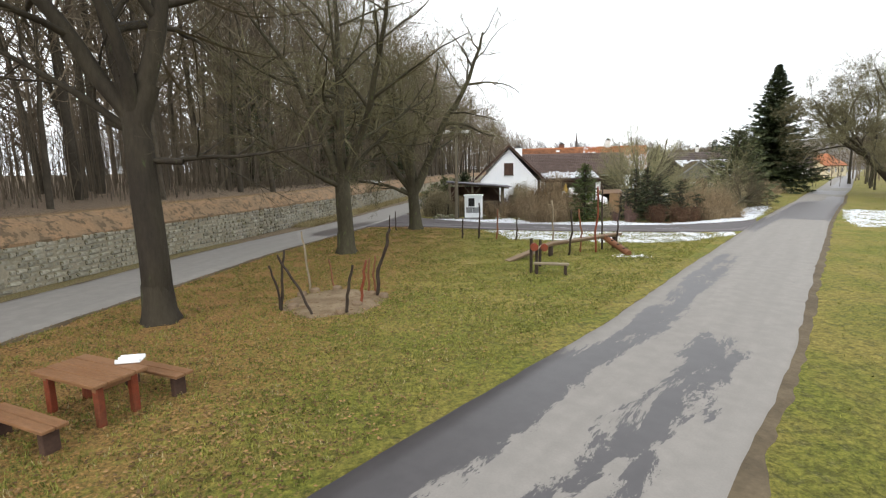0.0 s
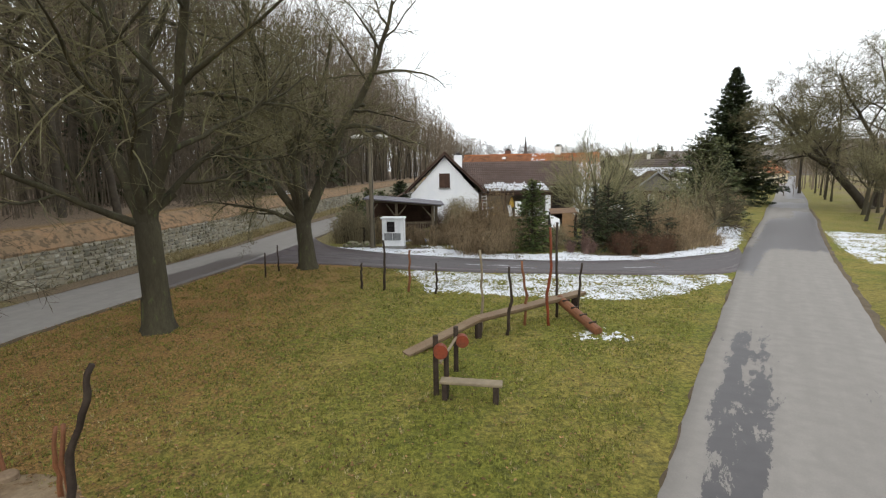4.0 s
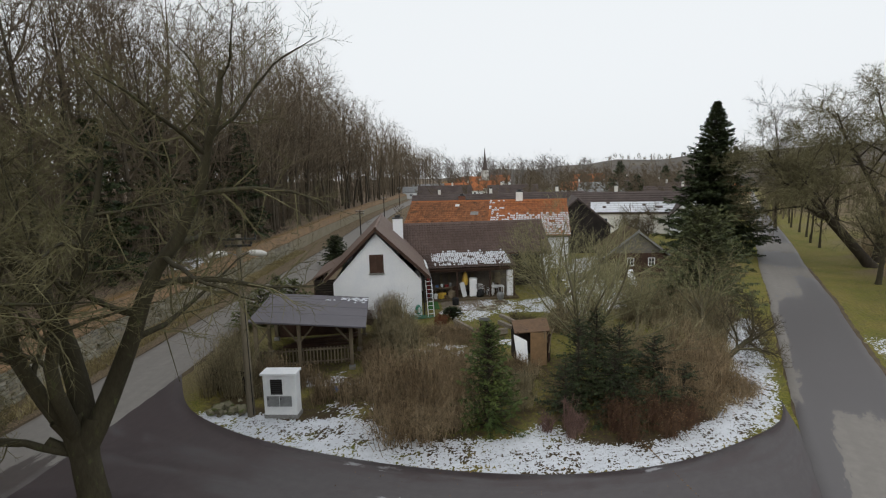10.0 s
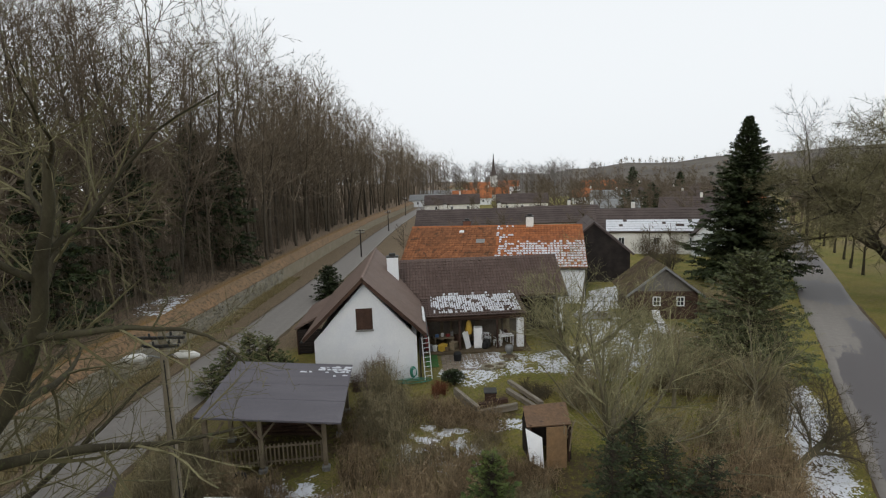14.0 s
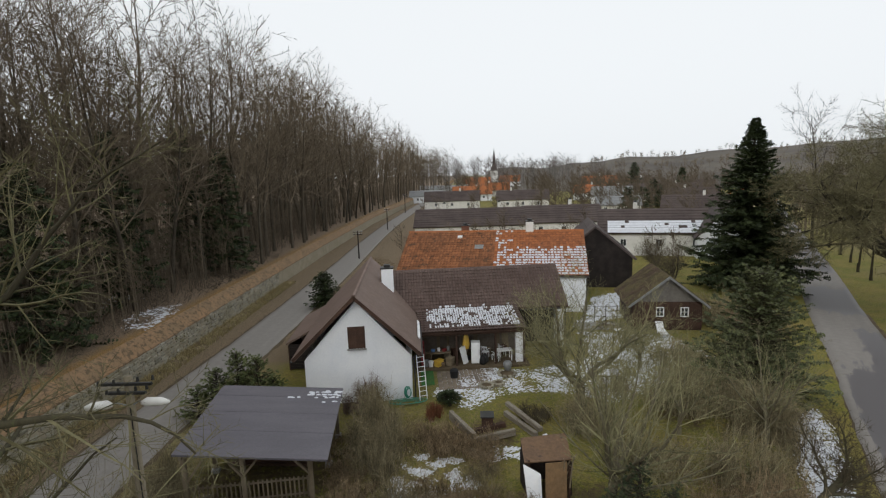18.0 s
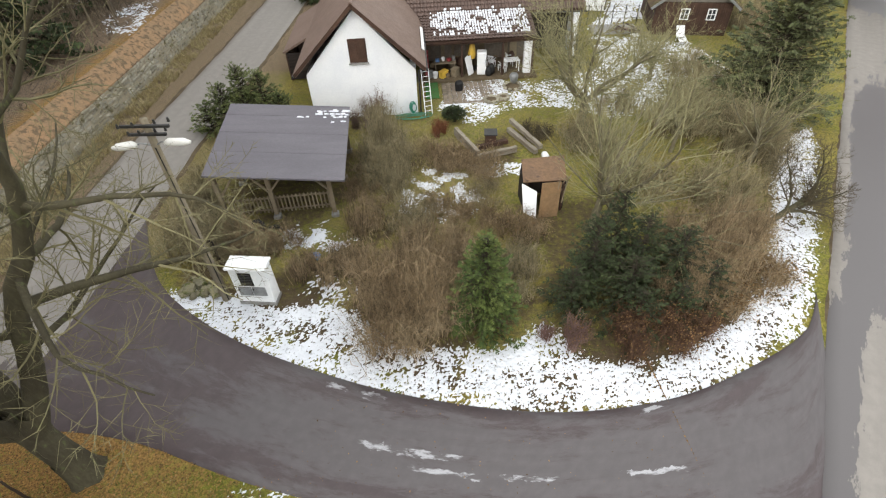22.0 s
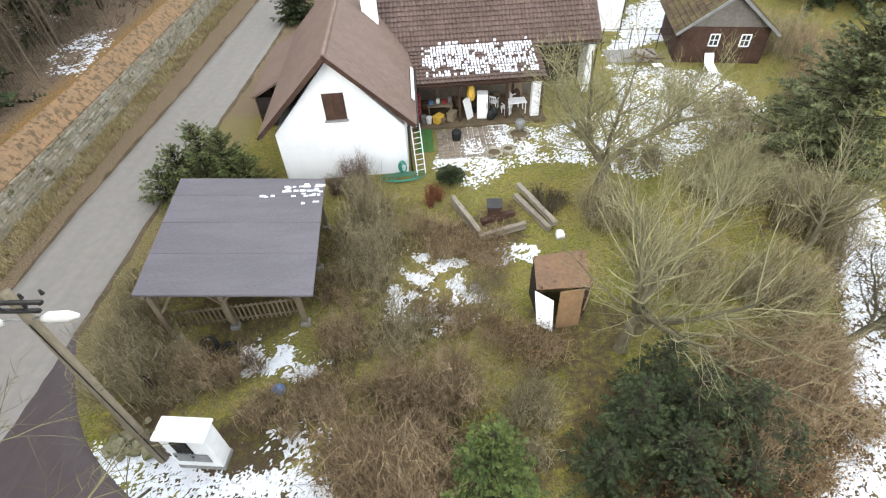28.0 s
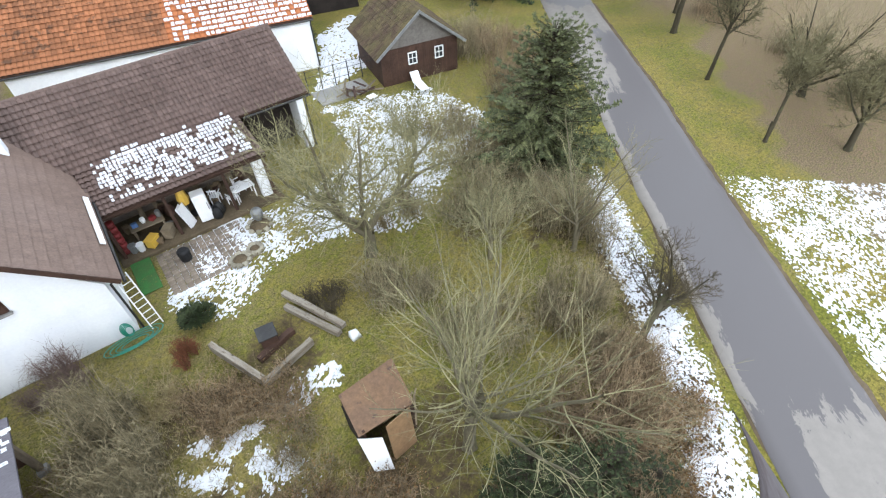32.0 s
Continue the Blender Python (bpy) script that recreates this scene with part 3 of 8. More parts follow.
def strip(line, half, z, across=8, ragged=0.0, drop=0.06, seed=0.0, step=0.5, narrow=0.0):
    g = Geo()
    g.uv = []
    run = 0.0
    pts = smooth_line(line, step)
    for i, p in enumerate(pts):
        d = (pts[min(i + 1, len(pts) - 1)] - pts[max(i - 1, 0)]).normalized()
        nrm = Vector((d.y, -d.x, 0))
        if i:
            run += (p - pts[i - 1]).length
        hl = half + ragged * (0.6 * noise2(run, 0, 0.35, seed) + 0.7 * noise2(run, 0.3, 1.1, seed) + 0.5 * noise2(run, 0, 2.6, seed))
        hl -= narrow
        hr = half + ragged * (0.6 * noise2(run, 9, 0.35, seed) + 0.7 * noise2(run, 9.3, 1.1, seed) + 0.5 * noise2(run, 9, 2.6, seed))
        for j in range(across + 3):
            if j in (0, across + 2):
                w = -hl - 0.06 if j == 0 else hr + 0.06
                zz = z - drop
            else:
                t = (j - 1) / across
                w = -hl + t * (hl + hr)
                zz = z + (0.03 * max(0, 1 - (w / half) ** 2) if z > 0.05 else 0.0)
            q = p + nrm * w
            g.v.append((q.x, q.y, zz))
            g.uv.append((w + half, run))
    n = across + 3
    g.f = [(r * n + c, r * n + c + 1, (r + 1) * n + c + 1, (r + 1) * n + c) for r in range(len(pts) - 1) for c in range(n - 1)]
    return g


solo("verge", strip(LANE[:10], 2.26, 0.026, 6, 0.16, 0.05, 0.0, 0.25, 0.2), DIRT, "bare brown soil strip along the lane", "verge", kind="structure", smooth=True)
solo("verge", strip(BACK, 2.2, 0.020, 6, 0.25, 0.05, 3.0, 0.4), DIRT, "leafy soil strip along the back road", "verge", kind="structure", smooth=True)
solo("road_1", strip(LANE, 2.03, 0.062, 10, 0.07, 0.10, 5.0), ROAD_LANE, "grey asphalt lane with dark damp patches", "road", kind="structure", smooth=True)
solo("road_2", strip(BACK, 1.95, 0.058, 10, 0.10, 0.10, 8.0), ROAD_BACK, "pale worn asphalt road along the stone wall", "road", kind="structure", smooth=True)
BEND_IN = [(-4.6, 50.0), (-3.6, 47.0), (-2.7, 44.8), (-1.5, 43.0), (1.4, 40.5), (5.5, 38.2), (9.1, 36.8), (12.6, 36.0), (16.2, 36.0), (19.4, 36.8), (22.2, 38.0), (23.6, 39.6)]
BEND_OUT = [(-8.0, 41.5), (-6.6, 38.0), (-5.3, 37.7), (-3.2, 37.5), (-0.6, 36.7), (3.0, 35.0), (7.4, 33.5), (11.6, 32.7), (15.4, 32.1), (18.0, 32.0), (19.6, 33.2), (21.0, 35.0)]


def along_line(pts, t):
    k = min(int(t * (len(pts) - 1)), len(pts) - 2)
    return pts[k].lerp(pts[k + 1], t * (len(pts) - 1) - k)


bg = Geo()
bg.uv = []
pi_, po_ = smooth_line(BEND_IN, 0.8), smooth_line(BEND_OUT, 0.8)
for i in range(60):
    a, b = along_line(pi_, i / 59), along_line(po_, i / 59)
    for j in range(11):
        t = (j - 1) / 8
        q = a.lerp(b, max(-0.015, min(1.015, t)))
        bg.v.append((q.x, q.y, 0.045 if 0 < j < 10 else -0.06))
        bg.uv.append((max(0, min(1, t)) * 4.4, i * 0.62))
bg.f = [(r * 11 + c, (r + 1) * 11 + c, (r + 1) * 11 + c + 1, r * 11 + c + 1) for r in range(59) for c in range(10)]
solo("road_3", bg, ROAD_BEND, "dark damp asphalt bend joining the two roads", "road", kind="structure", smooth=True)


# ---- snow lying on the grass ----
def poly_depth(p, poly):
    d = seg_dist(p, poly + poly[:1])
    return d if in_poly(p, poly) else -d


def snow_sheet(label, poly, soft=0.9, thin=0.0, res=0.11, seed=0.0, z0=0.0, base=None, clump=0.0):
    xs, yy = [p[0] for p in poly], [p[1] for p in poly]
    x0, y0 = min(xs) - 0.8, min(yy) - 0.8
    nx, ny = int((max(xs) + 0.8 - x0) / res), int((max(yy) + 0.8 - y0) / res)
    g, ids = Geo(), {}
    cell = {}
    step = 6
    for j in range(0, ny + step, step):
        for i in range(0, nx + step, step):
            cell[i, j] = poly_depth((x0 + i * res, y0 + j * res), poly)
    hs = {}
    for j in range(ny):
        for i in range(nx):
            ci, cj = i // step * step, j // step * step
            if max(cell[ci, cj], cell[ci + step, cj], cell[ci, cj + step], cell[ci + step, cj + step]) < -0.8:
                continue
            tx, ty = (i - ci) / step, (j - cj) / step
            d = (cell[ci, cj] * (1 - tx) + cell[ci + step, cj] * tx) * (1 - ty) + (cell[ci, cj + step] * (1 - tx) + cell[ci + step, cj + step] * tx) * ty
            x, y = x0 + i * res, y0 + j * res
            lump = noise2(x, y, 3.1, seed) * 0.25 + noise2(x, y, 8.4, seed + 3) * 0.45 + noise2(x, y, 17, seed + 5) * 0.5 + noise2(x, y, 0.9, seed + 7) * 0.25 + clump * noise2(x, y, 1.5, seed + 9)
            h = 0.22 + max(-1.2, min(0.14, d / soft * 0.5 if d > 0 else d * 1.3)) + lump * 1.15 - thin
            hs[i, j] = max(-0.04, 0.06 * h)
    for (i, j), h in hs.items():
        quad = [(i, j), (i + 1, j), (i + 1, j + 1), (i, j + 1)]
        if all(q in hs for q in quad) and max(hs[q] for q in quad) > -0.005:
            f = []
            for q in quad:
                if q not in ids:
                    ids[q] = len(g.v)
                    g.v.append((x0 + q[0] * res, y0 + q[1] * res, (base or ground_h)(x0 + q[0] * res, y0 + q[1] * res) + z0 + hs[q]))
                f.append(ids[q])
            g.f.append(tuple(f))
    return solo("snow_patch", g, SNOW, label, "snow", kind="stuff", smooth=True)


ISLAND_SNOW = [(-1.6, 43.4), (1.2, 40.9), (5.4, 38.5), (9.1, 37.1), (12.6, 36.3), (16.2, 36.3), (19.2, 37.0), (21.9, 38.3), (24.2, 41.0), (26.4, 44.2), (29.6, 48.6), (30.8, 51.0), (28.2, 49.4), (26.0, 46.0), (23.6, 42.6), (22.0, 40.3), (19.6, 38.6), (16.8, 37.5), (14.2, 37.6), (12.8, 39.6), (11.2, 38.6), (7.4, 39.2), (5.6, 41.6), (2.6, 41.8), (0.2, 43.2)]
ISLAND_SNOW = [tuple(Vector(p) + (Vector(p) - Vector((13, 44))).normalized() * 0.3) if k < 12 else p for k, p in enumerate(ISLAND_SNOW)]
snow_sheet("thin old snow lying along the bend's verge", ISLAND_SNOW, 0.6, 0.20, 0.045, 1.0)
snow_sheet("patchy thin snow on the grass beside the bend", [(2.6, 34.9), (7, 33.3), (11.6, 32.4), (17.6, 31.7), (17.2, 30.6), (13.9, 28.6), (11.7, 28.0), (8.4, 28.6), (6.2, 29.6), (4.2, 30.0), (3.6, 32.6)], 2.2, 0.24, 0.055, 2.0)
snow_sheet("thin patchy snow on the grass beyond the lane", [(35.0, 46.4), (31.4, 41.2), (28.4, 36.9), (26.6, 33.2), (33, 33), (38.5, 36.5), (40.5, 39.8), (37.8, 43.0)], 1.4, 0.34, 0.07, 3.0)
snow_sheet("old snow on the garden lawn and paving", [(10.9, 56.6), (12.8, 54.6), (15.6, 56.4), (18.4, 55.9), (21, 54.0), (23.6, 54.6), (25.6, 56.4), (28.4, 56.2), (31.0, 59.2), (30.4, 64.2), (24, 66.8), (22.6, 61), (18, 59.6), (11.9, 60.6)], 1.2, 0.34, 0.075, 4.0)
snow_sheet("melting snow scraps between the shrubs", [(7.8, 47.4), (9.8, 45.8), (12.0, 46.8), (11.8, 49.6), (9.2, 50.6)], 0.8, 0.40, 0.06, 5.0, clump=0.8)
snow_sheet("snow scraps behind the log pile", [(12.4, 49.4), (14.4, 49.2), (14.9, 50.2), (13.0, 50.4)], 0.5, 0.3, 0.09, 5.5)
snow_sheet("thin snow in front of the open shed", [(2.2, 45.6), (4.4, 44.9), (6.2, 45.4), (4.6, 46.4), (2.6, 46.6)], 0.6, 0.30, 0.06, 6.0, clump=0.6)
snow_sheet("snow at the foot of the log steps", [(8.2, 23.6), (9.6, 23.5), (9.9, 24.2), (8.9, 24.5), (8.3, 24.1)], 0.4, 0.32, 0.07, 6.5)
snow_sheet("snow in the yard behind the barn", [(24, 68), (30, 70), (36, 74), (34, 79), (29.5, 77), (27, 72)], 1.0, 0.15, 0.16, 7.0)
snow_sheet("thin snow over the paving slabs", [(12.6, 57.6), (15.4, 57.6), (15.4, 60.2), (12.9, 60.2)], 0.8, 0.36, 0.09, 8.0, 0.045)
snow_sheet("snow behind the orange-roofed farmhouse", [(12, 103), (33, 97), (35, 103), (14, 109)], 1.2, 0.3, 0.25, 7.7)
snow_sheet("scraps of snow beside the stone heap", [(3.2, 42.6), (5.2, 41.4), (6.4, 42.6), (4.6, 43.6)], 0.6, 0.45, 0.09, 9.0)
bank_base = lambda x, y: bank_z(wall_x(y) - 0.4 - x, y)
snow_sheet("snow scraps among the leaves of the wood", [(-11.2, 66.5), (-9.6, 66.5), (-9.2, 73), (-10.6, 75), (-12.6, 70)], 1.2, 0.72, 0.07, 9.5, 0.02, bank_base)
snow_sheet("snow scraps deeper in the wood", [(-17.5, 73.5), (-14.6, 71.5), (-14.0, 77), (-18, 79.5)], 1.2, 0.75, 0.08, 9.7, 0.02, bank_base)


# ---- stone wall along the woods ----
def rough_stone(w, h, d, k):
    """One uneven, chamfered field stone, its face towards +x."""
    r = random.Random(k)
    g = Geo().box((0, 0, 0), (d, w, h), bevel=0.05)
    g.v = [(x + r.uniform(-0.025, 0.025), y + r.uniform(-0.03, 0.03) * w / 0.4, z + r.uniform(-0.03, 0.03) * h / 0.25) for x, y, z in g.v]
    return g


wall = thing("wall_west", "old grey field-stone retaining wall, mossy and stained", "wall", kind="structure")
core = Geo()
yy_ = [-30 + 4 * k for k in range(75)]
for y in yy_:
    x = wall_x(y)
    core.v += [(x + 0.055, y, -0.1), (x + 0.045, y, 1.66), (x - 0.38, y, 1.68), (x - 0.38, y, -0.1)]
core.f = [(4 * i + a, 4 * i + 4 + a, 4 * i + 4 + (a + 1) % 4, 4 * i + (a + 1) % 4) for i in range(len(yy_) - 1) for a in range(4)]
part("mortar_core", core, MORTAR, wall)
cop = Geo()
for y in yy_:
    x = wall_x(y)
    wob = 0.04 * noise2(y, 0, 0.3)
    cop.v += [(x + 0.07, y, 1.66), (x + 0.07, y, 1.76 + wob), (x - 0.5, y, 2.36 + wob), (x - 0.98, y, 2.6 + wob), (x - 1.02, y, 1.66)]
cop.f = [(5 * i + a, 5 * i + 5 + a, 5 * i + 5 + (a + 1) % 5, 5 * i + (a + 1) % 5) for i in range(len(yy_) - 1) for a in range(5)]
part("coping", cop, COPING, wall, "sloping reddish clay coping")
SHAPES = [rough_stone(0.40, 0.22, 0.2, k).mesh("stone", False) for k in range(8)]
rest = Geo()
wr = random.Random(3)
for row in range(8):
    z = 0.1 + row * 0.213
    y = 4.0 + wr.random() * 0.3
    while y < 92:
        w = wr.uniform(0.24, 0.62) * (1 if y < 50 else 1.5)
        h = 0.19 * wr.uniform(0.85, 1.15)
        x = wall_x(y + w / 2) + wr.uniform(-0.05, 0.02)
        slope = math.degrees(math.atan2(wall_x(y + 1) - wall_x(y), 1))
        m = pose(x, y + w / 2, z + wr.uniform(-0.02, 0.02), wr.uniform(-5, 5), wr.uniform(-4, 4), -slope)
        sc = Matrix.Diagonal((1, w / 0.40 * 0.95, h / 0.22, 1))
        k = wr.randrange(8)
        if 17.0 < y < 31.5 and row < 8 and len(wall.children) < 300:
            part("stone", SHAPES[k], STONE, wall, at=m @ sc)
        else:
            mm = m @ sc
            rest.add([mm @ v.co for v in SHAPES[k].vertices], [tuple(p.vertices) for p in SHAPES[k].polygons])
        y += w
part("stonework", rest, STONE, wall, kind="stuff")


# ---- buildings ----
def tile_geo(w, h, t=0.07, bow=1.0):
    """One pantile: a bowed plate with its nose at y = 0."""
    g = Geo()
    for y, lift in ((0.0, t), (h, 0.0)):
        for k, b in enumerate((-0.008, 0.026, 0.042, 0.014, -0.01)):
            g.v.append((-w / 2 + w * k / 4, y, lift + b * bow))
    for k, b in enumerate((-0.008, 0.026, 0.042, 0.014, -0.01)):
        g.v.append((-w / 2 + w * k / 4, 0.006, t + b * bow - 0.024))
    g.f = [(k, k + 1, k + 6, k + 5) for k in range(4)] + [(k + 10, k + 11, k + 1, k) for k in range(4)]
    return g


def tiled_slope(parent, a, b, up, length, material, tw, th, singles=0, name="roof_tile", trim=None):
    """Tiles laid in courses on the slope whose eave runs from a to b and which climbs along up."""
    a, b, up = Vector(a), Vector(b), Vector(up).normalized()
    al = (b - a).normalized()
    nrm = al.cross(up).normalized()
    if nrm.z < 0:
        nrm = -nrm
    basis = Matrix((al, up, nrm)).transposed().to_4x4()
    nx, ny = max(1, round((b - a).length / tw)), max(1, round(length / th))
    tw, th = (b - a).length / nx, length / ny
    g = tile_geo(tw * 0.99, th * 1.12, 0.03, 0.0) if name == "shingle" else tile_geo(tw * 0.97, th * 1.12)
    me = None
    bulk = Geo()
    for j in range(ny):
        for i in range(nx):
            if trim and not trim((i + 0.5) / nx, (j + 0.5) / ny):
                continue
            p = a + al * tw * (i + 0.5) + up * th * j + nrm * 0.03
            m = Matrix.Translation(p) @ basis @ pose(0, 0, 0, rng.uniform(-0.6, 0.6), rng.uniform(-0.7, 0.7), rng.uniform(-0.5, 0.5))
            if singles > 0:
                singles -= 1
                if me is None:
                    me = g.mesh(name)
                part(name, me, material, parent, at=m)
            else:
                bulk.add([m @ Vector(v) for v in g.v], g.f)
    if bulk.f:
        part(name + "s", bulk, material, parent, kind="stuff")
    return lambda u, v, h=0.07: a + al * (b - a).length * u + up * length * v + nrm * h


def snow_on_tiles(parent, spot, w, l, inside, tw, th, seed, full=0.85, name="roof_snow"):
    """Lumps of old snow caught on each tile's nose; parts of the roof that keep snow are told by inside(u, v)."""
    r = random.Random(seed)
    g = Geo()
    nx, ny = round(w / tw), round(l / th)
    for j in range(ny):
        for i in range(nx):
            u, v = (i + 0.5) / nx, (j + 0.55) / ny
            if inside(u, v) * full < r.random():
                continue
            du, dv = r.uniform(0.36, 0.54) / nx, r.uniform(0.3, 0.44) / ny
            u += r.uniform(-0.12, 0.12) / nx
            c = [spot(u + a * du * r.uniform(0.7, 1.1), v + b * dv * r.uniform(0.6, 1.1), 0.085) for a, b in ((-1, -1), (1, -1), (1, 1), (-1, 1))]
            k = [spot(u + a * du * 0.6, v + b * dv * 0.6, 0.165) for a, b in ((-1, -1), (1, -1), (1, 1), (-1, 1))]
            g.add(c + k, [(4, 5, 6, 7), (0, 1, 5, 4), (1, 2, 6, 5), (2, 3, 7, 6), (3, 0, 4, 7)])
    return part(name, g, SNOW, parent, "old snow in separate lumps", kind="stuff", smooth=True)


def window_unit(parent, c, w, h, ry_deg, bars=(1, 1), paint=None, name="window", depth=0.08):
    """A window facing -y of the pose, with casing, pane and glazing bars."""
    paint = paint or WHITE_PAINT
    m = pose(*c, 0, 0, ry_deg)
    pane = Geo().box((0, 0.01, 0), (w - 0.08, 0.02, h - 0.08))
    win = part(name, pane, glass_mat, parent, at=m)
    fr = Geo()
    for sx in (-1, 1):
        fr.box((sx * (w / 2 - 0.03), -depth / 2 + 0.02, 0), (0.07, depth, h), bevel=0.008)
        fr.box((0, -depth / 2 + 0.02, sx * (h / 2 - 0.03)), (w - 0.14, depth - 0.006, 0.07), bevel=0.008)
    for k in range(bars[0]):
        fr.box((-w / 2 + w * (k + 1) / (bars[0] + 1), -0.012, 0), (0.045, 0.03, h - 0.14))
    for k in range(bars[1]):
        fr.box((0, -0.014, -h / 2 + h * (k + 1) / (bars[1] + 1)), (w - 0.14, 0.03, 0.04))
    part("window_frame", fr, paint, win, "white painted window frame" if paint is WHITE_PAINT else "")
    return win


def gable_walls(w, l, eave, ridge, t=0.3, back=True):
    """Hollow gabled walls, front gable on y = 0, reaching to y = l."""
    walls = []
    h = w / 2
    for y0, y1 in ((0, t), (l - t, l)):
        g = Geo()
        pts = [(-h, 0), (h, 0), (h, eave), (0, ridge), (-h, eave)]
        g.v = [(x, y0, z) for x, z in pts] + [(x, y1, z) for x, z in pts]
        g.f = [(0, 1, 2, 3, 4), (9, 8, 7, 6, 5)] + [(i, 5 + i, 5 + (i + 1) % 5, (i + 1) % 5) for i in range(5)]
        walls.append(g)
    for s in (-1, 1):
        walls.append(Geo().box((s * (h - t / 2), l / 2, eave / 2), (t, l - 2 * t, eave)))
    return walls


def chimney(parent, c, w, d, z0, z1, material, cap=True, label=""):
    ch = part("chimney", Geo().box((c[0], c[1], (z0 + z1) / 2), (w, d, z1 - z0), bevel=0.02), material, parent, label)
    if cap:
        part("chimney_cap", Geo().box((c[0], c[1], z1 + 0.05), (w * 1.12, d * 1.12, 0.1), bevel=0.02).box((c[0], c[1], z1 + 0.2), (w * 0.55, d * 0.55, 0.2), bevel=0.02), DARK_METAL, ch, "dark cap")
    return ch


# The white gabled cottage
HX, HY, HR = 6.50, 56.75, -3.0
cottage = thing("cottage", "white plastered gabled cottage with brown shingle roof", "house", pose(HX, HY, 0, 0, 0, HR))
CW, CL, CE, CR = 6.25, 12.6, 2.75, 6.2
for g, nm in zip(gable_walls(CW, CL, CE, CR), ("gable_wall", "gable_wall", "side_wall", "side_wall")):
    part(nm, g, PLASTER, cottage)
shut = part("shutter", Geo().box((-0.02, -0.03, 4.02), (1.0, 0.06, 1.32), bevel=0.01), TIMBER_DARK, cottage, "closed dark brown wooden shutter")
part("board", Geo().box((-0.27, -0.075, 4.02), (0.42, 0.03, 1.2), bevel=0.008), TIMBER_DARK, shut)
part("board", Geo().box((0.23, -0.075, 4.02), (0.42, 0.03, 1.2), bevel=0.008), TIMBER_DARK, shut)
part("window_sill", Geo().box((-0.02, -0.09, 3.31), (1.12, 0.16, 0.07), bevel=0.015), CONCRETE, cottage)
side_door = part("side_opening", Geo().box((-3.16, 1.0, 1.5), (0.08, 0.9, 1.6), bevel=0.01), TIMBER_BLACK, cottage, "dark wooden door in the side wall")
part("board", Geo().box((-3.21, 1.0, 1.5), (0.03, 0.5, 1.4)), TIMBER_DARK, side_door)
RZ, EZ, EHALF, Y0, Y1 = 6.6, 3.02, 3.72, -0.55, 12.9
for s, nm in ((1, "roof"), (-1, "roof")):
    rf = Geo().slab([(s * EHALF, Y0, EZ - 0.04), (s * EHALF, Y1, EZ - 0.04), (0, Y1, RZ - 0.04), (0, Y0, RZ - 0.04)][:: s], 0.14)
    ob = part(nm, rf, TILE_BROWN, cottage, "brown shingle roof")
    up = Vector((-s * EHALF, 0, RZ - EZ))
    tiled_slope(ob, (s * EHALF, Y0 if s > 0 else Y1, EZ), (s * EHALF, Y1 if s > 0 else Y0, EZ), up, up.length, SHINGLE_BROWN, 0.3, 0.34, 0, "shingle")
    part("bargeboard", Geo().slab([(s * (EHALF + 0.02), Y0 - 0.05, EZ + 0.04), (s * (EHALF + 0.02), Y0 - 0.012, EZ + 0.04), (0, Y0 - 0.012, RZ + 0.06), (0, Y0 - 0.05, RZ + 0.06)][:: s], 0.17), TIMBER_DARK, ob, "dark brown bargeboard")
    part("gutter", Geo().tube([(s * (EHALF + 0.07), Y0, EZ - 0.12), (s * (EHALF + 0.07), Y1, EZ - 0.12)], 0.06, 8), DARK_METAL, ob)
rc = Geo()
for k in range(38):
    rc.tube([(0, Y0 + 0.355 * k, RZ + 0.0), (0, Y0 + 0.355 * k + 0.37, RZ + 0.02)], 0.12, 8)
part("ridge_cap", rc, SHINGLE_BROWN, cottage, kind="stuff")
part("flashing", Geo().slab([(3.74, 1.6, 3.22), (3.74, 5.2, 3.22), (3.60, 5.2, 3.35), (3.60, 1.6, 3.35)], 0.05), WHITE_PAINT, cottage, "pale strip of metal flashing")
chimney(cottage, (1.55, 8.1), 0.85, 0.75, 4.4, 6.55, PLASTER, label="white plastered chimney")
# lower lean-to on the road side
lean = part("lean_to", Geo().slab([(-5.6, 5.6, 2.0), (-5.6, 12.7, 2.0), (-3.55, 12.7, 3.05), (-3.55, 5.6, 3.05)], 0.12), SHINGLE_BROWN, cottage, "brown lean-to roof")
for y in (5.9, 9.1, 12.3):
    part("post", Geo().box((-5.35, y, 0.95), (0.16, 0.16, 1.9), bevel=0.015), TIMBER_DARK, lean)
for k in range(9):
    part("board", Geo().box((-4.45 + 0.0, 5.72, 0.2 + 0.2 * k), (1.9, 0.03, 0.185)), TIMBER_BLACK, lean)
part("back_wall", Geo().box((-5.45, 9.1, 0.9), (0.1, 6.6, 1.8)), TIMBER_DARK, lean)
# downpipe at the corner
part("downpipe", Geo().tube([(3.6, -0.1, 2.95), (3.3, -0.1, 2.7), (3.3, -0.1, 0.1)], 0.045, 8), DARK_METAL, cottage)

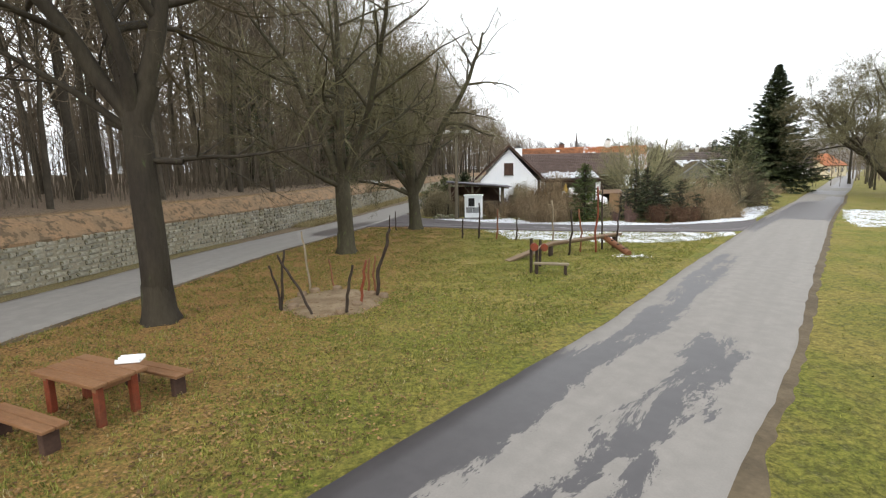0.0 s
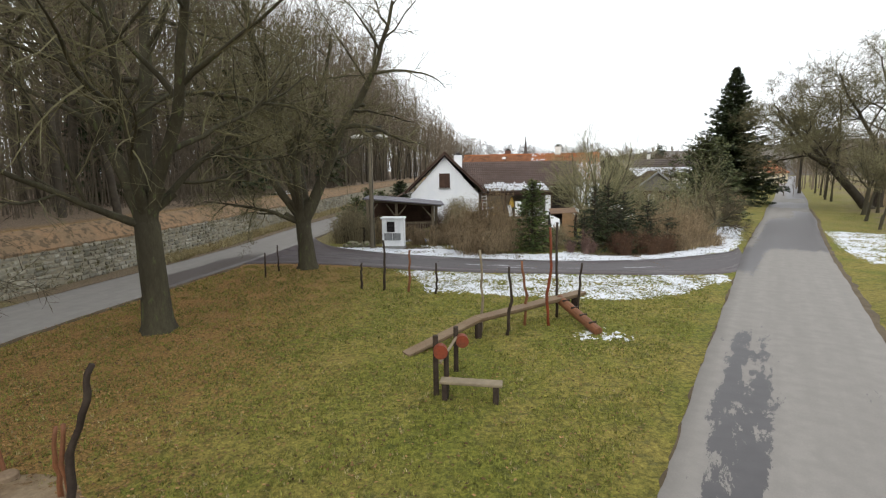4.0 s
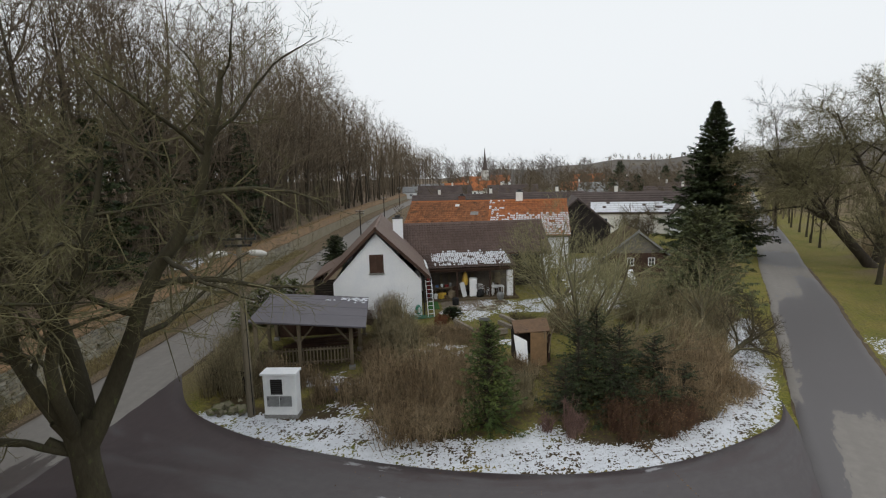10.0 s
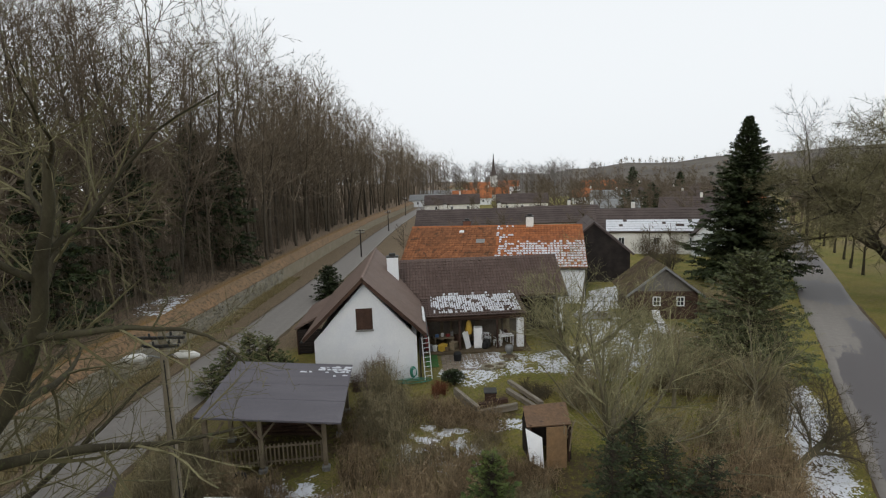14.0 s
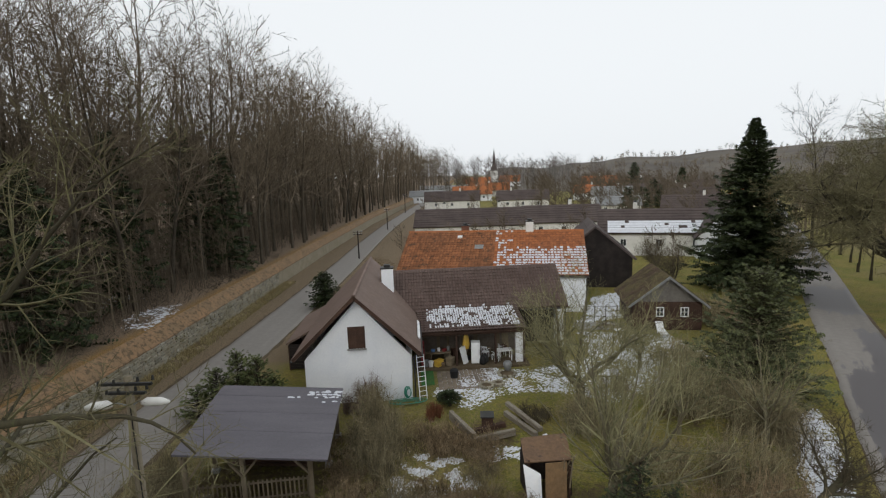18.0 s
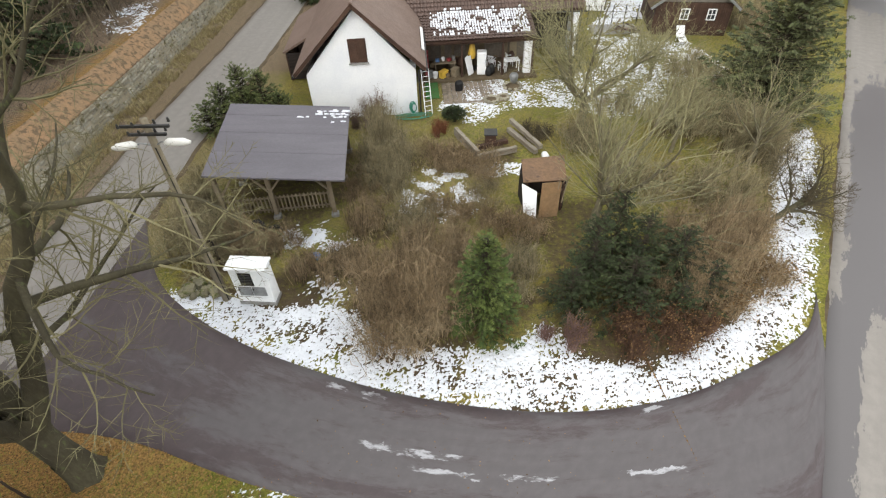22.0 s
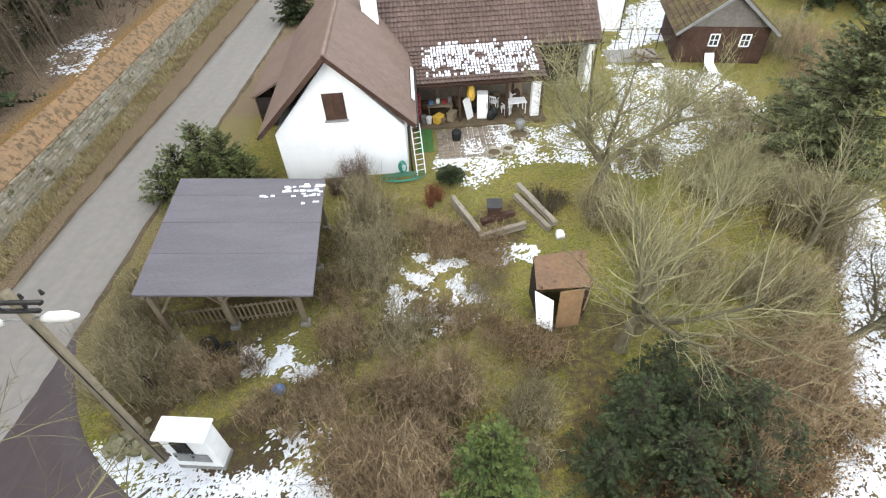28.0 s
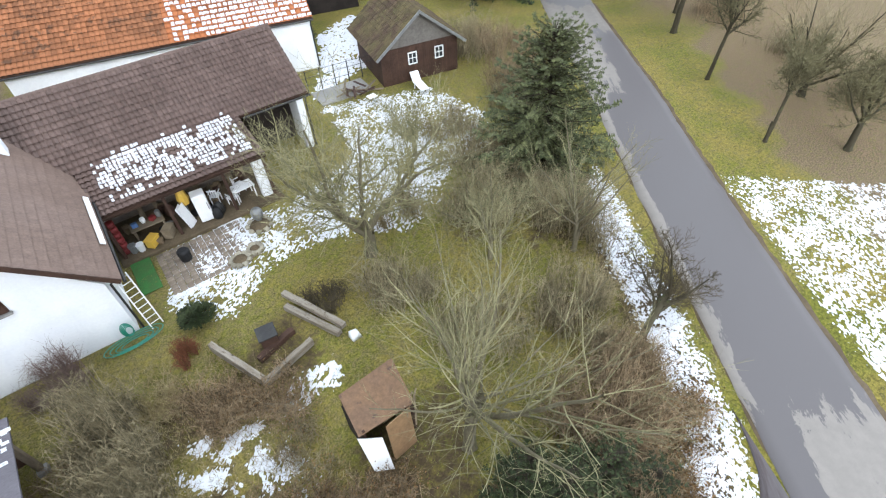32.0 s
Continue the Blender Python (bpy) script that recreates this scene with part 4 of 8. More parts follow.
# The long barn with the covered terrace
barn = thing("barn", "long barn with brown pantile roof and open terrace", "barn", pose(9.1, 67.35, 0, 0, 0, -3.2))
BL = 12.75
for s, nm in ((1, "front_wall"), (-1, "rear_wall")):
    part(nm, Geo().box((5.2 if s > 0 else BL / 2, -s * 3.0, 1.55), (7.6 if s > 0 else BL - 0.4, 0.3, 3.1)), PLASTER_OLD if s > 0 else PLASTER, barn)
gw = Geo()
pts = [(-3.15, 0), (3.15, 0), (3.15, 3.1), (0, 5.45), (-3.15, 3.1)]
gw.v = [(BL - 0.15, y, z) for y, z in pts] + [(BL - 0.45, y, z) for y, z in pts]
gw.f = [(0, 1, 2, 3, 4), (9, 8, 7, 6, 5)] + [(i, 5 + i, 5 + (i + 1) % 5, (i + 1) % 5) for i in range(5)]
part("gable_wall", gw, PLASTER, barn)
up = Vector((0, 3.5, 2.5))
ro = part("roof", Geo().slab([(-0.4, -3.5, 3.22), (BL + 0.15, -3.5, 3.22), (BL + 0.15, 0, 5.72), (-0.4, 0, 5.72)], 0.14), TIMBER_DARK, barn, "brown pantile roof")
tiled_slope(ro, (-0.4, -3.5, 3.26), (BL + 0.15, -3.5, 3.26), up, up.length, TILE_BROWN, 0.23, 0.34, 150)
ro2 = part("roof", Geo().slab([(BL + 0.15, 3.5, 3.22), (-0.4, 3.5, 3.22), (-0.4, 0, 5.72), (BL + 0.15, 0, 5.72)], 0.14), TIMBER_DARK, barn)
tiled_slope(ro2, (BL + 0.15, 3.5, 3.26), (-0.4, 3.5, 3.26), (0, -3.5, 2.5), up.length, TILE_BROWN, 0.45, 0.5)
part("ridge_cap", Geo().tube([(-0.4, 0, 5.76), (BL + 0.15, 0, 5.76)], 0.11, 8), TILE_BROWN, barn)
PL, PR, PY = 1.55, 9.05, -6.5
pr = part("terrace_roof", Geo().slab([(PL, PY, 2.62), (PR, PY, 2.62), (PR, -3.45, 3.30), (PL, -3.45, 3.30)], 0.1), TIMBER_DARK, barn, "brown pantile terrace roof with snow lumps")
upp = Vector((0, PY * -1 - 3.3, 0.68))
spot = tiled_slope(pr, (PL, PY, 2.66), (PR, PY, 2.66), upp, upp.length, TILE_BROWN, 0.23, 0.34, 150)


def terrace_snow(u, v):
    k = 1.0 if 0.1 < u < 0.95 and v > 0.18 else 0.0
    return k * (0.9 if v < 0.97 else 0.4) * (0.85 + 0.6 * noise2(u * 9, v * 4, 1.0, 2.0) + (0.25 if v > 0.35 else 0.0))


snow_on_tiles(pr, spot, PR - PL, upp.length, terrace_snow, 0.17, 0.25, 11)
spot2 = lambda u, v, h=0.06: Vector((-0.4 + (BL + 0.55) * u, -3.5, 3.29)) + up * v + Vector((0, -0.58, 0.81)) * h
snow_on_tiles(ro, spot2, BL + 0.55, up.length, lambda u, v: (0.75 if 0.28 < u < 0.70 and v < 0.10 and noise2(u * 40, v * 9, 1.0) > -0.1 else 0.0), 0.2, 0.24, 12)
part("eave_beam", Geo().box(((PL + PR) / 2, PY + 0.25, 2.45), (PR - PL, 0.16, 0.18), bevel=0.01), TIMBER_DARK, barn)
for x in (PL + 0.12, 4.2, 6.9, PR - 0.15):
    part("post", Geo().box((x, PY + 0.25, 1.2), (0.14, 0.14, 2.4), bevel=0.012), TIMBER_DARK, barn)
part("pillar", Geo().box((8.6, PY + 0.5, 1.2), (0.5, 0.4, 2.4), bevel=0.02), PLASTER, barn, "white plastered pillar")
part("pillar", Geo().box((BL - 0.4, -3.2, 1.55), (0.4, 0.45, 3.1), bevel=0.02), PLASTER, barn, "white plastered pillar")
part("downpipe", Geo().tube([(BL - 0.1, -3.6, 3.1), (BL - 0.1, -3.45, 2.8), (BL - 0.1, -3.45, 0.1)], 0.05, 8), DARK_METAL, barn)
part("gutter", Geo().tube([(PR + 0.2, -3.6, 3.16), (BL + 0.2, -3.6, 3.13)], 0.06, 8), DARK_METAL, barn)
part("inner_wall", Geo().box((5.3, -3.26, 1.55), (7.4, 0.2, 3.1)), TERRACE_WALL, barn, "dark brown back wall")
# black board across the open gateway, standing in for the shade inside
part("dark_gate", Geo().box((10.7, -1.6, 1.5), (3.2, 0.1, 3.0)), TIMBER_BLACK, barn, "black board painted as the gateway's inner shade")
solo("terrace_slab", Geo().box((5.3, -4.9, 0.06), (7.8, 3.6, 0.22), bevel=0.02), DIRT, "earthy terrace step with mossy edge", "terrace", pose(9.1, 67.35, 0, 0, 0, -3.2), kind="structure")

# The orange-roofed farmhouse
OR = -17.5
farm = thing("farmhouse", "long white farmhouse with weathered orange tile roof", "house", pose(9.2, 77.2, 0, 0, 0, OR))
FL, FD, FE, FR = 18.6, 13.0, 3.5, 6.95
for y, nm in ((0.5, "front_wall"), (FD - 0.5, "rear_wall")):
    part(nm, Geo().box((FL / 2, y, FE / 2), (FL - 0.8, 0.4, FE)), PLASTER, farm)
for x in (0.35, FL - 0.35):
    gw = Geo()
    pts = [(0.4, 0), (FD - 0.4, 0), (FD - 0.4, FE), (FD / 2, FR - 0.2), (0.4, FE)]
    gw.v = [(x - 0.15, y, z) for y, z in pts] + [(x + 0.15, y, z) for y, z in pts]
    gw.f = [(4, 3, 2, 1, 0), (5, 6, 7, 8, 9)] + [(i, (i + 1) % 5, 5 + (i + 1) % 5, 5 + i) for i in range(5)]
    part("gable_wall", gw, PLASTER, farm)
fu = Vector((0, FD / 2, FR - FE))
fr1 = part("roof", Geo().slab([(0, 0, FE), (FL, 0, FE), (FL, FD / 2, FR), (0, FD / 2, FR)], 0.16), TIMBER_DARK, farm, "weathered orange tile roof")
fspot = tiled_slope(fr1, (0, 0, FE + 0.03), (FL, 0, FE + 0.03), fu, fu.length, TILE_ORANGE, 0.31, 0.4, 120, trim=lambda u, v: u > 0.52)
tiled_slope(fr1, (0, 0, FE + 0.03), (FL, 0, FE + 0.03), fu, fu.length, TILE_ORANGE_OLD, 0.31, 0.4, 60, trim=lambda u, v: u <= 0.52)
fr2 = part("roof", Geo().slab([(FL, FD, FE), (0, FD, FE), (0, FD / 2, FR), (FL, FD / 2, FR)], 0.16), TIMBER_DARK, farm)
tiled_slope(fr2, (FL, FD, FE + 0.03), (0, FD, FE + 0.03), (0, -FD / 2, FR - FE), fu.length, TILE_ORANGE, 0.5, 0.6)
part("ridge_cap", Geo().tube([(0, FD / 2, FR + 0.05), (FL, FD / 2, FR + 0.05)], 0.13, 8), TILE_ORANGE, farm)


def farm_snow(u, v):
    k = 0.0
    if 0.52 < u < 0.995 and 0.02 < v < 0.62:
        k = 1.0 if v < 0.5 + 0.1 * noise2(u * 30, 0, 1) else 0.6
    if 0.52 < u < 0.64 and int(u * 60) % 2:
        k *= 0.35
    if v > 0.6 and 0.52 < u < 0.62:
        k = 0.3
    return k


snow_on_tiles(fr1, fspot, FL, fu.length, farm_snow, 0.31, 0.4, 21, 0.93)
chimney(farm, (13.1, FD / 2 + 0.1), 0.8, 0.75, 6.0, 8.0, PLASTER_OLD, label="pale rendered chimney")
chimney(farm, (6.2, FD / 2 + 0.4), 0.8, 0.6, 6.4, 7.6, mat("brick_red", (0.26, 0.12, 0.08), (0.20, 0.10, 0.07), 2, 10, 0.9), label="red brick chimney")
part("skylight", Geo().box((8.0, 3.9, 5.72), (0.9, 0.7, 0.1), rx=27.5, bevel=0.02), METAL_GREY, fr1, "pale roof window")
part("roof_vent", Geo().box((5.8, 5.5, 6.55), (0.5, 0.4, 0.16), rx=27.5, bevel=0.02), WHITE_PAINT, fr1)
part("gutter", Geo().tube([(0, -0.06, FE - 0.08), (FL, -0.06, FE - 0.08)], 0.07, 8), DARK_METAL, fr1)
part("downpipe", Geo().tube([(FL - 0.2, -0.06, FE - 0.1), (FL - 0.2, 0.22, FE - 0.5), (FL - 0.2, 0.22, 0.1)], 0.05, 8), DARK_METAL, farm)

# The open-sided shelter with the grey sheet roof
shelter = thing("open_shed", "open timber shelter with grey sheet roof and picket rail", "shed")
c = [(-0.15, 46.95, 3.03), (5.78, 46.45, 2.50), (5.88, 53.3, 2.44), (-0.2, 53.7, 2.96)]
sr = part("roof", Geo().slab(c, 0.08), FELT, shelter, "grey bitumen sheet roof with scraps of snow")
cv = [Vector(p) for p in c]
seam = Geo()
for v in (0.30, 0.56, 0.82):
    a, b = cv[0].lerp(cv[3], v), cv[1].lerp(cv[2], v)
    seam.slab([a + Vector((0, 0, 0.012)), b + Vector((0, 0, 0.012)), b + Vector((0, 0.09, 0.016)), a + Vector((0, 0.09, 0.016))], 0.012)
part("sheet_seam", seam, FELT, sr)
sg = Geo()
sp = lambda u, v, h: cv[0].lerp(cv[1], u).lerp(cv[3].lerp(cv[2], u), v) + Vector((0, 0, h))
rr = random.Random(5)
for u0, u1, v0, v1 in ((0.72, 0.98, 0.905, 0.92), (0.70, 0.99, 0.86, 0.875), (0.80, 0.98, 0.81, 0.83), (0.60, 0.70, 0.80, 0.815), (0.86, 0.885, 0.80, 0.96), (0.93, 0.955, 0.79, 0.95), (0.975, 0.99, 0.82, 0.97), (0.86, 0.955, 0.725, 0.765), (0.75, 0.765, 0.85, 0.93), (0.56, 0.62, 0.805, 0.815), (0.88, 0.97, 0.84, 0.90)):
    n = max(2, int(max((u1 - u0) * 24, (v1 - v0) * 26)))
    for k in range(n):
        u, v = u0 + (u1 - u0) * (k + rr.random()) / n, v0 + (v1 - v0) * (k + rr.random()) / n
        if u1 - u0 > 0.05 and v1 - v0 > 0.03:
            u, v = rr.uniform(u0, u1), rr.uniform(v0, v1)
        a, b = rr.uniform(0.012, 0.022), rr.uniform(0.007, 0.013)
        sg.add([sp(u - a, v - b, 0.01), sp(u + a, v - b * 0.8, 0.01), sp(u + a * 0.9, v + b, 0.01), sp(u - a, v + b, 0.01), sp(u, v, 0.06)], [(0, 1, 4), (1, 2, 4), (2, 3, 4), (3, 0, 4)])
part("roof_snow", sg, SNOW, sr, "scraps of snow", kind="stuff", smooth=True)
POSTS = [(0.15, 47.2), (2.25, 47.55), (4.95, 47.3), (5.3, 50.2), (5.5, 52.8), (0.1, 50.6), (0.0, 53.2)]
for x, y in POSTS:
    h = 2.9 - x * 0.088
    po = part("post", Geo().box((x, y, h / 2 + 0.12), (0.19, 0.19, h - 0.24), bevel=0.02), TIMBER, shelter)
    part("footing", Geo().box((x, y, 0.09), (0.34, 0.34, 0.22), bevel=0.03), CONCRETE, po, "pale concrete footing")
for a, b in (((0.0, 47.35, 2.83), (5.6, 47.3, 2.34)), ((0.0, 53.3, 2.78), (5.7, 52.9, 2.29)), ((0.15, 46.9, 2.84), (0.1, 53.5, 2.78)), ((5.25, 46.7, 2.38), (5.55, 53.1, 2.30))):
    part("beam", Geo().tube([a, b], 0.09, 4), TIMBER, shelter)
for x, y, s in ((4.95, 47.3, -1), (2.25, 47.45, 1), (2.25, 47.45, -1), (0.15, 47.2, 1)):
    part("brace", Geo().tube([(x, y, 1.6 - x * 0.03), (x + s * 0.75, y, 2.68 - (x + s * 0.75) * 0.088)], 0.06, 4), TIMBER, shelter)
for k in range(26):
    x = 0.25 + k * 0.18
    if abs(x - 2.25) < 0.12:
        continue
    part("picket", Geo().box((x, 47.62, 0.75), (0.07, 0.025, 0.95), bevel=0.006), TIMBER, shelter)
for z in (0.42, 1.08):
    part("rail", Geo().box((2.5, 47.66, z), (4.8, 0.05, 0.09), bevel=0.008), TIMBER, shelter)
for k in range(5):
    part("stored_timber", Geo().box((2.6 + 0.25 * k, 50.3 + 0.12 * k, 0.35 + 0.1 * k), (3.6, 0.22, 0.1), rz=6 * k - 12, bevel=0.01), TIMBER_DARK, shelter)
part("back_board", Geo().box((2.6, 53.4, 1.2), (5.2, 0.06, 2.2)), TIMBER_DARK, shelter)

# The dark wooden summer house in the garden
hut = thing("garden_hut", "dark brown board hut with mossy tiled roof", "hut", pose(30.95, 65.4, 0, 0, 0, -15))
for g, nm in zip(gable_walls(5.4, 5.2, 2.35, 4.35, 0.12), ("gable_wall", "gable_wall", "side_wall", "side_wall")):
    part(nm, g, TIMBER_DARK, hut)
for k in range(36):
    x = -2.64 + 0.15 * k
    top = 2.3
    part("board", Geo().box((x + 0.03, -0.02, top / 2 + 0.1), (0.135, 0.03, top - 0.2)), TIMBER_DARK, hut)
part("gable_boarding", Geo().add([(-2.6, -0.02, 2.4), (2.6, -0.02, 2.4), (0, -0.02, 4.3), (-2.6, -0.05, 2.4), (2.6, -0.05, 2.4), (0, -0.05, 4.3)], [(5, 3, 4), (0, 2, 1), (3, 0, 1, 4), (4, 1, 2, 5), (5, 2, 0, 3)]), mat("grey_boards", (0.20, 0.185, 0.165), (0.25, 0.23, 0.21), 2, 12, 0.9, bump=0.4), hut, "grey weathered gable boards")
for x in (-0.55, 1.35):
    window_unit(hut, (x, -0.06, 1.55), 0.62, 0.8, 0, (1, 1))
MOSSY = mat("mossy_tile", (0.11, 0.075, 0.05), (0.14, 0.115, 0.055), 0.8, 6, 0.9, bump=0.4, island=0.2, c3=(0.16, 0.16, 0.06))
for s in (-1, 1):
    rf = part("roof", Geo().slab([(s * 3.15, -0.5, 2.02), (s * 3.15, 5.6, 2.02), (0, 5.6, 4.5), (0, -0.5, 4.5)][:: s], 0.1), TIMBER_DARK, hut, "mossy brown tile roof")
    upv = Vector((-s * 3.15, 0, 2.48))
    tiled_slope(rf, (s * 3.15, -0.5 if s > 0 else 5.6, 2.04), (s * 3.15, 5.6 if s > 0 else -0.5, 2.04), upv, upv.length, MOSSY, 0.3, 0.36)
    part("bargeboard", Geo().slab([(s * 3.18, -0.56, 2.1), (s * 3.18, -0.51, 2.1), (0, -0.51, 4.6), (0, -0.56, 4.6)][:: s], 0.17), METAL_GREY, rf, "pale grey bargeboard")


def village_house(label, cx, cy, rz, w, l, eave, ridge, wall_m, roof_m, chims=(), wins=3, category="house", snow=0.0, gable_win=0):
    """A plain gabled house, its ridge along its x; w is the length of the ridge and l the depth."""
    h = thing("house", label, category, pose(cx, cy, 0, 0, 0, rz), group="village houses")
    for y in (-l / 2 + 0.2, l / 2 - 0.2):
        part("wall", Geo().box((0, y, eave / 2), (w - 0.8, 0.4, eave)), wall_m, h)
    for x in (-w / 2 + 0.2, w / 2 - 0.2):
        g = Geo()
        pts = [(-l / 2, 0), (l / 2, 0), (l / 2, eave), (0, ridge - 0.15), (-l / 2, eave)]
        g.v = [(x - 0.2, y, z) for y, z in pts] + [(x + 0.2, y, z) for y, z in pts]
        g.f = [(4, 3, 2, 1, 0), (5, 6, 7, 8, 9)] + [(i, (i + 1) % 5, 5 + (i + 1) % 5, 5 + i) for i in range(5)]
        part("gable_wall", g, wall_m, h)
    upv = Vector((0, l / 2 + 0.4, (ridge - eave) * (l / 2 + 0.4) / (l / 2)))
    ez = ridge - upv.z
    for s in (-1, 1):
        rf = part("roof", Geo().slab([(-w / 2 - 0.3, s * (l / 2 + 0.4), ez), (w / 2 + 0.3, s * (l / 2 + 0.4), ez), (w / 2 + 0.3, 0, ridge), (-w / 2 - 0.3, 0, ridge)][:: -s], 0.18), roof_m, h)
        ribs = Geo()
        n = int(upv.length / 0.8)
        for k in range(n):
            p = Vector((0, s * (l / 2 + 0.4), ez)) + Vector((0, -s * upv.y, upv.z)) * (k / n)
            ribs.box((0, p.y, p.z + 0.03), (w + 0.6, 0.06, 0.07))
        part("tile_course", ribs, roof_m, rf, kind="stuff")
        if snow and s < 0:
            g = Geo()
            r = random.Random(int(cx * 7))
            for a in range(int(w * 1.6)):
                for b in range(int(upv.length * 1.4)):
                    u, v = (a + 0.5) / (w * 1.6), (b + 0.5) / (upv.length * 1.4)
                    if 0.06 < u < 0.94 and v < snow and r.random() < 0.93:
                        q = Vector((-w / 2 + w * u, -(l / 2 + 0.4) + upv.y * v, ez + upv.z * v + 0.1))
                        g.box(q, (0.68, 0.6, 0.08), rx=math.degrees(math.atan2(upv.z, upv.y)))
            part("roof_snow", g, SNOW, rf, "sheet of old snow", kind="stuff")
    for k in range(wins):
        x = -w / 2 + w * (k + 0.7) / (wins + 0.4)
        window_unit(h, (x, -l / 2 - 0.02, eave * 0.55), 0.9, 1.1, 0, (1, 0))
    for k in range(gable_win):
        window_unit(h, (-w / 2 - 0.02, -1.2 + 2.4 * k, eave * 0.6), 0.9, 1.1, -90, (1, 0))
    for x, y in chims:
        chimney(h, (x, y), 0.6, 0.6, ridge - 0.9, ridge + 1.0, PLASTER_OLD)
    return h


# ---- trees and shrubs ----
def branch(rec, p, d, length, r0, r1, segs, wander, lift, rnd):
    """A wandering, tapering limb; returns its points, directions and radii."""
    pts, ds, rs = [Vector(p)], [Vector(d).normalized()], [r0]
    step = length / segs
    d = Vector(d).normalized()
    for k in range(segs):
        d = (d + Vector((rnd.uniform(-1, 1), rnd.uniform(-1, 1), rnd.uniform(-1, 1))) * wander + Vector((0, 0, lift))).normalized()
        pts.append(pts[-1] + d * step)
        ds.append(d.copy())
        rs.append(r0 + (r1 - r0) * (k + 1) / segs)
    return pts, ds, rs


def grow(wood, twigs, p, d, length, r, level, spec, rnd):
    s = spec[level]
    if s.get("flat"):
        d = (Vector(d) + Vector((0, 0, s["lift"]))).normalized()
        q, w = d.orthogonal().normalized() * r, Vector(p)
        q.rotate(Matrix.Rotation(rnd.uniform(0, 3.14), 3, d))
        m = w + d * length * 0.5 + q.cross(d) * rnd.uniform(-4, 4)
        e = w + d * length
        twigs.add([w - q, w + q, m + q * 0.7, m - q * 0.7, e], [(0, 1, 2, 3), (3, 2, 4)])
        return
    r_end = r * s.get("taper", 0.45)
    pts, ds, rs = branch(None, p, d, length, r, r_end, s["segs"], s["wander"], s["lift"], rnd)
    (wood if level < s.get("fine", 2) else twigs).tube(pts, rs, s["sides"], cap=False)
    if level + 1 >= len(spec):
        return
    n = s["n"]
    kids = rnd.randint(n[0], n[1])
    turn0 = rnd.uniform(0, 6.28)
    for k in range(kids):
        t = s["from"] + (1 - s["from"]) * (k + rnd.random()) / kids
        t = min(0.999, t)
        i = min(int(t * s["segs"]), s["segs"] - 1)
        f = t * s["segs"] - i
        q = pts[i].lerp(pts[i + 1], f)
        dd = ds[i + 1]
        side = dd.orthogonal().normalized()
        side.rotate(Matrix.Rotation(turn0 + k * 2.4 + rnd.uniform(-0.5, 0.5), 3, dd))
        a = radians(rnd.uniform(*s["angle"]))
        nd = dd * math.cos(a) + side * math.sin(a)
        rr = (rs[i] * (1 - f) + rs[i + 1] * f) * rnd.uniform(*s.get("thin", (0.45, 0.62)))
        grow(wood, twigs, q, nd, length * rnd.uniform(*s["len"]) * (1.15 - 0.45 * t), max(rr, spec[-1].get("least", 0.006)), level + 1, spec, rnd)


def bare_tree(label, x, y, trunk, r, spec, seed, bark, twig, lean_to=(0, 0, 1), limb=None, group="", z=0.0, name="tree", roots=True, stems=None):
    rnd = random.Random(seed)
    wood, twigs = Geo(), Geo()
    if limb:
        spec = [dict(spec[0], len=(limb[0] / trunk, limb[1] / trunk))] + spec[1:]
    if stems:
        top = Vector(lean_to).normalized() * trunk
        wood.tube([(0, 0, 0), top * 0.3 + Vector((0.03, 0, 0)), top * 0.65, top * 0.92, top * 1.04], [r, r * 0.93, r * 0.9, r * 0.86, r * 0.5], 12)
        for d, long, rs, at in stems:
            p = top * at
            d = Vector(d).normalized()
            w0 = r * 0.8 if rs > 0.4 * r else rs * 1.25
            wood.tube([top * (at - 0.2), top * at + d * 0.05, top * at + d * 0.55, top * at + d * 1.1], [w0, (w0 + rs) * 0.55, rs * 1.08, rs * 0.96], 10, False)
            grow(wood, twigs, p - d * rs * 0.8, d, long, rs, 0, spec, rnd)
    else:
        grow(wood, twigs, (0, 0, 0.0), lean_to, trunk, r, 0, spec, rnd)
    if roots:
        n0 = len(wood.v)
        up = Vector(lean_to).normalized()
        wood.tube([(0, 0, -0.2), (0, 0, 0.02), up * 0.16, up * 0.38, up * 0.75, up * 1.1], [r * 1.42, r * 1.3, r * 1.18, r * 1.08, r * 1.02, r * 0.96], 18, False)
        for i in range(n0, n0 + 54):
            x0, y0, z0 = wood.v[i]
            k = 1 + 0.16 * math.sin(math.atan2(y0, x0) * 5 + seed) * (1 - (i - n0) // 18 * 0.3)
            wood.v[i] = (x0 * k, y0 * k, z0)
    t = thing(name, label, "tree", pose(x, y, z), group=group)
    part("trunk", wood, bark, t, smooth=True)
    part("crown", twigs, twig, t, "bare winter twigs")
    return t


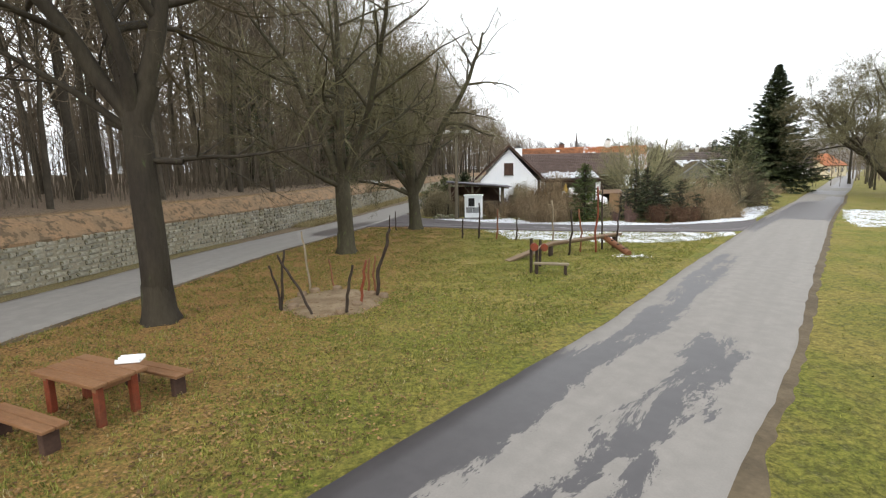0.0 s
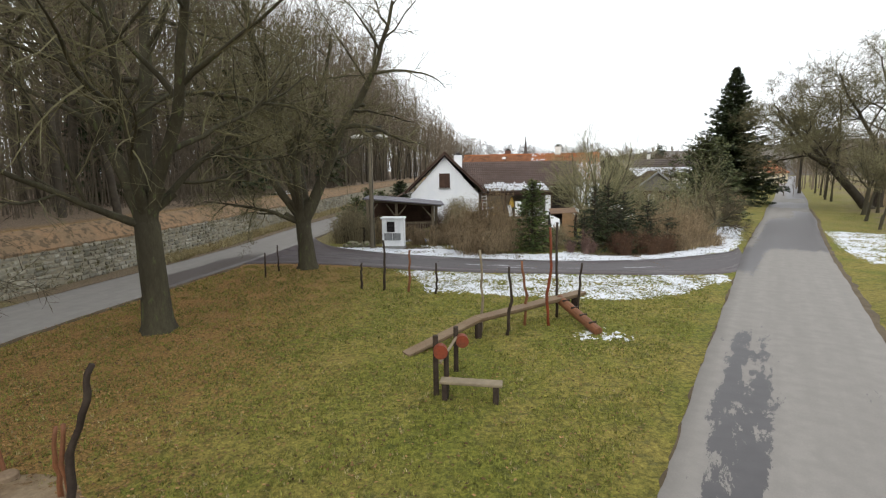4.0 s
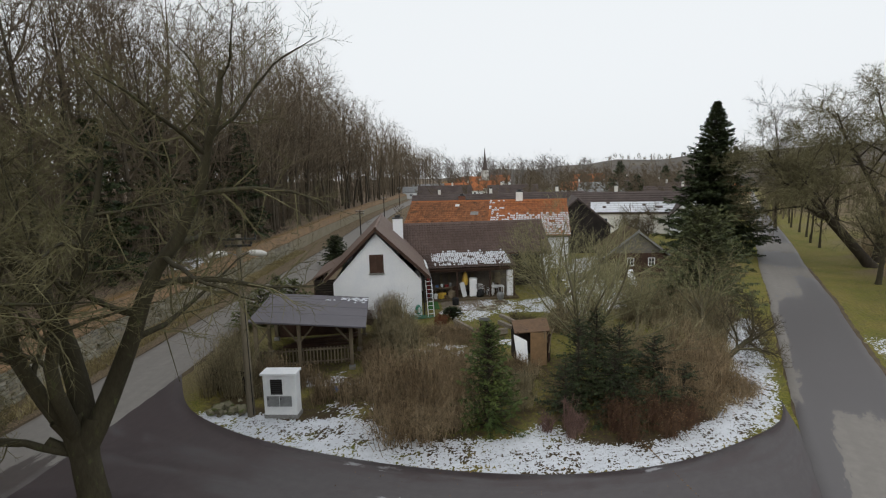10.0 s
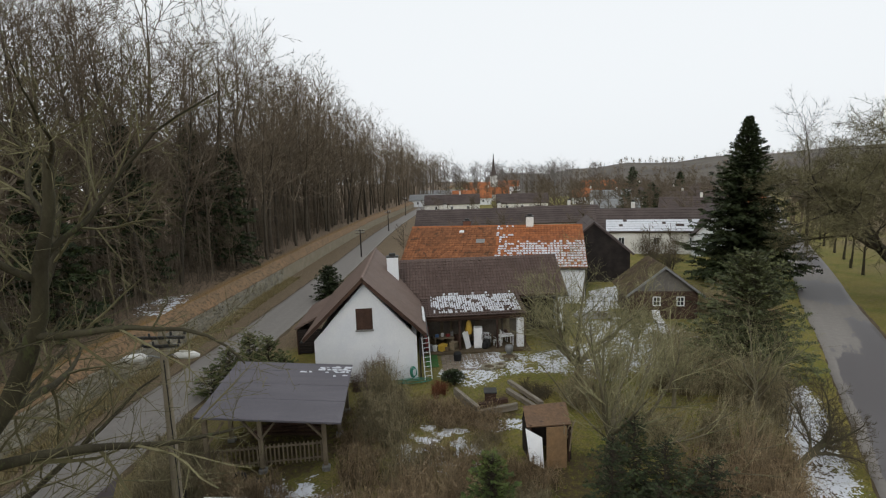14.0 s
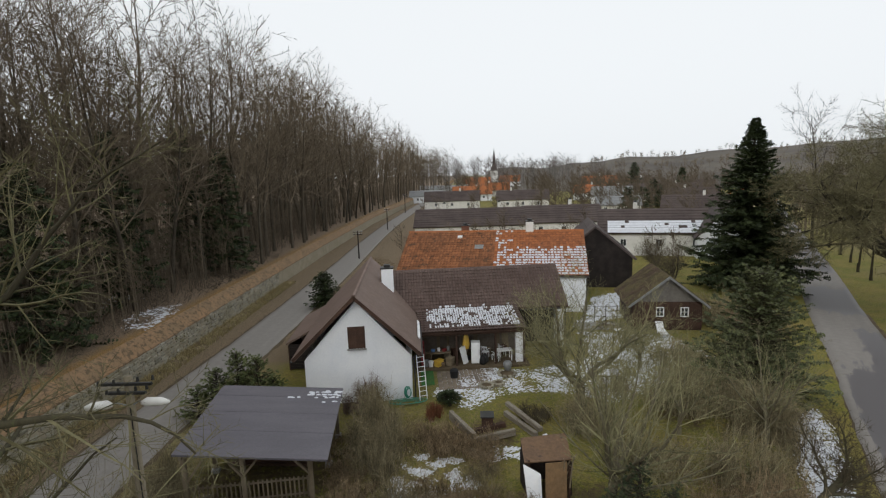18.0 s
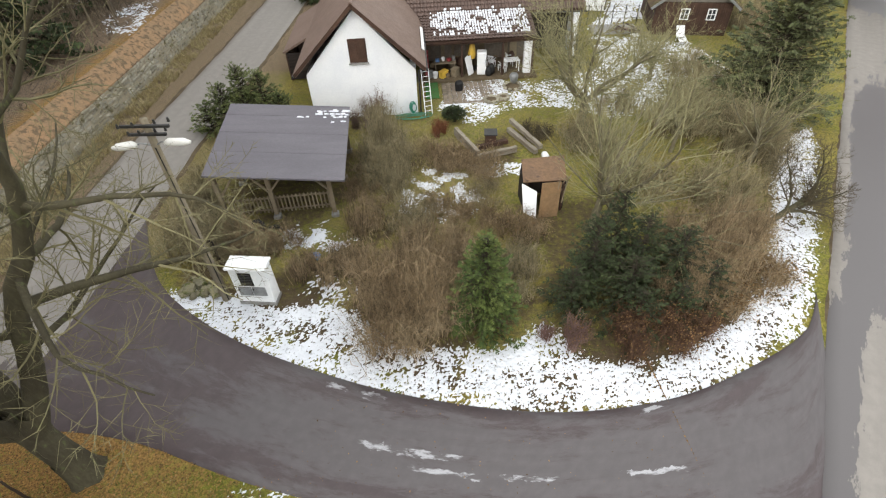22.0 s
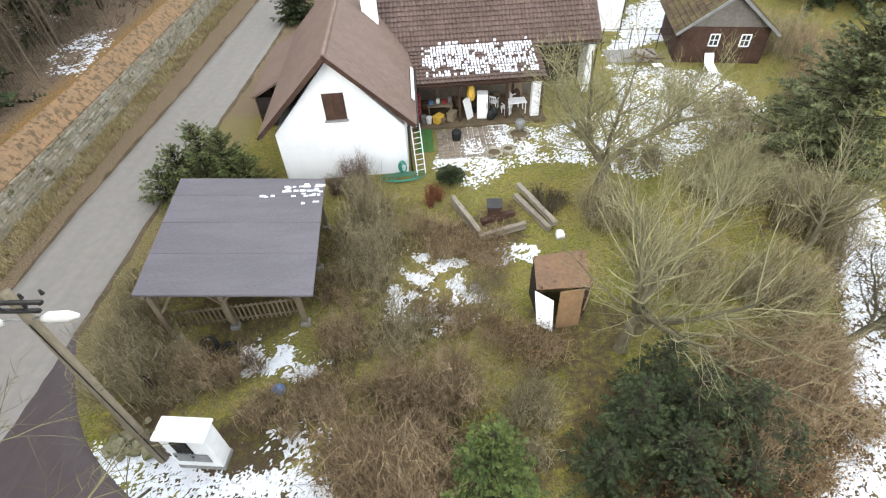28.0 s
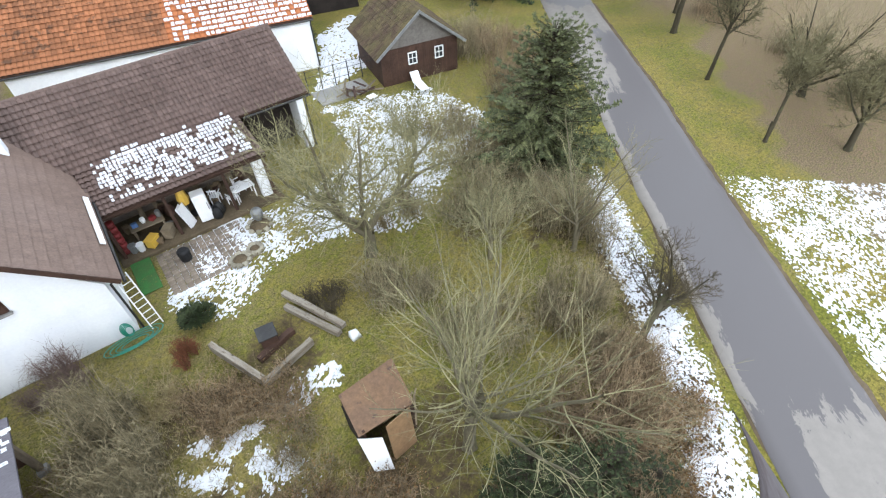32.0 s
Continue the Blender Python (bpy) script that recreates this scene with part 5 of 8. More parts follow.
CHESTNUT = [
    dict(segs=6, wander=0.05, lift=0.0, sides=12, n=(5, 6), angle=(16, 48), len=(1.5, 2.2), taper=0.8, thin=(0.55, 0.78), **{"from": 0.74}),
    dict(segs=10, wander=0.13, lift=0.05, sides=8, n=(11, 13), angle=(32, 68), len=(0.3, 0.55), taper=0.22, thin=(0.4, 0.62), **{"from": 0.12}),
    dict(segs=6, wander=0.2, lift=0.02, sides=5, n=(7, 8), angle=(28, 62), len=(0.36, 0.6), taper=0.3, fine=3, **{"from": 0.1}),
    dict(segs=4, wander=0.2, lift=0.03, sides=3, n=(5, 6), angle=(28, 60), len=(0.4, 0.65), taper=0.4, **{"from": 0.1}),
    dict(flat=1, lift=0.1, least=0.007),
]
LEADER = [
    dict(segs=12, wander=0.14, lift=0.04, sides=10, n=(8, 10), angle=(38, 75), len=(0.4, 0.72), taper=0.2, thin=(0.4, 0.62), **{"from": 0.2}),
    dict(segs=9, wander=0.2, lift=0.02, sides=6, n=(8, 9), angle=(30, 66), len=(0.3, 0.55), taper=0.2, thin=(0.42, 0.6), **{"from": 0.12}),
    dict(segs=5, wander=0.24, lift=0.02, sides=3, n=(6, 7), angle=(28, 64), len=(0.38, 0.65), taper=0.3, **{"from": 0.08}),
    dict(segs=2, wander=0.26, lift=0.03, sides=3, n=(4, 5), angle=(28, 64), len=(0.45, 0.75), taper=0.4, **{"from": 0.1}),
    dict(flat=1, lift=0.05, least=0.0045),
]
LEADER_FAR = [dict(LEADER[0], n=(11, 13)), dict(LEADER[1], segs=6, sides=4, n=(9, 10)), dict(LEADER[2], segs=3, sides=3, n=(7, 8)), dict(LEADER[3], segs=1, n=(6, 7), len=(0.6, 1.0)), dict(flat=1, lift=-0.1, least=0.014)]
bare_tree("tall bare chestnut with dark ridged bark beside the picnic table", -7.5, 14.1, 5.7, 0.42, LEADER, 4, BARK, TWIG, (-0.018, 0, 1),
          stems=[((-0.55, 0.1, 1), 10, 0.26, 0.97), ((-0.16, 0.2, 1), 11, 0.29, 1.0), ((0.42, 0.1, 1), 11, 0.28, 0.97), ((0.1, -0.35, 1), 9, 0.19, 0.99), ((1.0, 0.15, -0.08), 5, 0.085, 0.8), ((-0.9, 0.3, 0.3), 6, 0.12, 0.93)])
bare_tree("bare chestnut with mossy trunk beside the sandpit", -4.75, 25.8, 3.7, 0.43, LEADER, 11, BARK_MOSS, TWIG_MOSS, (-0.02, 0.02, 1),
          stems=[((-0.42, 0, 1), 10.5, 0.22, 0.92), ((0.05, 0.1, 1), 12, 0.28, 1.0), ((0.5, -0.1, 1), 11, 0.23, 0.97), ((0.1, -0.5, 1), 9, 0.17, 0.95), ((-0.8, -0.5, 0.45), 7, 0.12, 0.9), ((0.75, 0.3, 0.7), 7, 0.12, 0.98)])
bare_tree("bare chestnut forked low down at the road junction", -2.05, 36.0, 2.6, 0.43, [dict(LEADER[0], n=(11, 13), len=(0.28, 0.5), wander=0.2, thin=(0.4, 0.66), taper=0.22, **{"from": 0.3})] + [dict(LEADER[1], n=(9, 10), wander=0.26)] + LEADER[2:4] + [dict(flat=1, lift=0.05, least=0.006)], 23, BARK_MOSS, TWIG_MOSS, (-0.06, 0, 1),
          stems=[((-0.16, 0.0, 1), 12.5, 0.36, 0.97), ((0.40, 0.03, 1), 12.0, 0.32, 0.95), ((-0.1, -0.36, 1), 9.5, 0.22, 1.0), ((-0.8, -0.1, 0.6), 5.0, 0.13, 0.86), ((-0.45, 0.3, 1), 11.5, 0.22, 1.0), ((-0.4, -0.3, 0.9), 9, 0.18, 1.0)])

WOOD_SPEC = [
    dict(segs=10, wander=0.07, lift=0.02, sides=7, n=(17, 20), angle=(26, 58), len=(0.22, 0.40), taper=0.1, thin=(0.42, 0.66), fine=1, **{"from": 0.3}),
    dict(segs=5, wander=0.18, lift=0.05, sides=3, n=(7, 8), angle=(28, 66), len=(0.38, 0.66), taper=0.3, fine=1, **{"from": 0.1}),
    dict(segs=2, wander=0.22, lift=0.08, sides=3, n=(7, 8), angle=(25, 62), len=(0.32, 0.58), taper=0.4, fine=1, **{"from": 0.05}),
    dict(flat=1, lift=0.2, least=0.016),
]
protos = []
for k in range(9):
    rnd = random.Random(100 + k)
    wood, twigs = Geo(), Geo()
    sp = WOOD_SPEC if k < 6 else [WOOD_SPEC[0], dict(WOOD_SPEC[1], n=(5, 6)), dict(WOOD_SPEC[2], n=(4, 5)), dict(WOOD_SPEC[3], least=0.028)]
    kk = k if k < 6 else k - 3
    grow(wood, twigs, (0, 0, -0.3), (rnd.uniform(-0.05, 0.05), rnd.uniform(-0.05, 0.05), 1), 18 + 1.2 * kk, 0.17 + 0.025 * kk, 0, sp, rnd)
    protos.append((wood.mesh("trunk", True), twigs.mesh("crown")))
wr = random.Random(31)
for y in range(-4, 290, 4):
    for col in range(4):
        if y > 100 and col > 2 or y > 180 and (col > 1 or y % 8) or wr.random() < 0.1:
            continue
        u = 3.0 + col * 4.2 + wr.uniform(-1.4, 1.4)
        if 42 < y < 90:
            u += 2.5
        yy = y + wr.uniform(-1.9, 1.9)
        k = wr.randrange(6) if col < 2 and y < 100 else 6 + wr.randrange(3)
        s = wr.uniform(0.85, 1.15) * (0.92 if col == 0 else 1.1) * (0.9 if y < 30 else 1.06 if y < 66 else 1.03 if y < 130 else 1.06)
        t = thing("woodland_tree", "tall slender bare tree at the wood's edge", "tree", pose(wall_x(yy) - 0.4 - u, yy, bank_z(u, yy), 0, 0, wr.uniform(0, 360)) @ Matrix.Diagonal((s, s, s, 1)), group="woodland trees")
        part("trunk", protos[k][0], WOODS_TRUNK, t)
        part("crown", protos[k][1], WOODS_TWIG, t)

# brushwood and far woods
bw = Geo()
for _ in range(3400):
    yy = wr.uniform(0, 150)
    u = 3 + abs(wr.gauss(0, 11))
    h = wr.uniform(1.5, 6.5)
    x = wall_x(yy) - 0.4 - u
    z = bank_z(u, yy)
    a, b = wr.uniform(-0.6, 0.6), wr.uniform(-0.6, 0.6)
    bw.tube([(x, yy, z), (x + a * 0.4, yy + b * 0.4, z + h * 0.5), (x + a, yy + b, z + h)], [0.03, 0.02, 0.008], 3, False)
    for j in range(3):
        c = wr.uniform(0.35, 0.9)
        bw.tube([(x + a * c, yy + b * c, z + h * c), (x + a * c + wr.uniform(-0.9, 0.9), yy + b * c + wr.uniform(-0.9, 0.9), z + h * c + wr.uniform(0.3, 1.1))], [0.012, 0.005], 3, False)
for _ in range(1500):
    yy = wr.uniform(46, 100)
    u = wr.uniform(1.4, 13)
    x, z = wall_x(yy) - 0.4 - u, bank_z(u, yy)
    p = Vector((x, yy, z))
    for j in range(3):
        e = p + Vector((wr.uniform(-1, 1), wr.uniform(-1, 1), wr.uniform(0.1, 0.9))) * wr.uniform(0.4, 1.3)
        bw.tube([p, p.lerp(e, 0.5) + Vector((0, 0, 0.08)), e], [0.018, 0.013, 0.005], 3, False)
solo("brushwood", bw, WOODS_TWIG, "thin bare saplings and brush under the trees", "brushwood", kind="stuff")


def far_trees(label, spots, seed, material, tw=0.0035):
    """Distant bare trees: stems, limbs and a fuzz of fine twigs each."""
    r = random.Random(seed)
    g = Geo()
    for x, y, z, h, fuzz in spots:
        g.tube([(x, y, z), (x, y, z + h * 0.6), (x + r.uniform(-0.5, 0.5), y, z + h)], [h * 0.011, h * 0.007, 0.02], 4, False)
        for _ in range(fuzz):
            c = r.uniform(0.25, 0.95)
            a = r.uniform(0, 2 * math.pi)
            l = h * r.uniform(0.12, 0.26) * (1.2 - abs(c - 0.5))
            q = Vector((x, y, z + h * c))
            e = q + Vector((math.cos(a) * l, math.sin(a) * l, l * r.uniform(0.4, 1.3)))
            w = h * tw * 0.8
            g.add([q, q + Vector((w, 0, w)), e, q + Vector((0, w, -w * 0.5))], [(0, 1, 2), (0, 2, 3)])
            for _ in range(4):
                m = q.lerp(e, r.uniform(0.3, 1))
                o = m + Vector((r.uniform(-1, 1), r.uniform(-1, 1), r.uniform(0, 1.4))) * l * 0.45
                w = h * tw
                g.add([m, m + Vector((w, 0, w)), o], [(0, 1, 2)])
    return solo("far_woods", g, material, label, "woods", kind="stuff")


spots = []
for _ in range(380):
    yy = wr.uniform(-20, 220)
    u = wr.uniform(20, 80)
    spots.append((wall_x(yy) - u, yy, bank_z(u, yy), wr.uniform(16, 22), 24))
for _ in range(420):
    yy = wr.uniform(-20, 200)
    u = wr.uniform(18, 60)
    spots.append((wall_x(yy) - u, yy, bank_z(u, yy), wr.uniform(4, 9), 26))
for _ in range(330):
    yy = wr.uniform(44, 285)
    u = wr.uniform(2.4, 13)
    spots.append((wall_x(yy) - 0.4 - u, yy, bank_z(u, yy), wr.uniform(3.5, 8.5), 22))
far_trees("dense bare deciduous woods", spots, 41, WOODS_TWIG, 0.009)
spots = []
for k in range(150):
    yy = wr.uniform(165, 420)
    spots.append((lerp_line([(2, 165), (24, 280), (70, 430)], yy) - wr.uniform(0, 40), yy, 0.5, wr.uniform(23, 29), 26))
far_trees("bare woods running on beside the road", spots, 42, WOODS_TWIG)


# ---- conifers ----
def spray(g, p, d, up, l, w, r):
    """A flat fan of needles at p along d."""
    d = d.normalized()
    s = d.cross(up)
    s = s.normalized() if s.length > 1e-4 else d.orthogonal().normalized()
    n = s.cross(d)
    tip = p + d * l
    for k in (-1, 1):
        for t in (0.12, 0.4, 0.66):
            b = p + d * l * t
            e = b + (d * 0.45 + s * k * (1 - t * 0.55)) * w + n * r.uniform(-0.18, 0.1) * w
            g.add([b, b + d * l * 0.27, e], [(0, 1, 2)])
    g.add([p + s * w * 0.12, tip, p - s * w * 0.12], [(0, 1, 2)])


def conifer(label, x, y, h, rad, seed, needles, whorl=0.42, per=8, clear=0.08, droop=0.25, name="spruce", spray_len=0.42, dens=1.0, tip_pow=0.85, into=None):
    r = random.Random(seed)
    m = pose(x, y, 0, 0, 0, r.uniform(0, 360))
    stem = Geo().tube([(0, 0, -0.1), (0, 0, h * 0.5), (0, 0, h)], [h * 0.016, h * 0.009, 0.015], 8)
    if into:
        t = part("stem", stem, BARK, into, at=m)
    else:
        t = thing(name, label, "conifer", m)
        part("trunk", stem, BARK, t)
    g, b = Geo(), Geo()
    z = h * clear
    lop = [r.uniform(0.72, 1.12) for _ in range(7)]
    while z < h * 0.985:
        f = (h - z) / (h * (1 - clear))
        br = rad * (f ** tip_pow) * r.uniform(0.92, 1.05)
        for k in range(per):
            a = 2 * math.pi * (k + r.random()) / per
            l = max(0.18, br * r.uniform(0.5, 1.12) * (0.5 + 0.5 * lop[int(a * 1.1) % 7]))
            d = Vector((math.cos(a), math.sin(a), r.uniform(-0.22, 0.42) + 0.6 * (1 - f) ** 2))
            pts = [Vector((0, 0, max(0.1, min(h * 0.98, z + r.uniform(-0.9, 0.9) * whorl))))]
            n = max(2, int(l / 0.35 * dens))
            for j in range(n):
                d = (d + Vector((0, 0, -droop * (0.6 if j < n * 0.6 else -0.9) / n * 2))).normalized()
                pts.append(pts[-1] + d * l / n)
            b.tube([pts[0], pts[len(pts) // 2], pts[-1]], [0.02 + l * 0.006, 0.012 + l * 0.003, 0.005], 3, False)
            for j in range(1, len(pts)):
                sl = spray_len * (0.7 + 0.5 * r.random())
                for sgn in (-1, 1):
                    dd = (d + Vector((-d.y, d.x, 0)) * sgn * r.uniform(0.4, 1.1) + Vector((0, 0, r.uniform(-0.75, 0.15)))).normalized()
                    spray(g, pts[j], dd, Vector((r.uniform(-1, 1), r.uniform(-1, 1), 0.7)), sl * (0.28 + 0.8 * math.sqrt(f)), sl * 0.42 * (0.4 + 0.6 * math.sqrt(f)), r)
            spray(g, pts[-1], d, Vector((r.uniform(-1, 1), r.uniform(-1, 1), 0.7)), spray_len * (0.3 + 0.6 * math.sqrt(f)), spray_len * 0.4 * (0.4 + 0.6 * math.sqrt(f)), r)
        z += whorl * (0.45 + 0.6 * f)
    part("bough", b, BARK, t, kind="stuff")
    part("foliage", g, needles, t, "dense needles", kind="stuff")
    return t


conifer("tall dark green spruce beside the lane", 46.2, 76.0, 17.9, 6.6, 1, NEEDLE_DARK, 0.34, 14, 0.04, 0.06, spray_len=0.72, dens=1.15, tip_pow=0.96)
conifer("bushy grey-green pine at the garden's edge", 29.0, 52.9, 7.3, 4.0, 2, NEEDLE_MID, 0.3, 12, 0.02, -0.1, "pine", 0.45, 1.25, 0.48)
conifer("young bright green spruce in the hedge", 10.7, 39.9, 4.3, 1.75, 3, NEEDLE_GREEN, 0.2, 12, 0.02, 0.0, "young_spruce", 0.25, 1.7, 0.6)
conifer("dark spruce by the roadside houses", 1.9, 80.2, 3.4, 2.0, 9, NEEDLE_DARK, 0.2, 12, 0.03, -0.1, "spruce", 0.4, 1.4, 0.42)


def evergreen_mound(label, x, y, rx, ry, h, seed, needles, n, name, size=0.34, lobes=6):
    """A broad, low evergreen: boughs from the base and needle fans over an uneven outline."""
    r = random.Random(seed)
    t = thing(name, label, "evergreen shrub", pose(x, y, 0))
    centres = [(r.uniform(-0.5, 0.5) * rx, r.uniform(-0.5, 0.5) * ry, h * r.uniform(0.35, 0.62), r.uniform(0.45, 0.7)) for _ in range(lobes)] + [(0, 0, h * 0.45, 0.75)]
    b, g = Geo(), Geo()
    for cx, cy, cz, s in centres:
        b.tube([(0, 0, -0.05), (cx * 0.5, cy * 0.5, cz * 0.6), (cx, cy, cz + h * 0.2)], [0.07, 0.05, 0.02], 5, False)
    for k in range(n):
        cx, cy, cz, s = centres[r.randrange(len(centres))]
        a, q = r.uniform(0, 2 * math.pi), r.uniform(-0.35, 1)
        c = math.sqrt(1 - q * q)
        rad = r.uniform(0.72, 1.05)
        p = Vector((cx + math.cos(a) * c * rx * s * rad, cy + math.sin(a) * c * ry * s * rad, max(0.12, cz + q * h * 0.55 * s * rad)))
        d = Vector((math.cos(a) * c + r.uniform(-0.4, 0.4), math.sin(a) * c + r.uniform(-0.4, 0.4), q * 0.6 + r.uniform(-0.35, 0.35)))
        spray(g, p, d, Vector((0, 0, 1)), size * r.uniform(0.7, 1.3), size * 0.5, r)
        if k % 9 == 0:
            b.tube([(cx, cy, cz * 0.7), p], [0.02, 0.006], 3, False)
    part("bough", b, BARK, t, kind="stuff")
    part("foliage", g, needles, t, "dense needles", kind="stuff")
    return t


yew = thing("yew", "broad dark many-stemmed yew in front of the hutch", "conifer", pose(16.0, 40.6, 0))
for k, (x, y, h, r) in enumerate(((-1.1, 0.3, 3.9, 1.5), (0.9, 0.6, 3.4, 1.7), (0.1, -0.6, 2.6, 1.9), (2.3, 0.2, 2.9, 1.6), (-2.0, -0.5, 2.3, 1.3), (0.2, 1.4, 4.0, 1.4), (3.2, -0.7, 1.8, 1.3), (0.2, -1.5, 1.7, 1.4), (1.8, -1.3, 1.6, 1.3))):
    conifer("", x, y, h, r, 50 + k, NEEDLE_DARK, 0.32, 10, 0.05, 0.2, "stem", 0.21, 2.3, 0.6, into=yew)
juniper = thing("juniper", "spreading green juniper with arching boughs against the cottage", "conifer", pose(-0.3, 56.9, 0))
for k, (x, y, h, r) in enumerate(((-1.4, 0.1, 2.5, 1.6), (0.9, 0.2, 3.0, 1.6), (0.0, -0.4, 2.2, 1.8), (1.9, -0.3, 1.9, 1.3), (-0.3, 0.6, 3.3, 1.5), (-2.3, -0.5, 1.7, 1.3))):
    conifer("", x, y, h, r, 150 + k, NEEDLE_JUNIPER, 0.24, 9, 0.04, -0.25, "stem", 0.3, 1.4, 0.5, into=juniper)
evergreen_mound("small clipped dark evergreen by the cottage", 11.7, 55.2, 0.75, 0.6, 1.0, 8, NEEDLE_DARK, 900, "box_shrub", 0.16, 3)


def twig_bush(label, x, y, rx, ry, h, n, seed, material, name="shrub", arch=0.5, r0=0.012, kids=4, z=0.0, leaf=0):
    """A thicket: several stools of arching stems with side twigs, so that its outline is uneven."""
    r = random.Random(seed)
    g, sg_, lg = Geo(), Geo(), Geo()
    stools = []
    for k in range(max(4, min(12, int(rx * ry * 1.5) + 4))):
        a, q = k * 2.4 + r.uniform(-0.5, 0.5), math.sqrt(r.random())
        stools.append((math.cos(a) * rx * q * 0.8, math.sin(a) * ry * q * 0.8, r.uniform(0.6, 1.12) * (1.1 - 0.5 * q * q)))
    wide = min(rx, ry)
    for _ in range(n):
        sx, sy, hf = stools[r.randrange(len(stools))]
        bx, by = sx + r.gauss(0, 0.16) * wide, sy + r.gauss(0, 0.16) * wide
        hh = h * hf * r.uniform(0.35, 1.1)
        a = r.uniform(0, 2 * math.pi)
        out = wide * r.uniform(0.05, 0.62)
        dx, dy = math.cos(a) * out, math.sin(a) * out
        j = 0.07 * h
        p = [Vector((bx, by, -0.02)),
             Vector((bx + dx * 0.25 + r.uniform(-j, j), by + dy * 0.25 + r.uniform(-j, j), hh * 0.55)),
             Vector((bx + dx * 0.6 + r.uniform(-j, j), by + dy * 0.6 + r.uniform(-j, j), hh)),
             Vector((bx + dx * 1.1 + r.uniform(-j, j), by + dy * 1.1 + r.uniform(-j, j), hh * (1.04 - arch * r.random())))]
        g.tube(p, [r0, r0 * 0.8, r0 * 0.55, r0 * 0.25], 3, False)
        for _ in range(kids):
            k = r.randrange(1, 3)
            m = p[k].lerp(p[k + 1], r.random())
            e = m + Vector((r.uniform(-1, 1), r.uniform(-1, 1), r.uniform(-0.6, 0.9))) * h * 0.22
            w = Vector((r.uniform(-1, 1), r.uniform(-1, 1), r.uniform(-1, 1))) * r0 * 0.6
            h2 = m.lerp(e, 0.5) + Vector((r.uniform(-0.06, 0.06), r.uniform(-0.06, 0.06), 0.04))
            sg_.add([m - w, m + w, h2 + w * 0.7, h2 - w * 0.7, e], [(0, 1, 2, 3), (3, 2, 4)])
            if leaf and r.random() < leaf:
                lg.add([e, e + Vector((0.06, 0.02, 0.03)), e + Vector((0.03, 0.07, -0.02))], [(0, 1, 2)])
    t = thing(name, label, "shrub", pose(x, y, z))
    part("stem_tangle", g, material, t, kind="stuff")
    part("twig_tangle", sg_, material, t, kind="stuff")
    if lg.f:
        part("leaf_scatter", lg, LEAF_BROWN, t, "withered brown leaves", kind="stuff")
    return t


twig_bush("large tangled brown shrub beside the bend", 7.6, 40.6, 2.3, 2.0, 3.3, 1500, 1, TWIG_RED, arch=0.75, kids=4, r0=0.012)
twig_bush("low dry brown shrubs behind the kiosk", 4.6, 43.3, 1.9, 0.9, 1.5, 600, 2, TWIG_RED, arch=0.6)
twig_bush("tan dry shrub beside the yew", 20.2, 42.0, 1.9, 2.2, 2.6, 1000, 3, TWIG_RED, arch=0.5, kids=4)
twig_bush("low bramble thicket along the snow", 16.3, 38.5, 3.0, 1.1, 1.4, 900, 4, mat("bramble", (0.12, 0.065, 0.04), (0.17, 0.10, 0.06), 0.6, 5, 0.9, bump=0, island=0.35), arch=0.8, kids=4, leaf=0.5)
twig_bush("reddish bramble thicket under the hedge", 20.2, 39.6, 1.8, 1.2, 1.1, 420, 5, TWIG_RED, arch=0.8, kids=4, leaf=0.6)
twig_bush("reddish bramble thicket at the snow's edge", 21.9, 40.9, 1.2, 1.2, 1.2, 420, 51, TWIG_RED, arch=0.8, kids=4, leaf=0.5)
twig_bush("feathery tan dry shrub beside the lane", 22.2, 42.6, 1.5, 1.5, 1.9, 700, 52, TWIG_RED, arch=0.5, kids=5, r0=0.009)
twig_bush("small purplish shrub standing in the snow", 13.4, 38.7, 0.9, 0.6, 1.2, 260, 53, mat("violet_twig", (0.20, 0.12, 0.105), (0.26, 0.17, 0.14), 0.6, 5, 0.9, bump=0, island=0.4), arch=0.5, kids=4, leaf=0.3)
twig_bush("bare greenish shrub behind the open shed", 7.4, 52.4, 1.3, 2.4, 2.5, 620, 6, TWIG_PALE, arch=0.4, kids=5)
twig_bush("purplish bare shrub at the cottage wall", 6.9, 55.4, 1.4, 0.8, 2.3, 420, 7, mat("purple_twig", (0.22, 0.15, 0.13), (0.28, 0.20, 0.17), 0.6, 5, 0.9, bump=0, island=0.3), arch=0.25, kids=5, r0=0.008)
twig_bush("thin bare shrubs beside the lamp pole", -0.9, 46.6, 1.6, 2.6, 2.6, 420, 8, TWIG_PALE, arch=0.35, kids=5)
twig_bush("overgrown tangle of thin stems in the garden", 8.4, 46.2, 1.6, 2.2, 1.4, 360, 9, TWIG_PALE, arch=0.7, kids=5)
twig_bush("brown withered perennials beside the logs", 10.6, 50.8, 1.6, 1.7, 1.0, 620, 10, TWIG_RED, arch=0.8, kids=4, leaf=0.4)
twig_bush("rust-coloured withered shrub by the cottage", 10.5, 54.0, 0.6, 0.6, 0.9, 200, 12, mat("rust_twig", (0.28, 0.11, 0.05), (0.22, 0.09, 0.05), 0.6, 5, 0.9, bump=0, island=0.3), arch=0.4)
twig_bush("bare lilac thicket along the lane", 26.6, 49.6, 1.5, 3.4, 3.0, 800, 13, TWIG_PALE, arch=0.4, kids=6)
twig_bush("bare grey thicket under the pine", 27.2, 55.2, 2.2, 2.4, 2.3, 700, 14, TWIG_PALE, arch=0.4, kids=5)
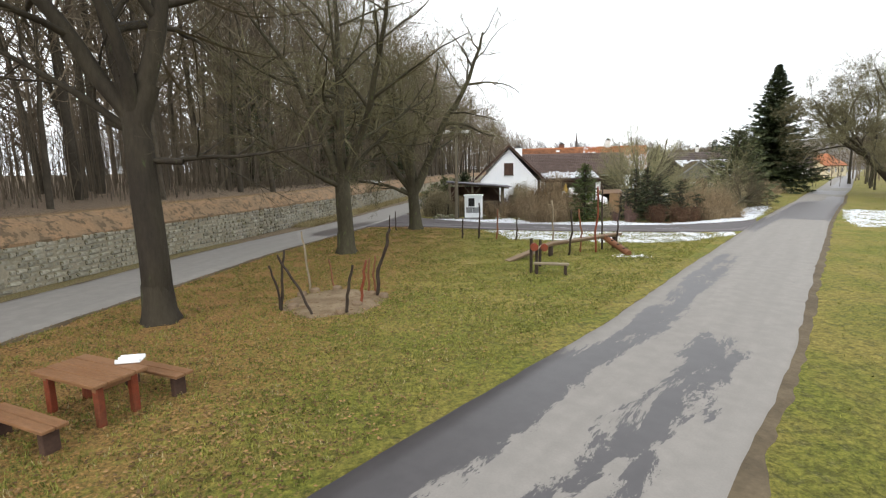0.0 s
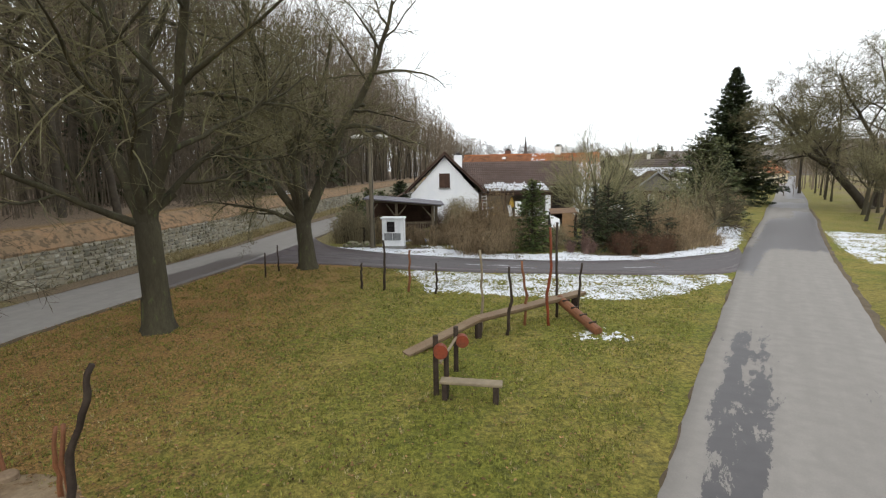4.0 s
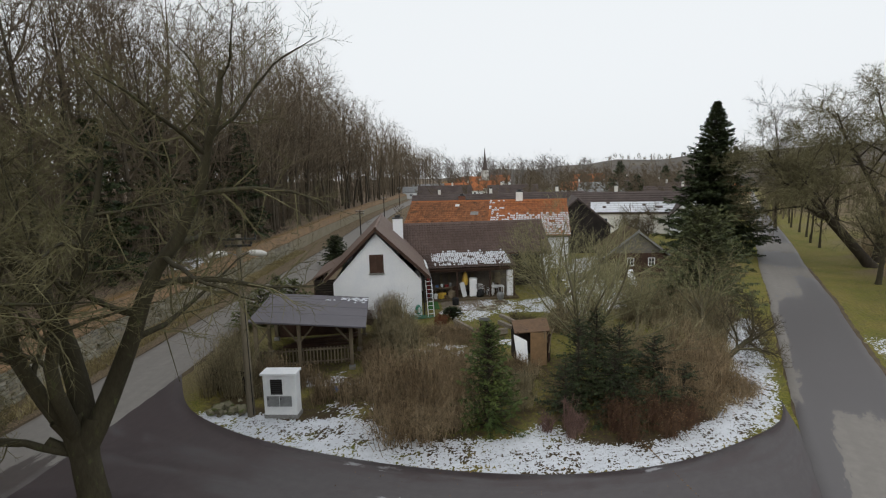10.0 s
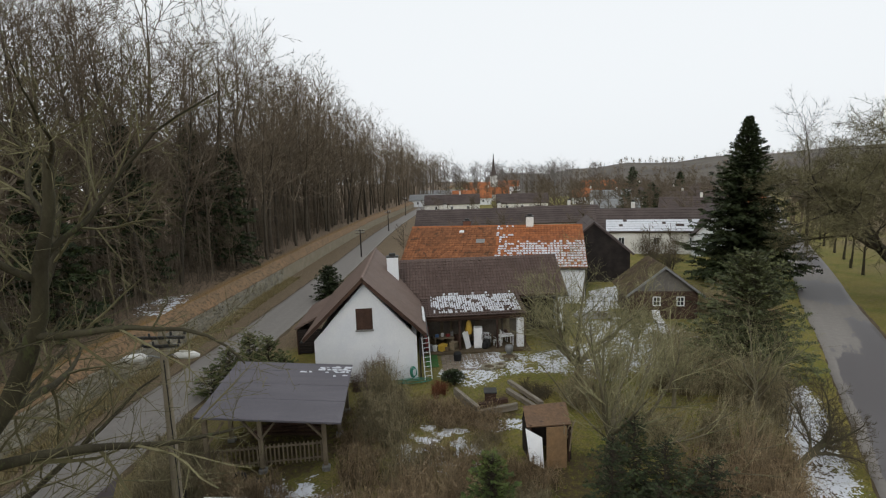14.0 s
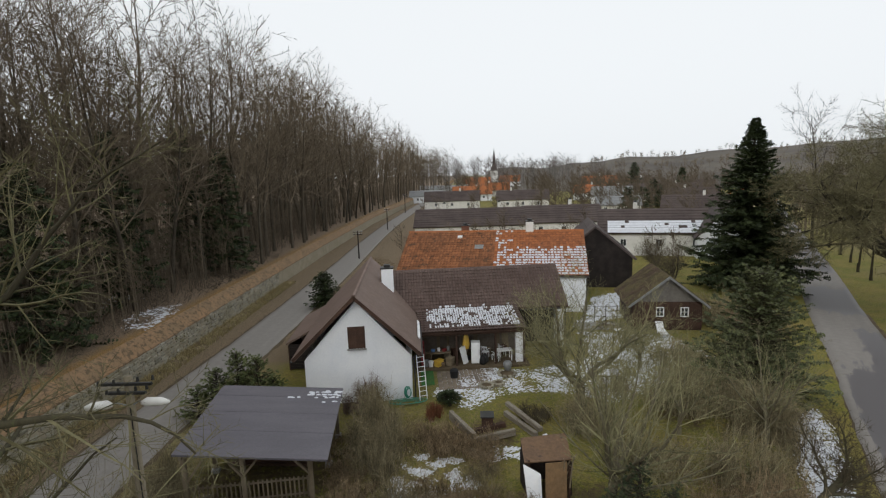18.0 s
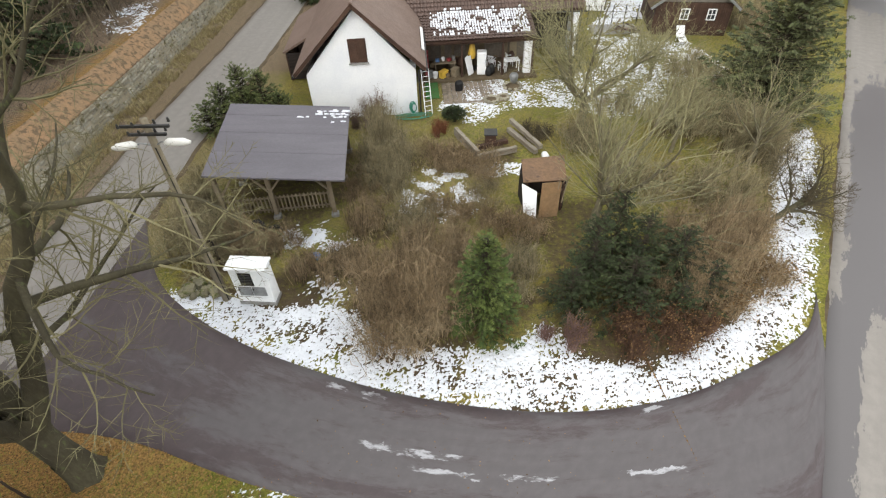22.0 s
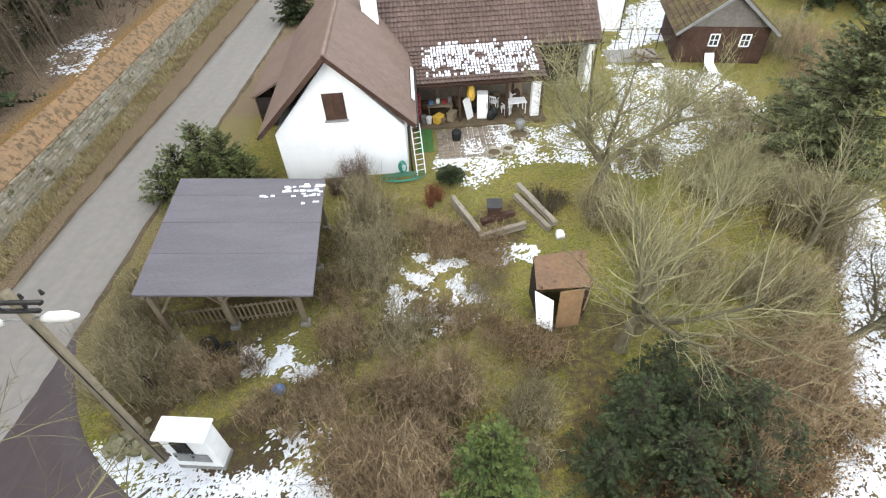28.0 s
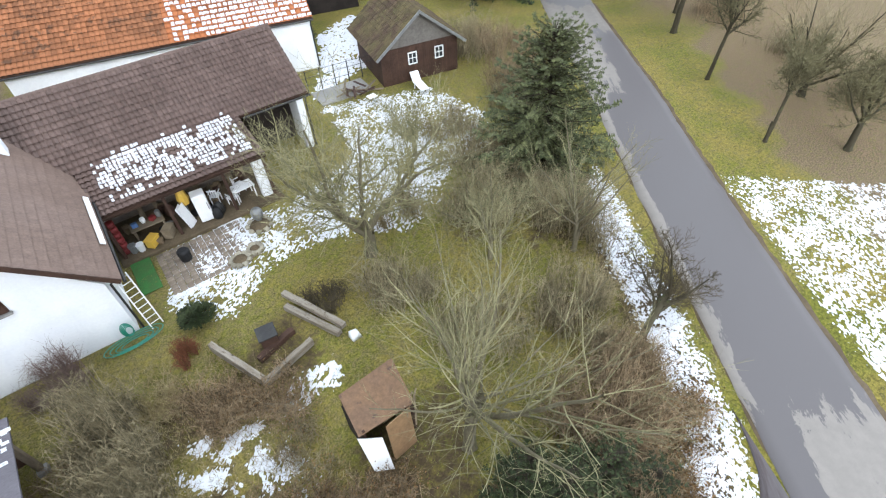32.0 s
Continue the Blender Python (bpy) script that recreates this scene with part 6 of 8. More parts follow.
twig_bush("bare grey currant bushes below the fruit tree", 18.4, 51.2, 2.0, 1.6, 1.7, 600, 15, TWIG_PALE, arch=0.5, kids=5)
twig_bush("bare shrubs behind the garden hut", 36.0, 66.5, 2.5, 2.5, 2.8, 500, 16, TWIG_PALE, arch=0.4, kids=5)
twig_bush("dry golden shrub by the hut", 34.6, 60.2, 2.4, 1.8, 2.2, 420, 17, TWIG_RED, arch=0.5, kids=4)
twig_bush("brown hedge along the lane", 37.5, 64.0, 2.6, 3.4, 2.6, 600, 18, TWIG_RED, arch=0.4, kids=5)
twig_bush("heap of pale dry stalks beside the withered shrubs", 9.3, 52.3, 1.2, 1.0, 0.6, 420, 119, STRAW, arch=0.9, kids=3, r0=0.012)
twig_bush("tangle of brushwood heaped by the log", 15.9, 52.6, 1.0, 1.4, 0.9, 320, 19, TWIG, arch=0.9, kids=4)

for k, (x, y, rx, ry, h, n, mt, lab) in enumerate((
    (9.2, 43.2, 2.0, 1.8, 2.2, 900, TWIG_RED, "brown tangled shrub in the hedge"),
    (12.6, 42.2, 1.3, 1.6, 1.6, 420, TWIG_PALE, "thin pale shrub behind the young spruce"),
    (6.4, 46.2, 1.2, 1.0, 1.5, 320, TWIG_RED, "dry brown shrub beside the open shed"),
    (7.4, 49.2, 1.3, 1.8, 1.6, 380, TWIG_PALE, "greenish tangle of stems beside the shed"),
    (7.6, 50.6, 1.2, 1.6, 2.3, 520, TWIG_PALE, "tall pale tangle along the shed roof"),
    (19.6, 47.4, 2.2, 2.0, 1.8, 520, TWIG_PALE, "low thin shoots under the plum tree"),
    (22.8, 45.6, 1.5, 2.4, 2.4, 620, TWIG_PALE, "thin bare thicket by the lane"),
    (24.6, 52.6, 2.2, 2.2, 2.6, 700, TWIG_PALE, "grey-brown thicket at the garden edge"),
    (21.4, 55.0, 1.4, 1.2, 1.4, 320, TWIG_PALE, "thin bare berry bushes on the lawn"),
    (1.2, 45.4, 1.6, 1.0, 1.6, 420, TWIG_RED, "brown brush behind the lamp pole"),
    (18.6, 40.0, 1.6, 1.0, 1.7, 480, TWIG_RED, "dry reddish brush beside the yew"),
    (28.0, 59.0, 2.2, 1.4, 1.6, 420, TWIG_PALE, "thin bushes before the garden hut"),
    (32.6, 57.4, 2.0, 2.6, 2.6, 520, TWIG_PALE, "bare hedge beside the pine"),
)):
    twig_bush(lab, x, y, rx, ry, h, n, 30 + k, mt, arch=0.55, kids=4, r0=0.012)
for k, (x, y, rx, ry, h, n, mt, lab) in enumerate((
    (-0.9, 45.2, 1.3, 1.1, 2.0, 420, TWIG_PALE, "olive bare shrub behind the lamp pole"),
    (0.7, 45.7, 1.2, 0.8, 1.6, 380, TWIG_PALE, "bare shrub before the open shed"),
    (-1.3, 48.2, 0.9, 1.8, 2.2, 420, TWIG_PALE, "thin bare shrubs along the open shed"),
    (5.0, 76.0, 1.6, 3.2, 2.4, 420, TWIG_RED, "brown hedge between the road and the farmhouse"),
    (6.2, 84.5, 1.8, 3.6, 2.6, 420, TWIG_PALE, "bare hedge beside the farmhouse gable"),
    (7.6, 95.0, 2.2, 4.5, 2.8, 420, TWIG_RED, "bare hedge behind the farmhouse"),
    (47.8, 44.6, 2.2, 2.0, 2.4, 420, TWIG_PALE, "loose bare thicket on the meadow beyond the lane"),
    (51.0, 49.5, 2.6, 2.2, 3.0, 420, TWIG_PALE, "tall loose bare thicket on the meadow"),
    (53.5, 57.0, 2.4, 2.4, 2.2, 420, TWIG_RED, "dry brown brush between the meadow trees"),
    (60.5, 68.0, 3.0, 2.6, 2.8, 420, TWIG_RED, "dry brush at the willow's foot"),
)):
    twig_bush(lab, x, y, rx, ry, h, n, 360 + k, mt, arch=0.5, kids=4, r0=0.011)
br = random.Random(77)
for k in range(16):
    x, y = br.uniform(5.6, 13.2), br.uniform(42.2, 53.5)
    if k > 11:
        x, y = br.uniform(-0.5, 6.0), br.uniform(43.8, 45.6)
    twig_bush(br.choice(("withered weeds and dead stems in the garden", "low tangle of dry brown stems", "dry bramble with a few withered leaves")), x, y, br.uniform(0.8, 1.5), br.uniform(0.8, 1.5), br.uniform(0.6, 1.3), 260, 300 + k, br.choice((TWIG_RED, TWIG_PALE, TWIG_RED)), arch=0.8, kids=5, r0=0.010, leaf=0.25)
FRUIT = [
    dict(segs=4, wander=0.10, lift=0.0, sides=9, n=(5, 6), angle=(25, 62), len=(1.5, 2.3), taper=0.8, thin=(0.5, 0.72), **{"from": 0.6}),
    dict(segs=9, wander=0.2, lift=0.04, sides=7, n=(11, 14), angle=(30, 75), len=(0.28, 0.55), taper=0.22, thin=(0.3, 0.55), **{"from": 0.1}),
    dict(segs=5, wander=0.18, lift=0.10, sides=4, n=(8, 10), angle=(30, 65), len=(0.4, 0.75), taper=0.35, **{"from": 0.08}),
    dict(segs=3, wander=0.16, lift=0.1, sides=3, n=(5, 7), angle=(25, 60), len=(0.4, 0.7), taper=0.4, **{"from": 0.1}),
    dict(flat=1, lift=0.2, least=0.0065),
]
PLUM = [
    dict(FRUIT[0], n=(7, 8), angle=(18, 66)),
    dict(segs=9, wander=0.12, lift=0.05, sides=6, n=(8, 10), angle=(22, 55), len=(0.3, 0.6), taper=0.22, thin=(0.35, 0.55), **{"from": 0.15}),
    dict(segs=5, wander=0.12, lift=0.07, sides=4, n=(6, 7), angle=(22, 55), len=(0.4, 0.75), taper=0.35, **{"from": 0.12}),
    dict(segs=3, wander=0.12, lift=0.08, sides=3, n=(3, 4), angle=(22, 50), len=(0.4, 0.7), taper=0.4, **{"from": 0.15}),
    dict(flat=1, lift=0.2, least=0.0048),
]
APPLE = [FRUIT[0], dict(FRUIT[1], n=(13, 15)), dict(FRUIT[2], n=(9, 11)), dict(FRUIT[3], n=(6, 7)), FRUIT[4]]
SHOOTS = [
    dict(segs=3, wander=0.08, lift=0.0, sides=9, n=(8, 9), angle=(15, 62), len=(2, 3), taper=0.8, thin=(0.35, 0.6), **{"from": 0.45}),
    dict(segs=9, wander=0.09, lift=0.03, sides=6, n=(10, 13), angle=(20, 50), len=(0.25, 0.5), taper=0.25, thin=(0.35, 0.55), **{"from": 0.12}),
    dict(segs=5, wander=0.10, lift=0.06, sides=3, n=(7, 9), angle=(20, 50), len=(0.35, 0.7), taper=0.3, **{"from": 0.1}),
    dict(flat=1, lift=0.15, least=0.0048),
]
bare_tree("old spreading apple tree on the garden lawn", 18.9, 53.8, 1.5, 0.24, APPLE, 3, BARK_FRUIT, TWIG_GREY, (0.15, 0.1, 1), (6.0, 8.4), name="fruit_tree")
bare_tree("bare plum tree with long pale shoots by the hutch", 16.3, 44.4, 2.1, 0.19, PLUM, 19, BARK_FRUIT, TWIG_GREY, (0.16, 0.12, 1), (5.0, 7.2), name="fruit_tree")
bare_tree("young bare plum shoots beside the old plum", 17.2, 45.0, 0.9, 0.12, [dict(SHOOTS[0], n=(9, 10), angle=(20, 75))] + [dict(SHOOTS[1], n=(8, 9)), dict(SHOOTS[2], n=(5, 6)), SHOOTS[3]], 9, BARK_FRUIT, TWIG_GREY, (0.25, 0.1, 1), (6.0, 8.0), name="fruit_tree")
bare_tree("small bare apple tree near the hut", 25.0, 58.4, 1.1, 0.11, FRUIT, 13, BARK_FRUIT, TWIG_GREY, (0.0, 0.1, 1), (2.2, 3.2), name="fruit_tree")
bare_tree("leaning mossy tree overhanging the lane", 22.6, 42.9, 3.0, 0.15, FRUIT, 21, BARK_MOSS, TWIG, (1.0, 0.2, 0.5), (2.2, 3.2), name="leaning_tree")
bare_tree("slender bare ash by the garden edge", 25.6, 47.9, 2.2, 0.10, SHOOTS, 25, BARK_FRUIT, TWIG_GREY, (0.1, 0.0, 1), (4.0, 5.5), name="fruit_tree")
bare_tree("bare garden tree between the shrubs", 22.6, 50.0, 1.5, 0.10, FRUIT, 27, BARK_FRUIT, TWIG_GREY, (0.1, 0.1, 1), (3.0, 4.2), name="fruit_tree")
bare_tree("small bare tree in the yard", 40.5, 84.0, 1.8, 0.14, FRUIT, 31, BARK, TWIG, (0.0, 0.1, 1), (3.5, 5), name="fruit_tree")
bare_tree("bare tree behind the garden hut", 36.8, 74.5, 2.0, 0.14, FRUIT, 32, BARK, TWIG, (0.0, 0.1, 1), (4, 6), name="fruit_tree")

bare_tree("large leaning bare willow beside the lane", 55.2, 64.2, 6.5, 0.50, LEADER_FAR, 6, BARK, TWIG_MOSS, (-0.6, 0.3, 0.85), name="willow",
          stems=[((-0.95, 0.3, 0.42), 9.5, 0.34, 0.98), ((-0.6, 0.2, 0.9), 9.5, 0.26, 1.0), ((-0.6, -0.3, 0.25), 7, 0.18, 0.9), ((0.1, 0.1, 1), 9, 0.2, 0.8)])
bare_tree("tall bare poplar behind the willow", 58.5, 66.5, 5.0, 0.5, LEADER_FAR, 7, BARK, TWIG_MOSS, (0.05, 0.0, 1), name="poplar",
          stems=[((-0.3, 0.1, 1), 13, 0.3, 0.95), ((0.3, 0.1, 1), 13, 0.3, 1.0), ((0.8, 0, 0.6), 8, 0.2, 0.9)])
ENDS = dict(flat=1, lift=0.15, least=0.014)
bare_tree("bare roadside tree with dark trunk", 48.6, 57.6, 3.2, 0.20, CHESTNUT[:-1] + [ENDS], 33, BARK_MOSS, TWIG_MOSS, (0.1, 0, 1), (4.5, 6), group="trees along the lane", name="roadside_tree")
bare_tree("slender bare roadside tree", 43.7, 52.1, 3.4, 0.12, CHESTNUT[:-1] + [ENDS], 35, BARK_MOSS, TWIG_MOSS, (0.12, -0.05, 1), (3, 4.5), group="trees along the lane", name="roadside_tree")
bare_tree("slim bare roadside tree beside the lane", 39.4, 46.3, 3.6, 0.09, FRUIT[:-1] + [ENDS], 37, BARK_MOSS, TWIG_MOSS, (0.2, 0.1, 1), (2.5, 3.5), group="trees along the lane", name="roadside_tree")
bare_tree("forked bare tree on the far verge", 41.6, 43.1, 2.2, 0.16, FRUIT[:-1] + [ENDS], 39, BARK_MOSS, TWIG_MOSS, (0.25, 0.1, 1), (3.5, 4.8), group="trees along the lane", name="roadside_tree")
bare_tree("bushy many-stemmed bare tree on the far verge", 45.6, 47.2, 1.2, 0.2, SHOOTS[:-1] + [ENDS], 43, BARK_MOSS, TWIG_PALE, (0.0, 0.1, 1), (4.5, 6.5), group="trees along the lane", name="roadside_tree")
for k, (x, y, h) in enumerate(((52.0, 59.6, 9), (61.5, 76.6, 8), (64, 80.6, 9), (68.5, 86, 9), (72, 91, 10), (76, 97, 10), (81, 103, 11))):
    bare_tree("young bare avenue tree along the lane", x, y, h, 0.14, WOOD_SPEC, 60 + k, BARK_MOSS, TWIG, (0, 0, 1), group="avenue trees", name="avenue_tree")
bare_tree("tall pale birch behind the spruce", 73, 97, 20, 0.25, WOOD_SPEC, 71, BARK, FAR_TWIG, (0, 0, 1), name="birch")
bare_tree("bare tree over the lane's near verge", 14.5, 7.5, 4.6, 0.3, [dict(LEADER[0], len=(0.2, 0.34), n=(9, 11))] + LEADER[1:], 77, BARK, TWIG, (-0.05, 0.2, 1), group="trees along the lane", name="roadside_tree",
          stems=[((0.1, 0.1, 1), 8, 0.2, 1.0), ((-0.62, 0.75, 0.42), 7.0, 0.10, 0.98), ((-0.8, 0.6, 0.6), 6.5, 0.10, 0.98)])

# fallen leaves, grass
lg = Geo()
lr = random.Random(9)
for _ in range(38000):
    y = lr.uniform(3, 38.5)
    x = lr.uniform(wall_x(y) + 1.5, -2.0 + (y - 8) * 0.19 + lr.gauss(0, 1.2))
    if lr.random() < 0.22:
        x = min(lr.uniform(-4, lerp_line(LANE, y) - 3), 16)
    if seg_dist((x, y), BACK) < 1.9 or (in_poly((x, y), [(-6.6, 38)] + BEND_OUT[1:6] + [(8, 40), (-6, 44)])):
        continue
    s, a = lr.uniform(0.018, 0.045), lr.uniform(0, 6.28)
    c, d = math.cos(a) * s, math.sin(a) * s
    z = 0.025 + lr.uniform(0, 0.02)
    lg.add([(x - c, y - d, z), (x + d * 0.6, y - c * 0.6, z + lr.uniform(-0.01, 0.02)), (x + c, y + d, z + lr.uniform(-0.01, 0.025)), (x - d * 0.6, y + c * 0.6, z)], [(0, 1, 2, 3)])
solo("fallen_leaves", lg, LEAF_BROWN, "brown fallen leaves strewn over the grass", "leaves", kind="stuff")


def grass(label, region, n, seed, material, h=(0.04, 0.11), wide=1.0):
    g = Geo()
    r = random.Random(seed)
    xs, yy = [p[0] for p in region], [p[1] for p in region]
    for _ in range(n):
        x, y = r.uniform(min(xs), max(xs)), r.uniform(min(yy), max(yy))
        if not in_poly((x, y), region) or noise2(x, y, 0.9, 4.0) + noise2(x, y, 3.0, 2.0) * 0.6 < -0.25 + r.uniform(-0.3, 0.3):
            continue
        z = ground_h(x, y) - 0.005
        for _ in range(4):
            a = r.uniform(0, 6.28)
            l, w = r.uniform(*h), r.uniform(0.006, 0.012) * wide
            bx, by = x + r.uniform(-0.05, 0.05), y + r.uniform(-0.05, 0.05)
            t = r.uniform(0.3, 1.1) * l
            g.add([(bx - math.sin(a) * w, by + math.cos(a) * w, z), (bx + math.sin(a) * w, by - math.cos(a) * w, z), (bx + math.cos(a) * t, by + math.sin(a) * t, z + l)], [(0, 1, 2)])
    return solo("grass", g, material, label, "grass", kind="stuff")


wall_y = [38 + 4 * k for k in range(15)]
grass("dry weeds and straw along the foot of the wall", [(wall_x(y) + 0.15, y) for y in wall_y] + [(wall_x(y) + 1.7, y) for y in wall_y[::-1]], 40000, 14, STRAW, (0.12, 0.45), 1.8)
LAWN = [(-12, 5), (-2.5, 4.6), (1, 9.6), (8.6, 19.4), (17.2, 31.4), (7, 33.2), (-0.5, 36.4), (-5.5, 37.2), (-8.2, 28), (-9.6, 18)]
grass("short winter grass on the playground lawn", LAWN, 130000, 5, GRASS_BLADE, (0.03, 0.08))
grass("dry tufts in the lawn", LAWN, 9000, 6, STRAW, (0.03, 0.08))
grass("short winter grass on the lane's far verge", [(4.5, 5), (15, 19), (30, 37), (48, 60), (60, 55), (30, 24), (12, 3)], 26000, 7, GRASS_BLADE, (0.03, 0.08))
grass("rough garden grass", GARDEN, 26000, 8, GRASS_BLADE, (0.05, 0.16))
grass("dry straw and dead stems in the garden", [(3, 44), (9, 42), (13, 43), (13, 50), (11.5, 54), (7, 55), (5.6, 46)], 7000, 12, STRAW, (0.08, 0.3))
grass("dry straw-coloured grass along the garden's edge", [(20.5, 39), (23.5, 42), (28, 49), (26, 50), (21, 43), (18.6, 40)], 5000, 10, STRAW, (0.15, 0.4))


# ---- playground ----
def stick(label, pts, r, material, group="playground sticks", name="climbing_stick", lumps=True):
    rr = random.Random(int(pts[0][0] * 97 + pts[0][1] * 31))
    out = []
    P = [Vector(p) for p in pts]
    for a, b in zip(P, P[1:]):
        for k in range(4):
            out.append(a.lerp(b, k / 4) + Vector((rr.uniform(-1, 1), rr.uniform(-1, 1), 0)) * r * 0.5)
    out.append(P[-1])
    r *= 0.8
    rad = [r * (1.08 - 0.35 * k / len(out)) * rr.uniform(0.9, 1.1) for k in range(len(out))]
    base = out[0].copy()
    g = Geo().tube([p - base for p in out], rad, 8)
    return solo(name, g, material, label, "stick", Matrix.Translation(base), group, smooth=True)


stick("dark stained crooked stake in the lawn", [(1.23, 30.85, -0.1), (1.2, 30.85, 0.6), (1.25, 30.85, 1.15)], 0.06, DARK_STICK)
stick("dark stained tall crooked stake in the lawn", [(2.17, 30.5, -0.1), (2.25, 30.4, 0.9), (2.2, 30.4, 2.14)], 0.065, DARK_STICK)
stick("red stained straight stake in the lawn", [(3.22, 30.06, -0.1), (3.26, 30.05, 0.8), (3.28, 30.0, 1.78)], 0.065, ORANGE_WOOD)
stick("dark stained short stake in the lawn", [(4.3, 29.6, -0.1), (4.34, 29.55, 0.6), (4.32, 29.5, 1.3)], 0.055, DARK_STICK)
stick("dark stained stake by the junction tree", [(-3.64, 33.85, -0.1), (-3.6, 33.85, 1.2)], 0.05, DARK_STICK)
stick("dark stained forked stake by the junction tree", [(-3.4, 35.4, -0.1), (-3.4, 35.35, 1.33)], 0.05, DARK_STICK)
stick("dark crooked handhold beside the log walk", [(6.2, 24.25, -0.1), (6.28, 24.1, 1.1), (6.18, 23.9, 2.16)], 0.06, DARK_STICK)
stick("reddish brown handhold beside the log walk", [(6.95, 25.15, -0.1), (6.98, 25.1, 1.0), (6.8, 25.03, 2.12)], 0.06, ORANGE_WOOD)
stick("tall red stained handhold beside the log walk", [(7.69, 25.05, -0.1), (7.6, 24.9, 1.1), (7.66, 24.75, 2.0), (7.58, 24.65, 3.2)], 0.06, RED_WOOD)
stick("tall dark handhold beside the log walk", [(8.22, 25.93, -0.1), (8.15, 25.95, 1.6), (8.17, 25.96, 3.22)], 0.06, DARK_STICK)
stick("greenish handhold at the log walk's end", [(9.0, 26.1, -0.1), (8.95, 25.95, 0.9), (8.97, 25.75, 1.86)], 0.055, DARK_STICK)
stick("pale peeled handhold beside the log walk", [(5.45, 24.6, -0.1), (5.5, 24.5, 1.1), (5.38, 24.36, 2.6)], 0.055, PALE_STICK)
walkway = thing("balance_walk", "low balance walk of planed half logs on props", "play equipment")
for nm, a, b in (("ramp_log", (3.15, 22.85, 0.05), (5.3, 24.02, 0.66)), ("level_log", (5.28, 24.0, 0.66), (9.2, 26.35, 0.78))):
    a, b = Vector(a), Vector(b)
    d = (b - a).normalized()
    s = Vector((d.y, -d.x, 0)).normalized()
    g = Geo()
    for p in (a, a.lerp(b, 0.5), b):
        for k in range(9):
            t = math.pi * k / 8
            g.v.append(tuple(p + s * math.cos(t) * 0.19 - Vector((0, 0, 1)) * math.sin(t) * 0.17))
    g.f = [(r * 9 + k, r * 9 + k + 1, (r + 1) * 9 + k + 1, (r + 1) * 9 + k) for r in range(2) for k in range(8)] + [(r * 9 + 8, r * 9, (r + 1) * 9, (r + 1) * 9 + 8) for r in range(2)] + [tuple(range(9)), tuple(range(18, 27))[::-1]]
    part(nm, g, LOG, walkway)
for x, y, h in ((5.3, 24.05, 0.5), (8.9, 26.2, 0.6)):
    part("prop", Geo().tube([(x, y, -0.05), (x, y, h)], 0.11, 10), DARK_STICK, walkway)
stepl = part("step_log", Geo().tube([(8.93, 24.0, 0.08), (8.25, 25.85, 0.66)], 0.15, 12), ORANGE_WOOD, walkway, "notched red-brown step log")
for k in range(4):
    t = 0.14 + 0.22 * k
    p = Vector((8.93, 24.0, 0.08)).lerp(Vector((8.25, 25.85, 0.66)), t)
    part("notch", Geo().box((p.x, p.y, p.z + 0.145), (0.27, 0.05, 0.05), rz=20), DARK_STICK, stepl)
seesaw = thing("play_bench", "low plank bench between dark posts with red discs", "play equipment")
for x, y, h, dx in ((3.86, 20.3, 1.38, 0.1), (4.42, 21.6, 1.15, 0.14)):
    po = part("post", Geo().tube([(x, y, -0.1), (x, y, h)], 0.062, 10), DARK_STICK, seesaw)
    part("disc", Geo().disc((x + dx, y - 0.12, h - 0.32), 0.155, 0.2, 18, "y"), RED_WOOD, po, "red painted wooden disc")
part("post", Geo().tube([(4.1, 20.42, -0.1), (4.1, 20.42, 0.95)], 0.06, 8), DARK_STICK, seesaw)
part("crossbar", Geo().tube([(3.95, 20.3, 0.75), (4.45, 21.6, 0.9)], 0.035, 8), PALE_STICK, seesaw)
part("seat", Geo().box((4.6, 19.95, 0.42), (1.35, 0.28, 0.07), rz=-14, bevel=0.015), PALE_STICK, seesaw, "pale worn plank seat")
for x, y in ((5.12, 19.82), (4.05, 20.1)):
    part("leg", Geo().box((x, y, 0.19), (0.12, 0.24, 0.4), rz=-14, bevel=0.015), DARK_STICK, seesaw)

# sandpit with stakes and stumps
sg = Geo()
sg.v.append((-3.0, 16.1, 0.07))
for k in range(36):
    a = 2 * math.pi * k / 36
    rr_ = 1.35 + 0.4 * noise2(math.cos(a) * 2, math.sin(a) * 2, 1.0) + 0.25 * noise2(math.cos(a) * 6, math.sin(a) * 6, 1.0, 3.0)
    sg.v.append((-3.0 + math.cos(a) * rr_ * 0.9, 16.1 + math.sin(a) * rr_ * 1.05, 0.055))
for k in range(36):
    a = 2 * math.pi * k / 36
    sg.v.append((-3.0 + math.cos(a) * 1.95, 16.1 + math.sin(a) * 2.1, -0.05))
sg.f = [(0, 1 + k, 1 + (k + 1) % 36) for k in range(36)] + [(1 + k, 37 + k, 37 + (k + 1) % 36, 1 + (k + 1) % 36) for k in range(36)]
solo("sandpit", sg, SAND, "round trodden sand patch in the lawn", "sandpit", kind="structure", smooth=True)
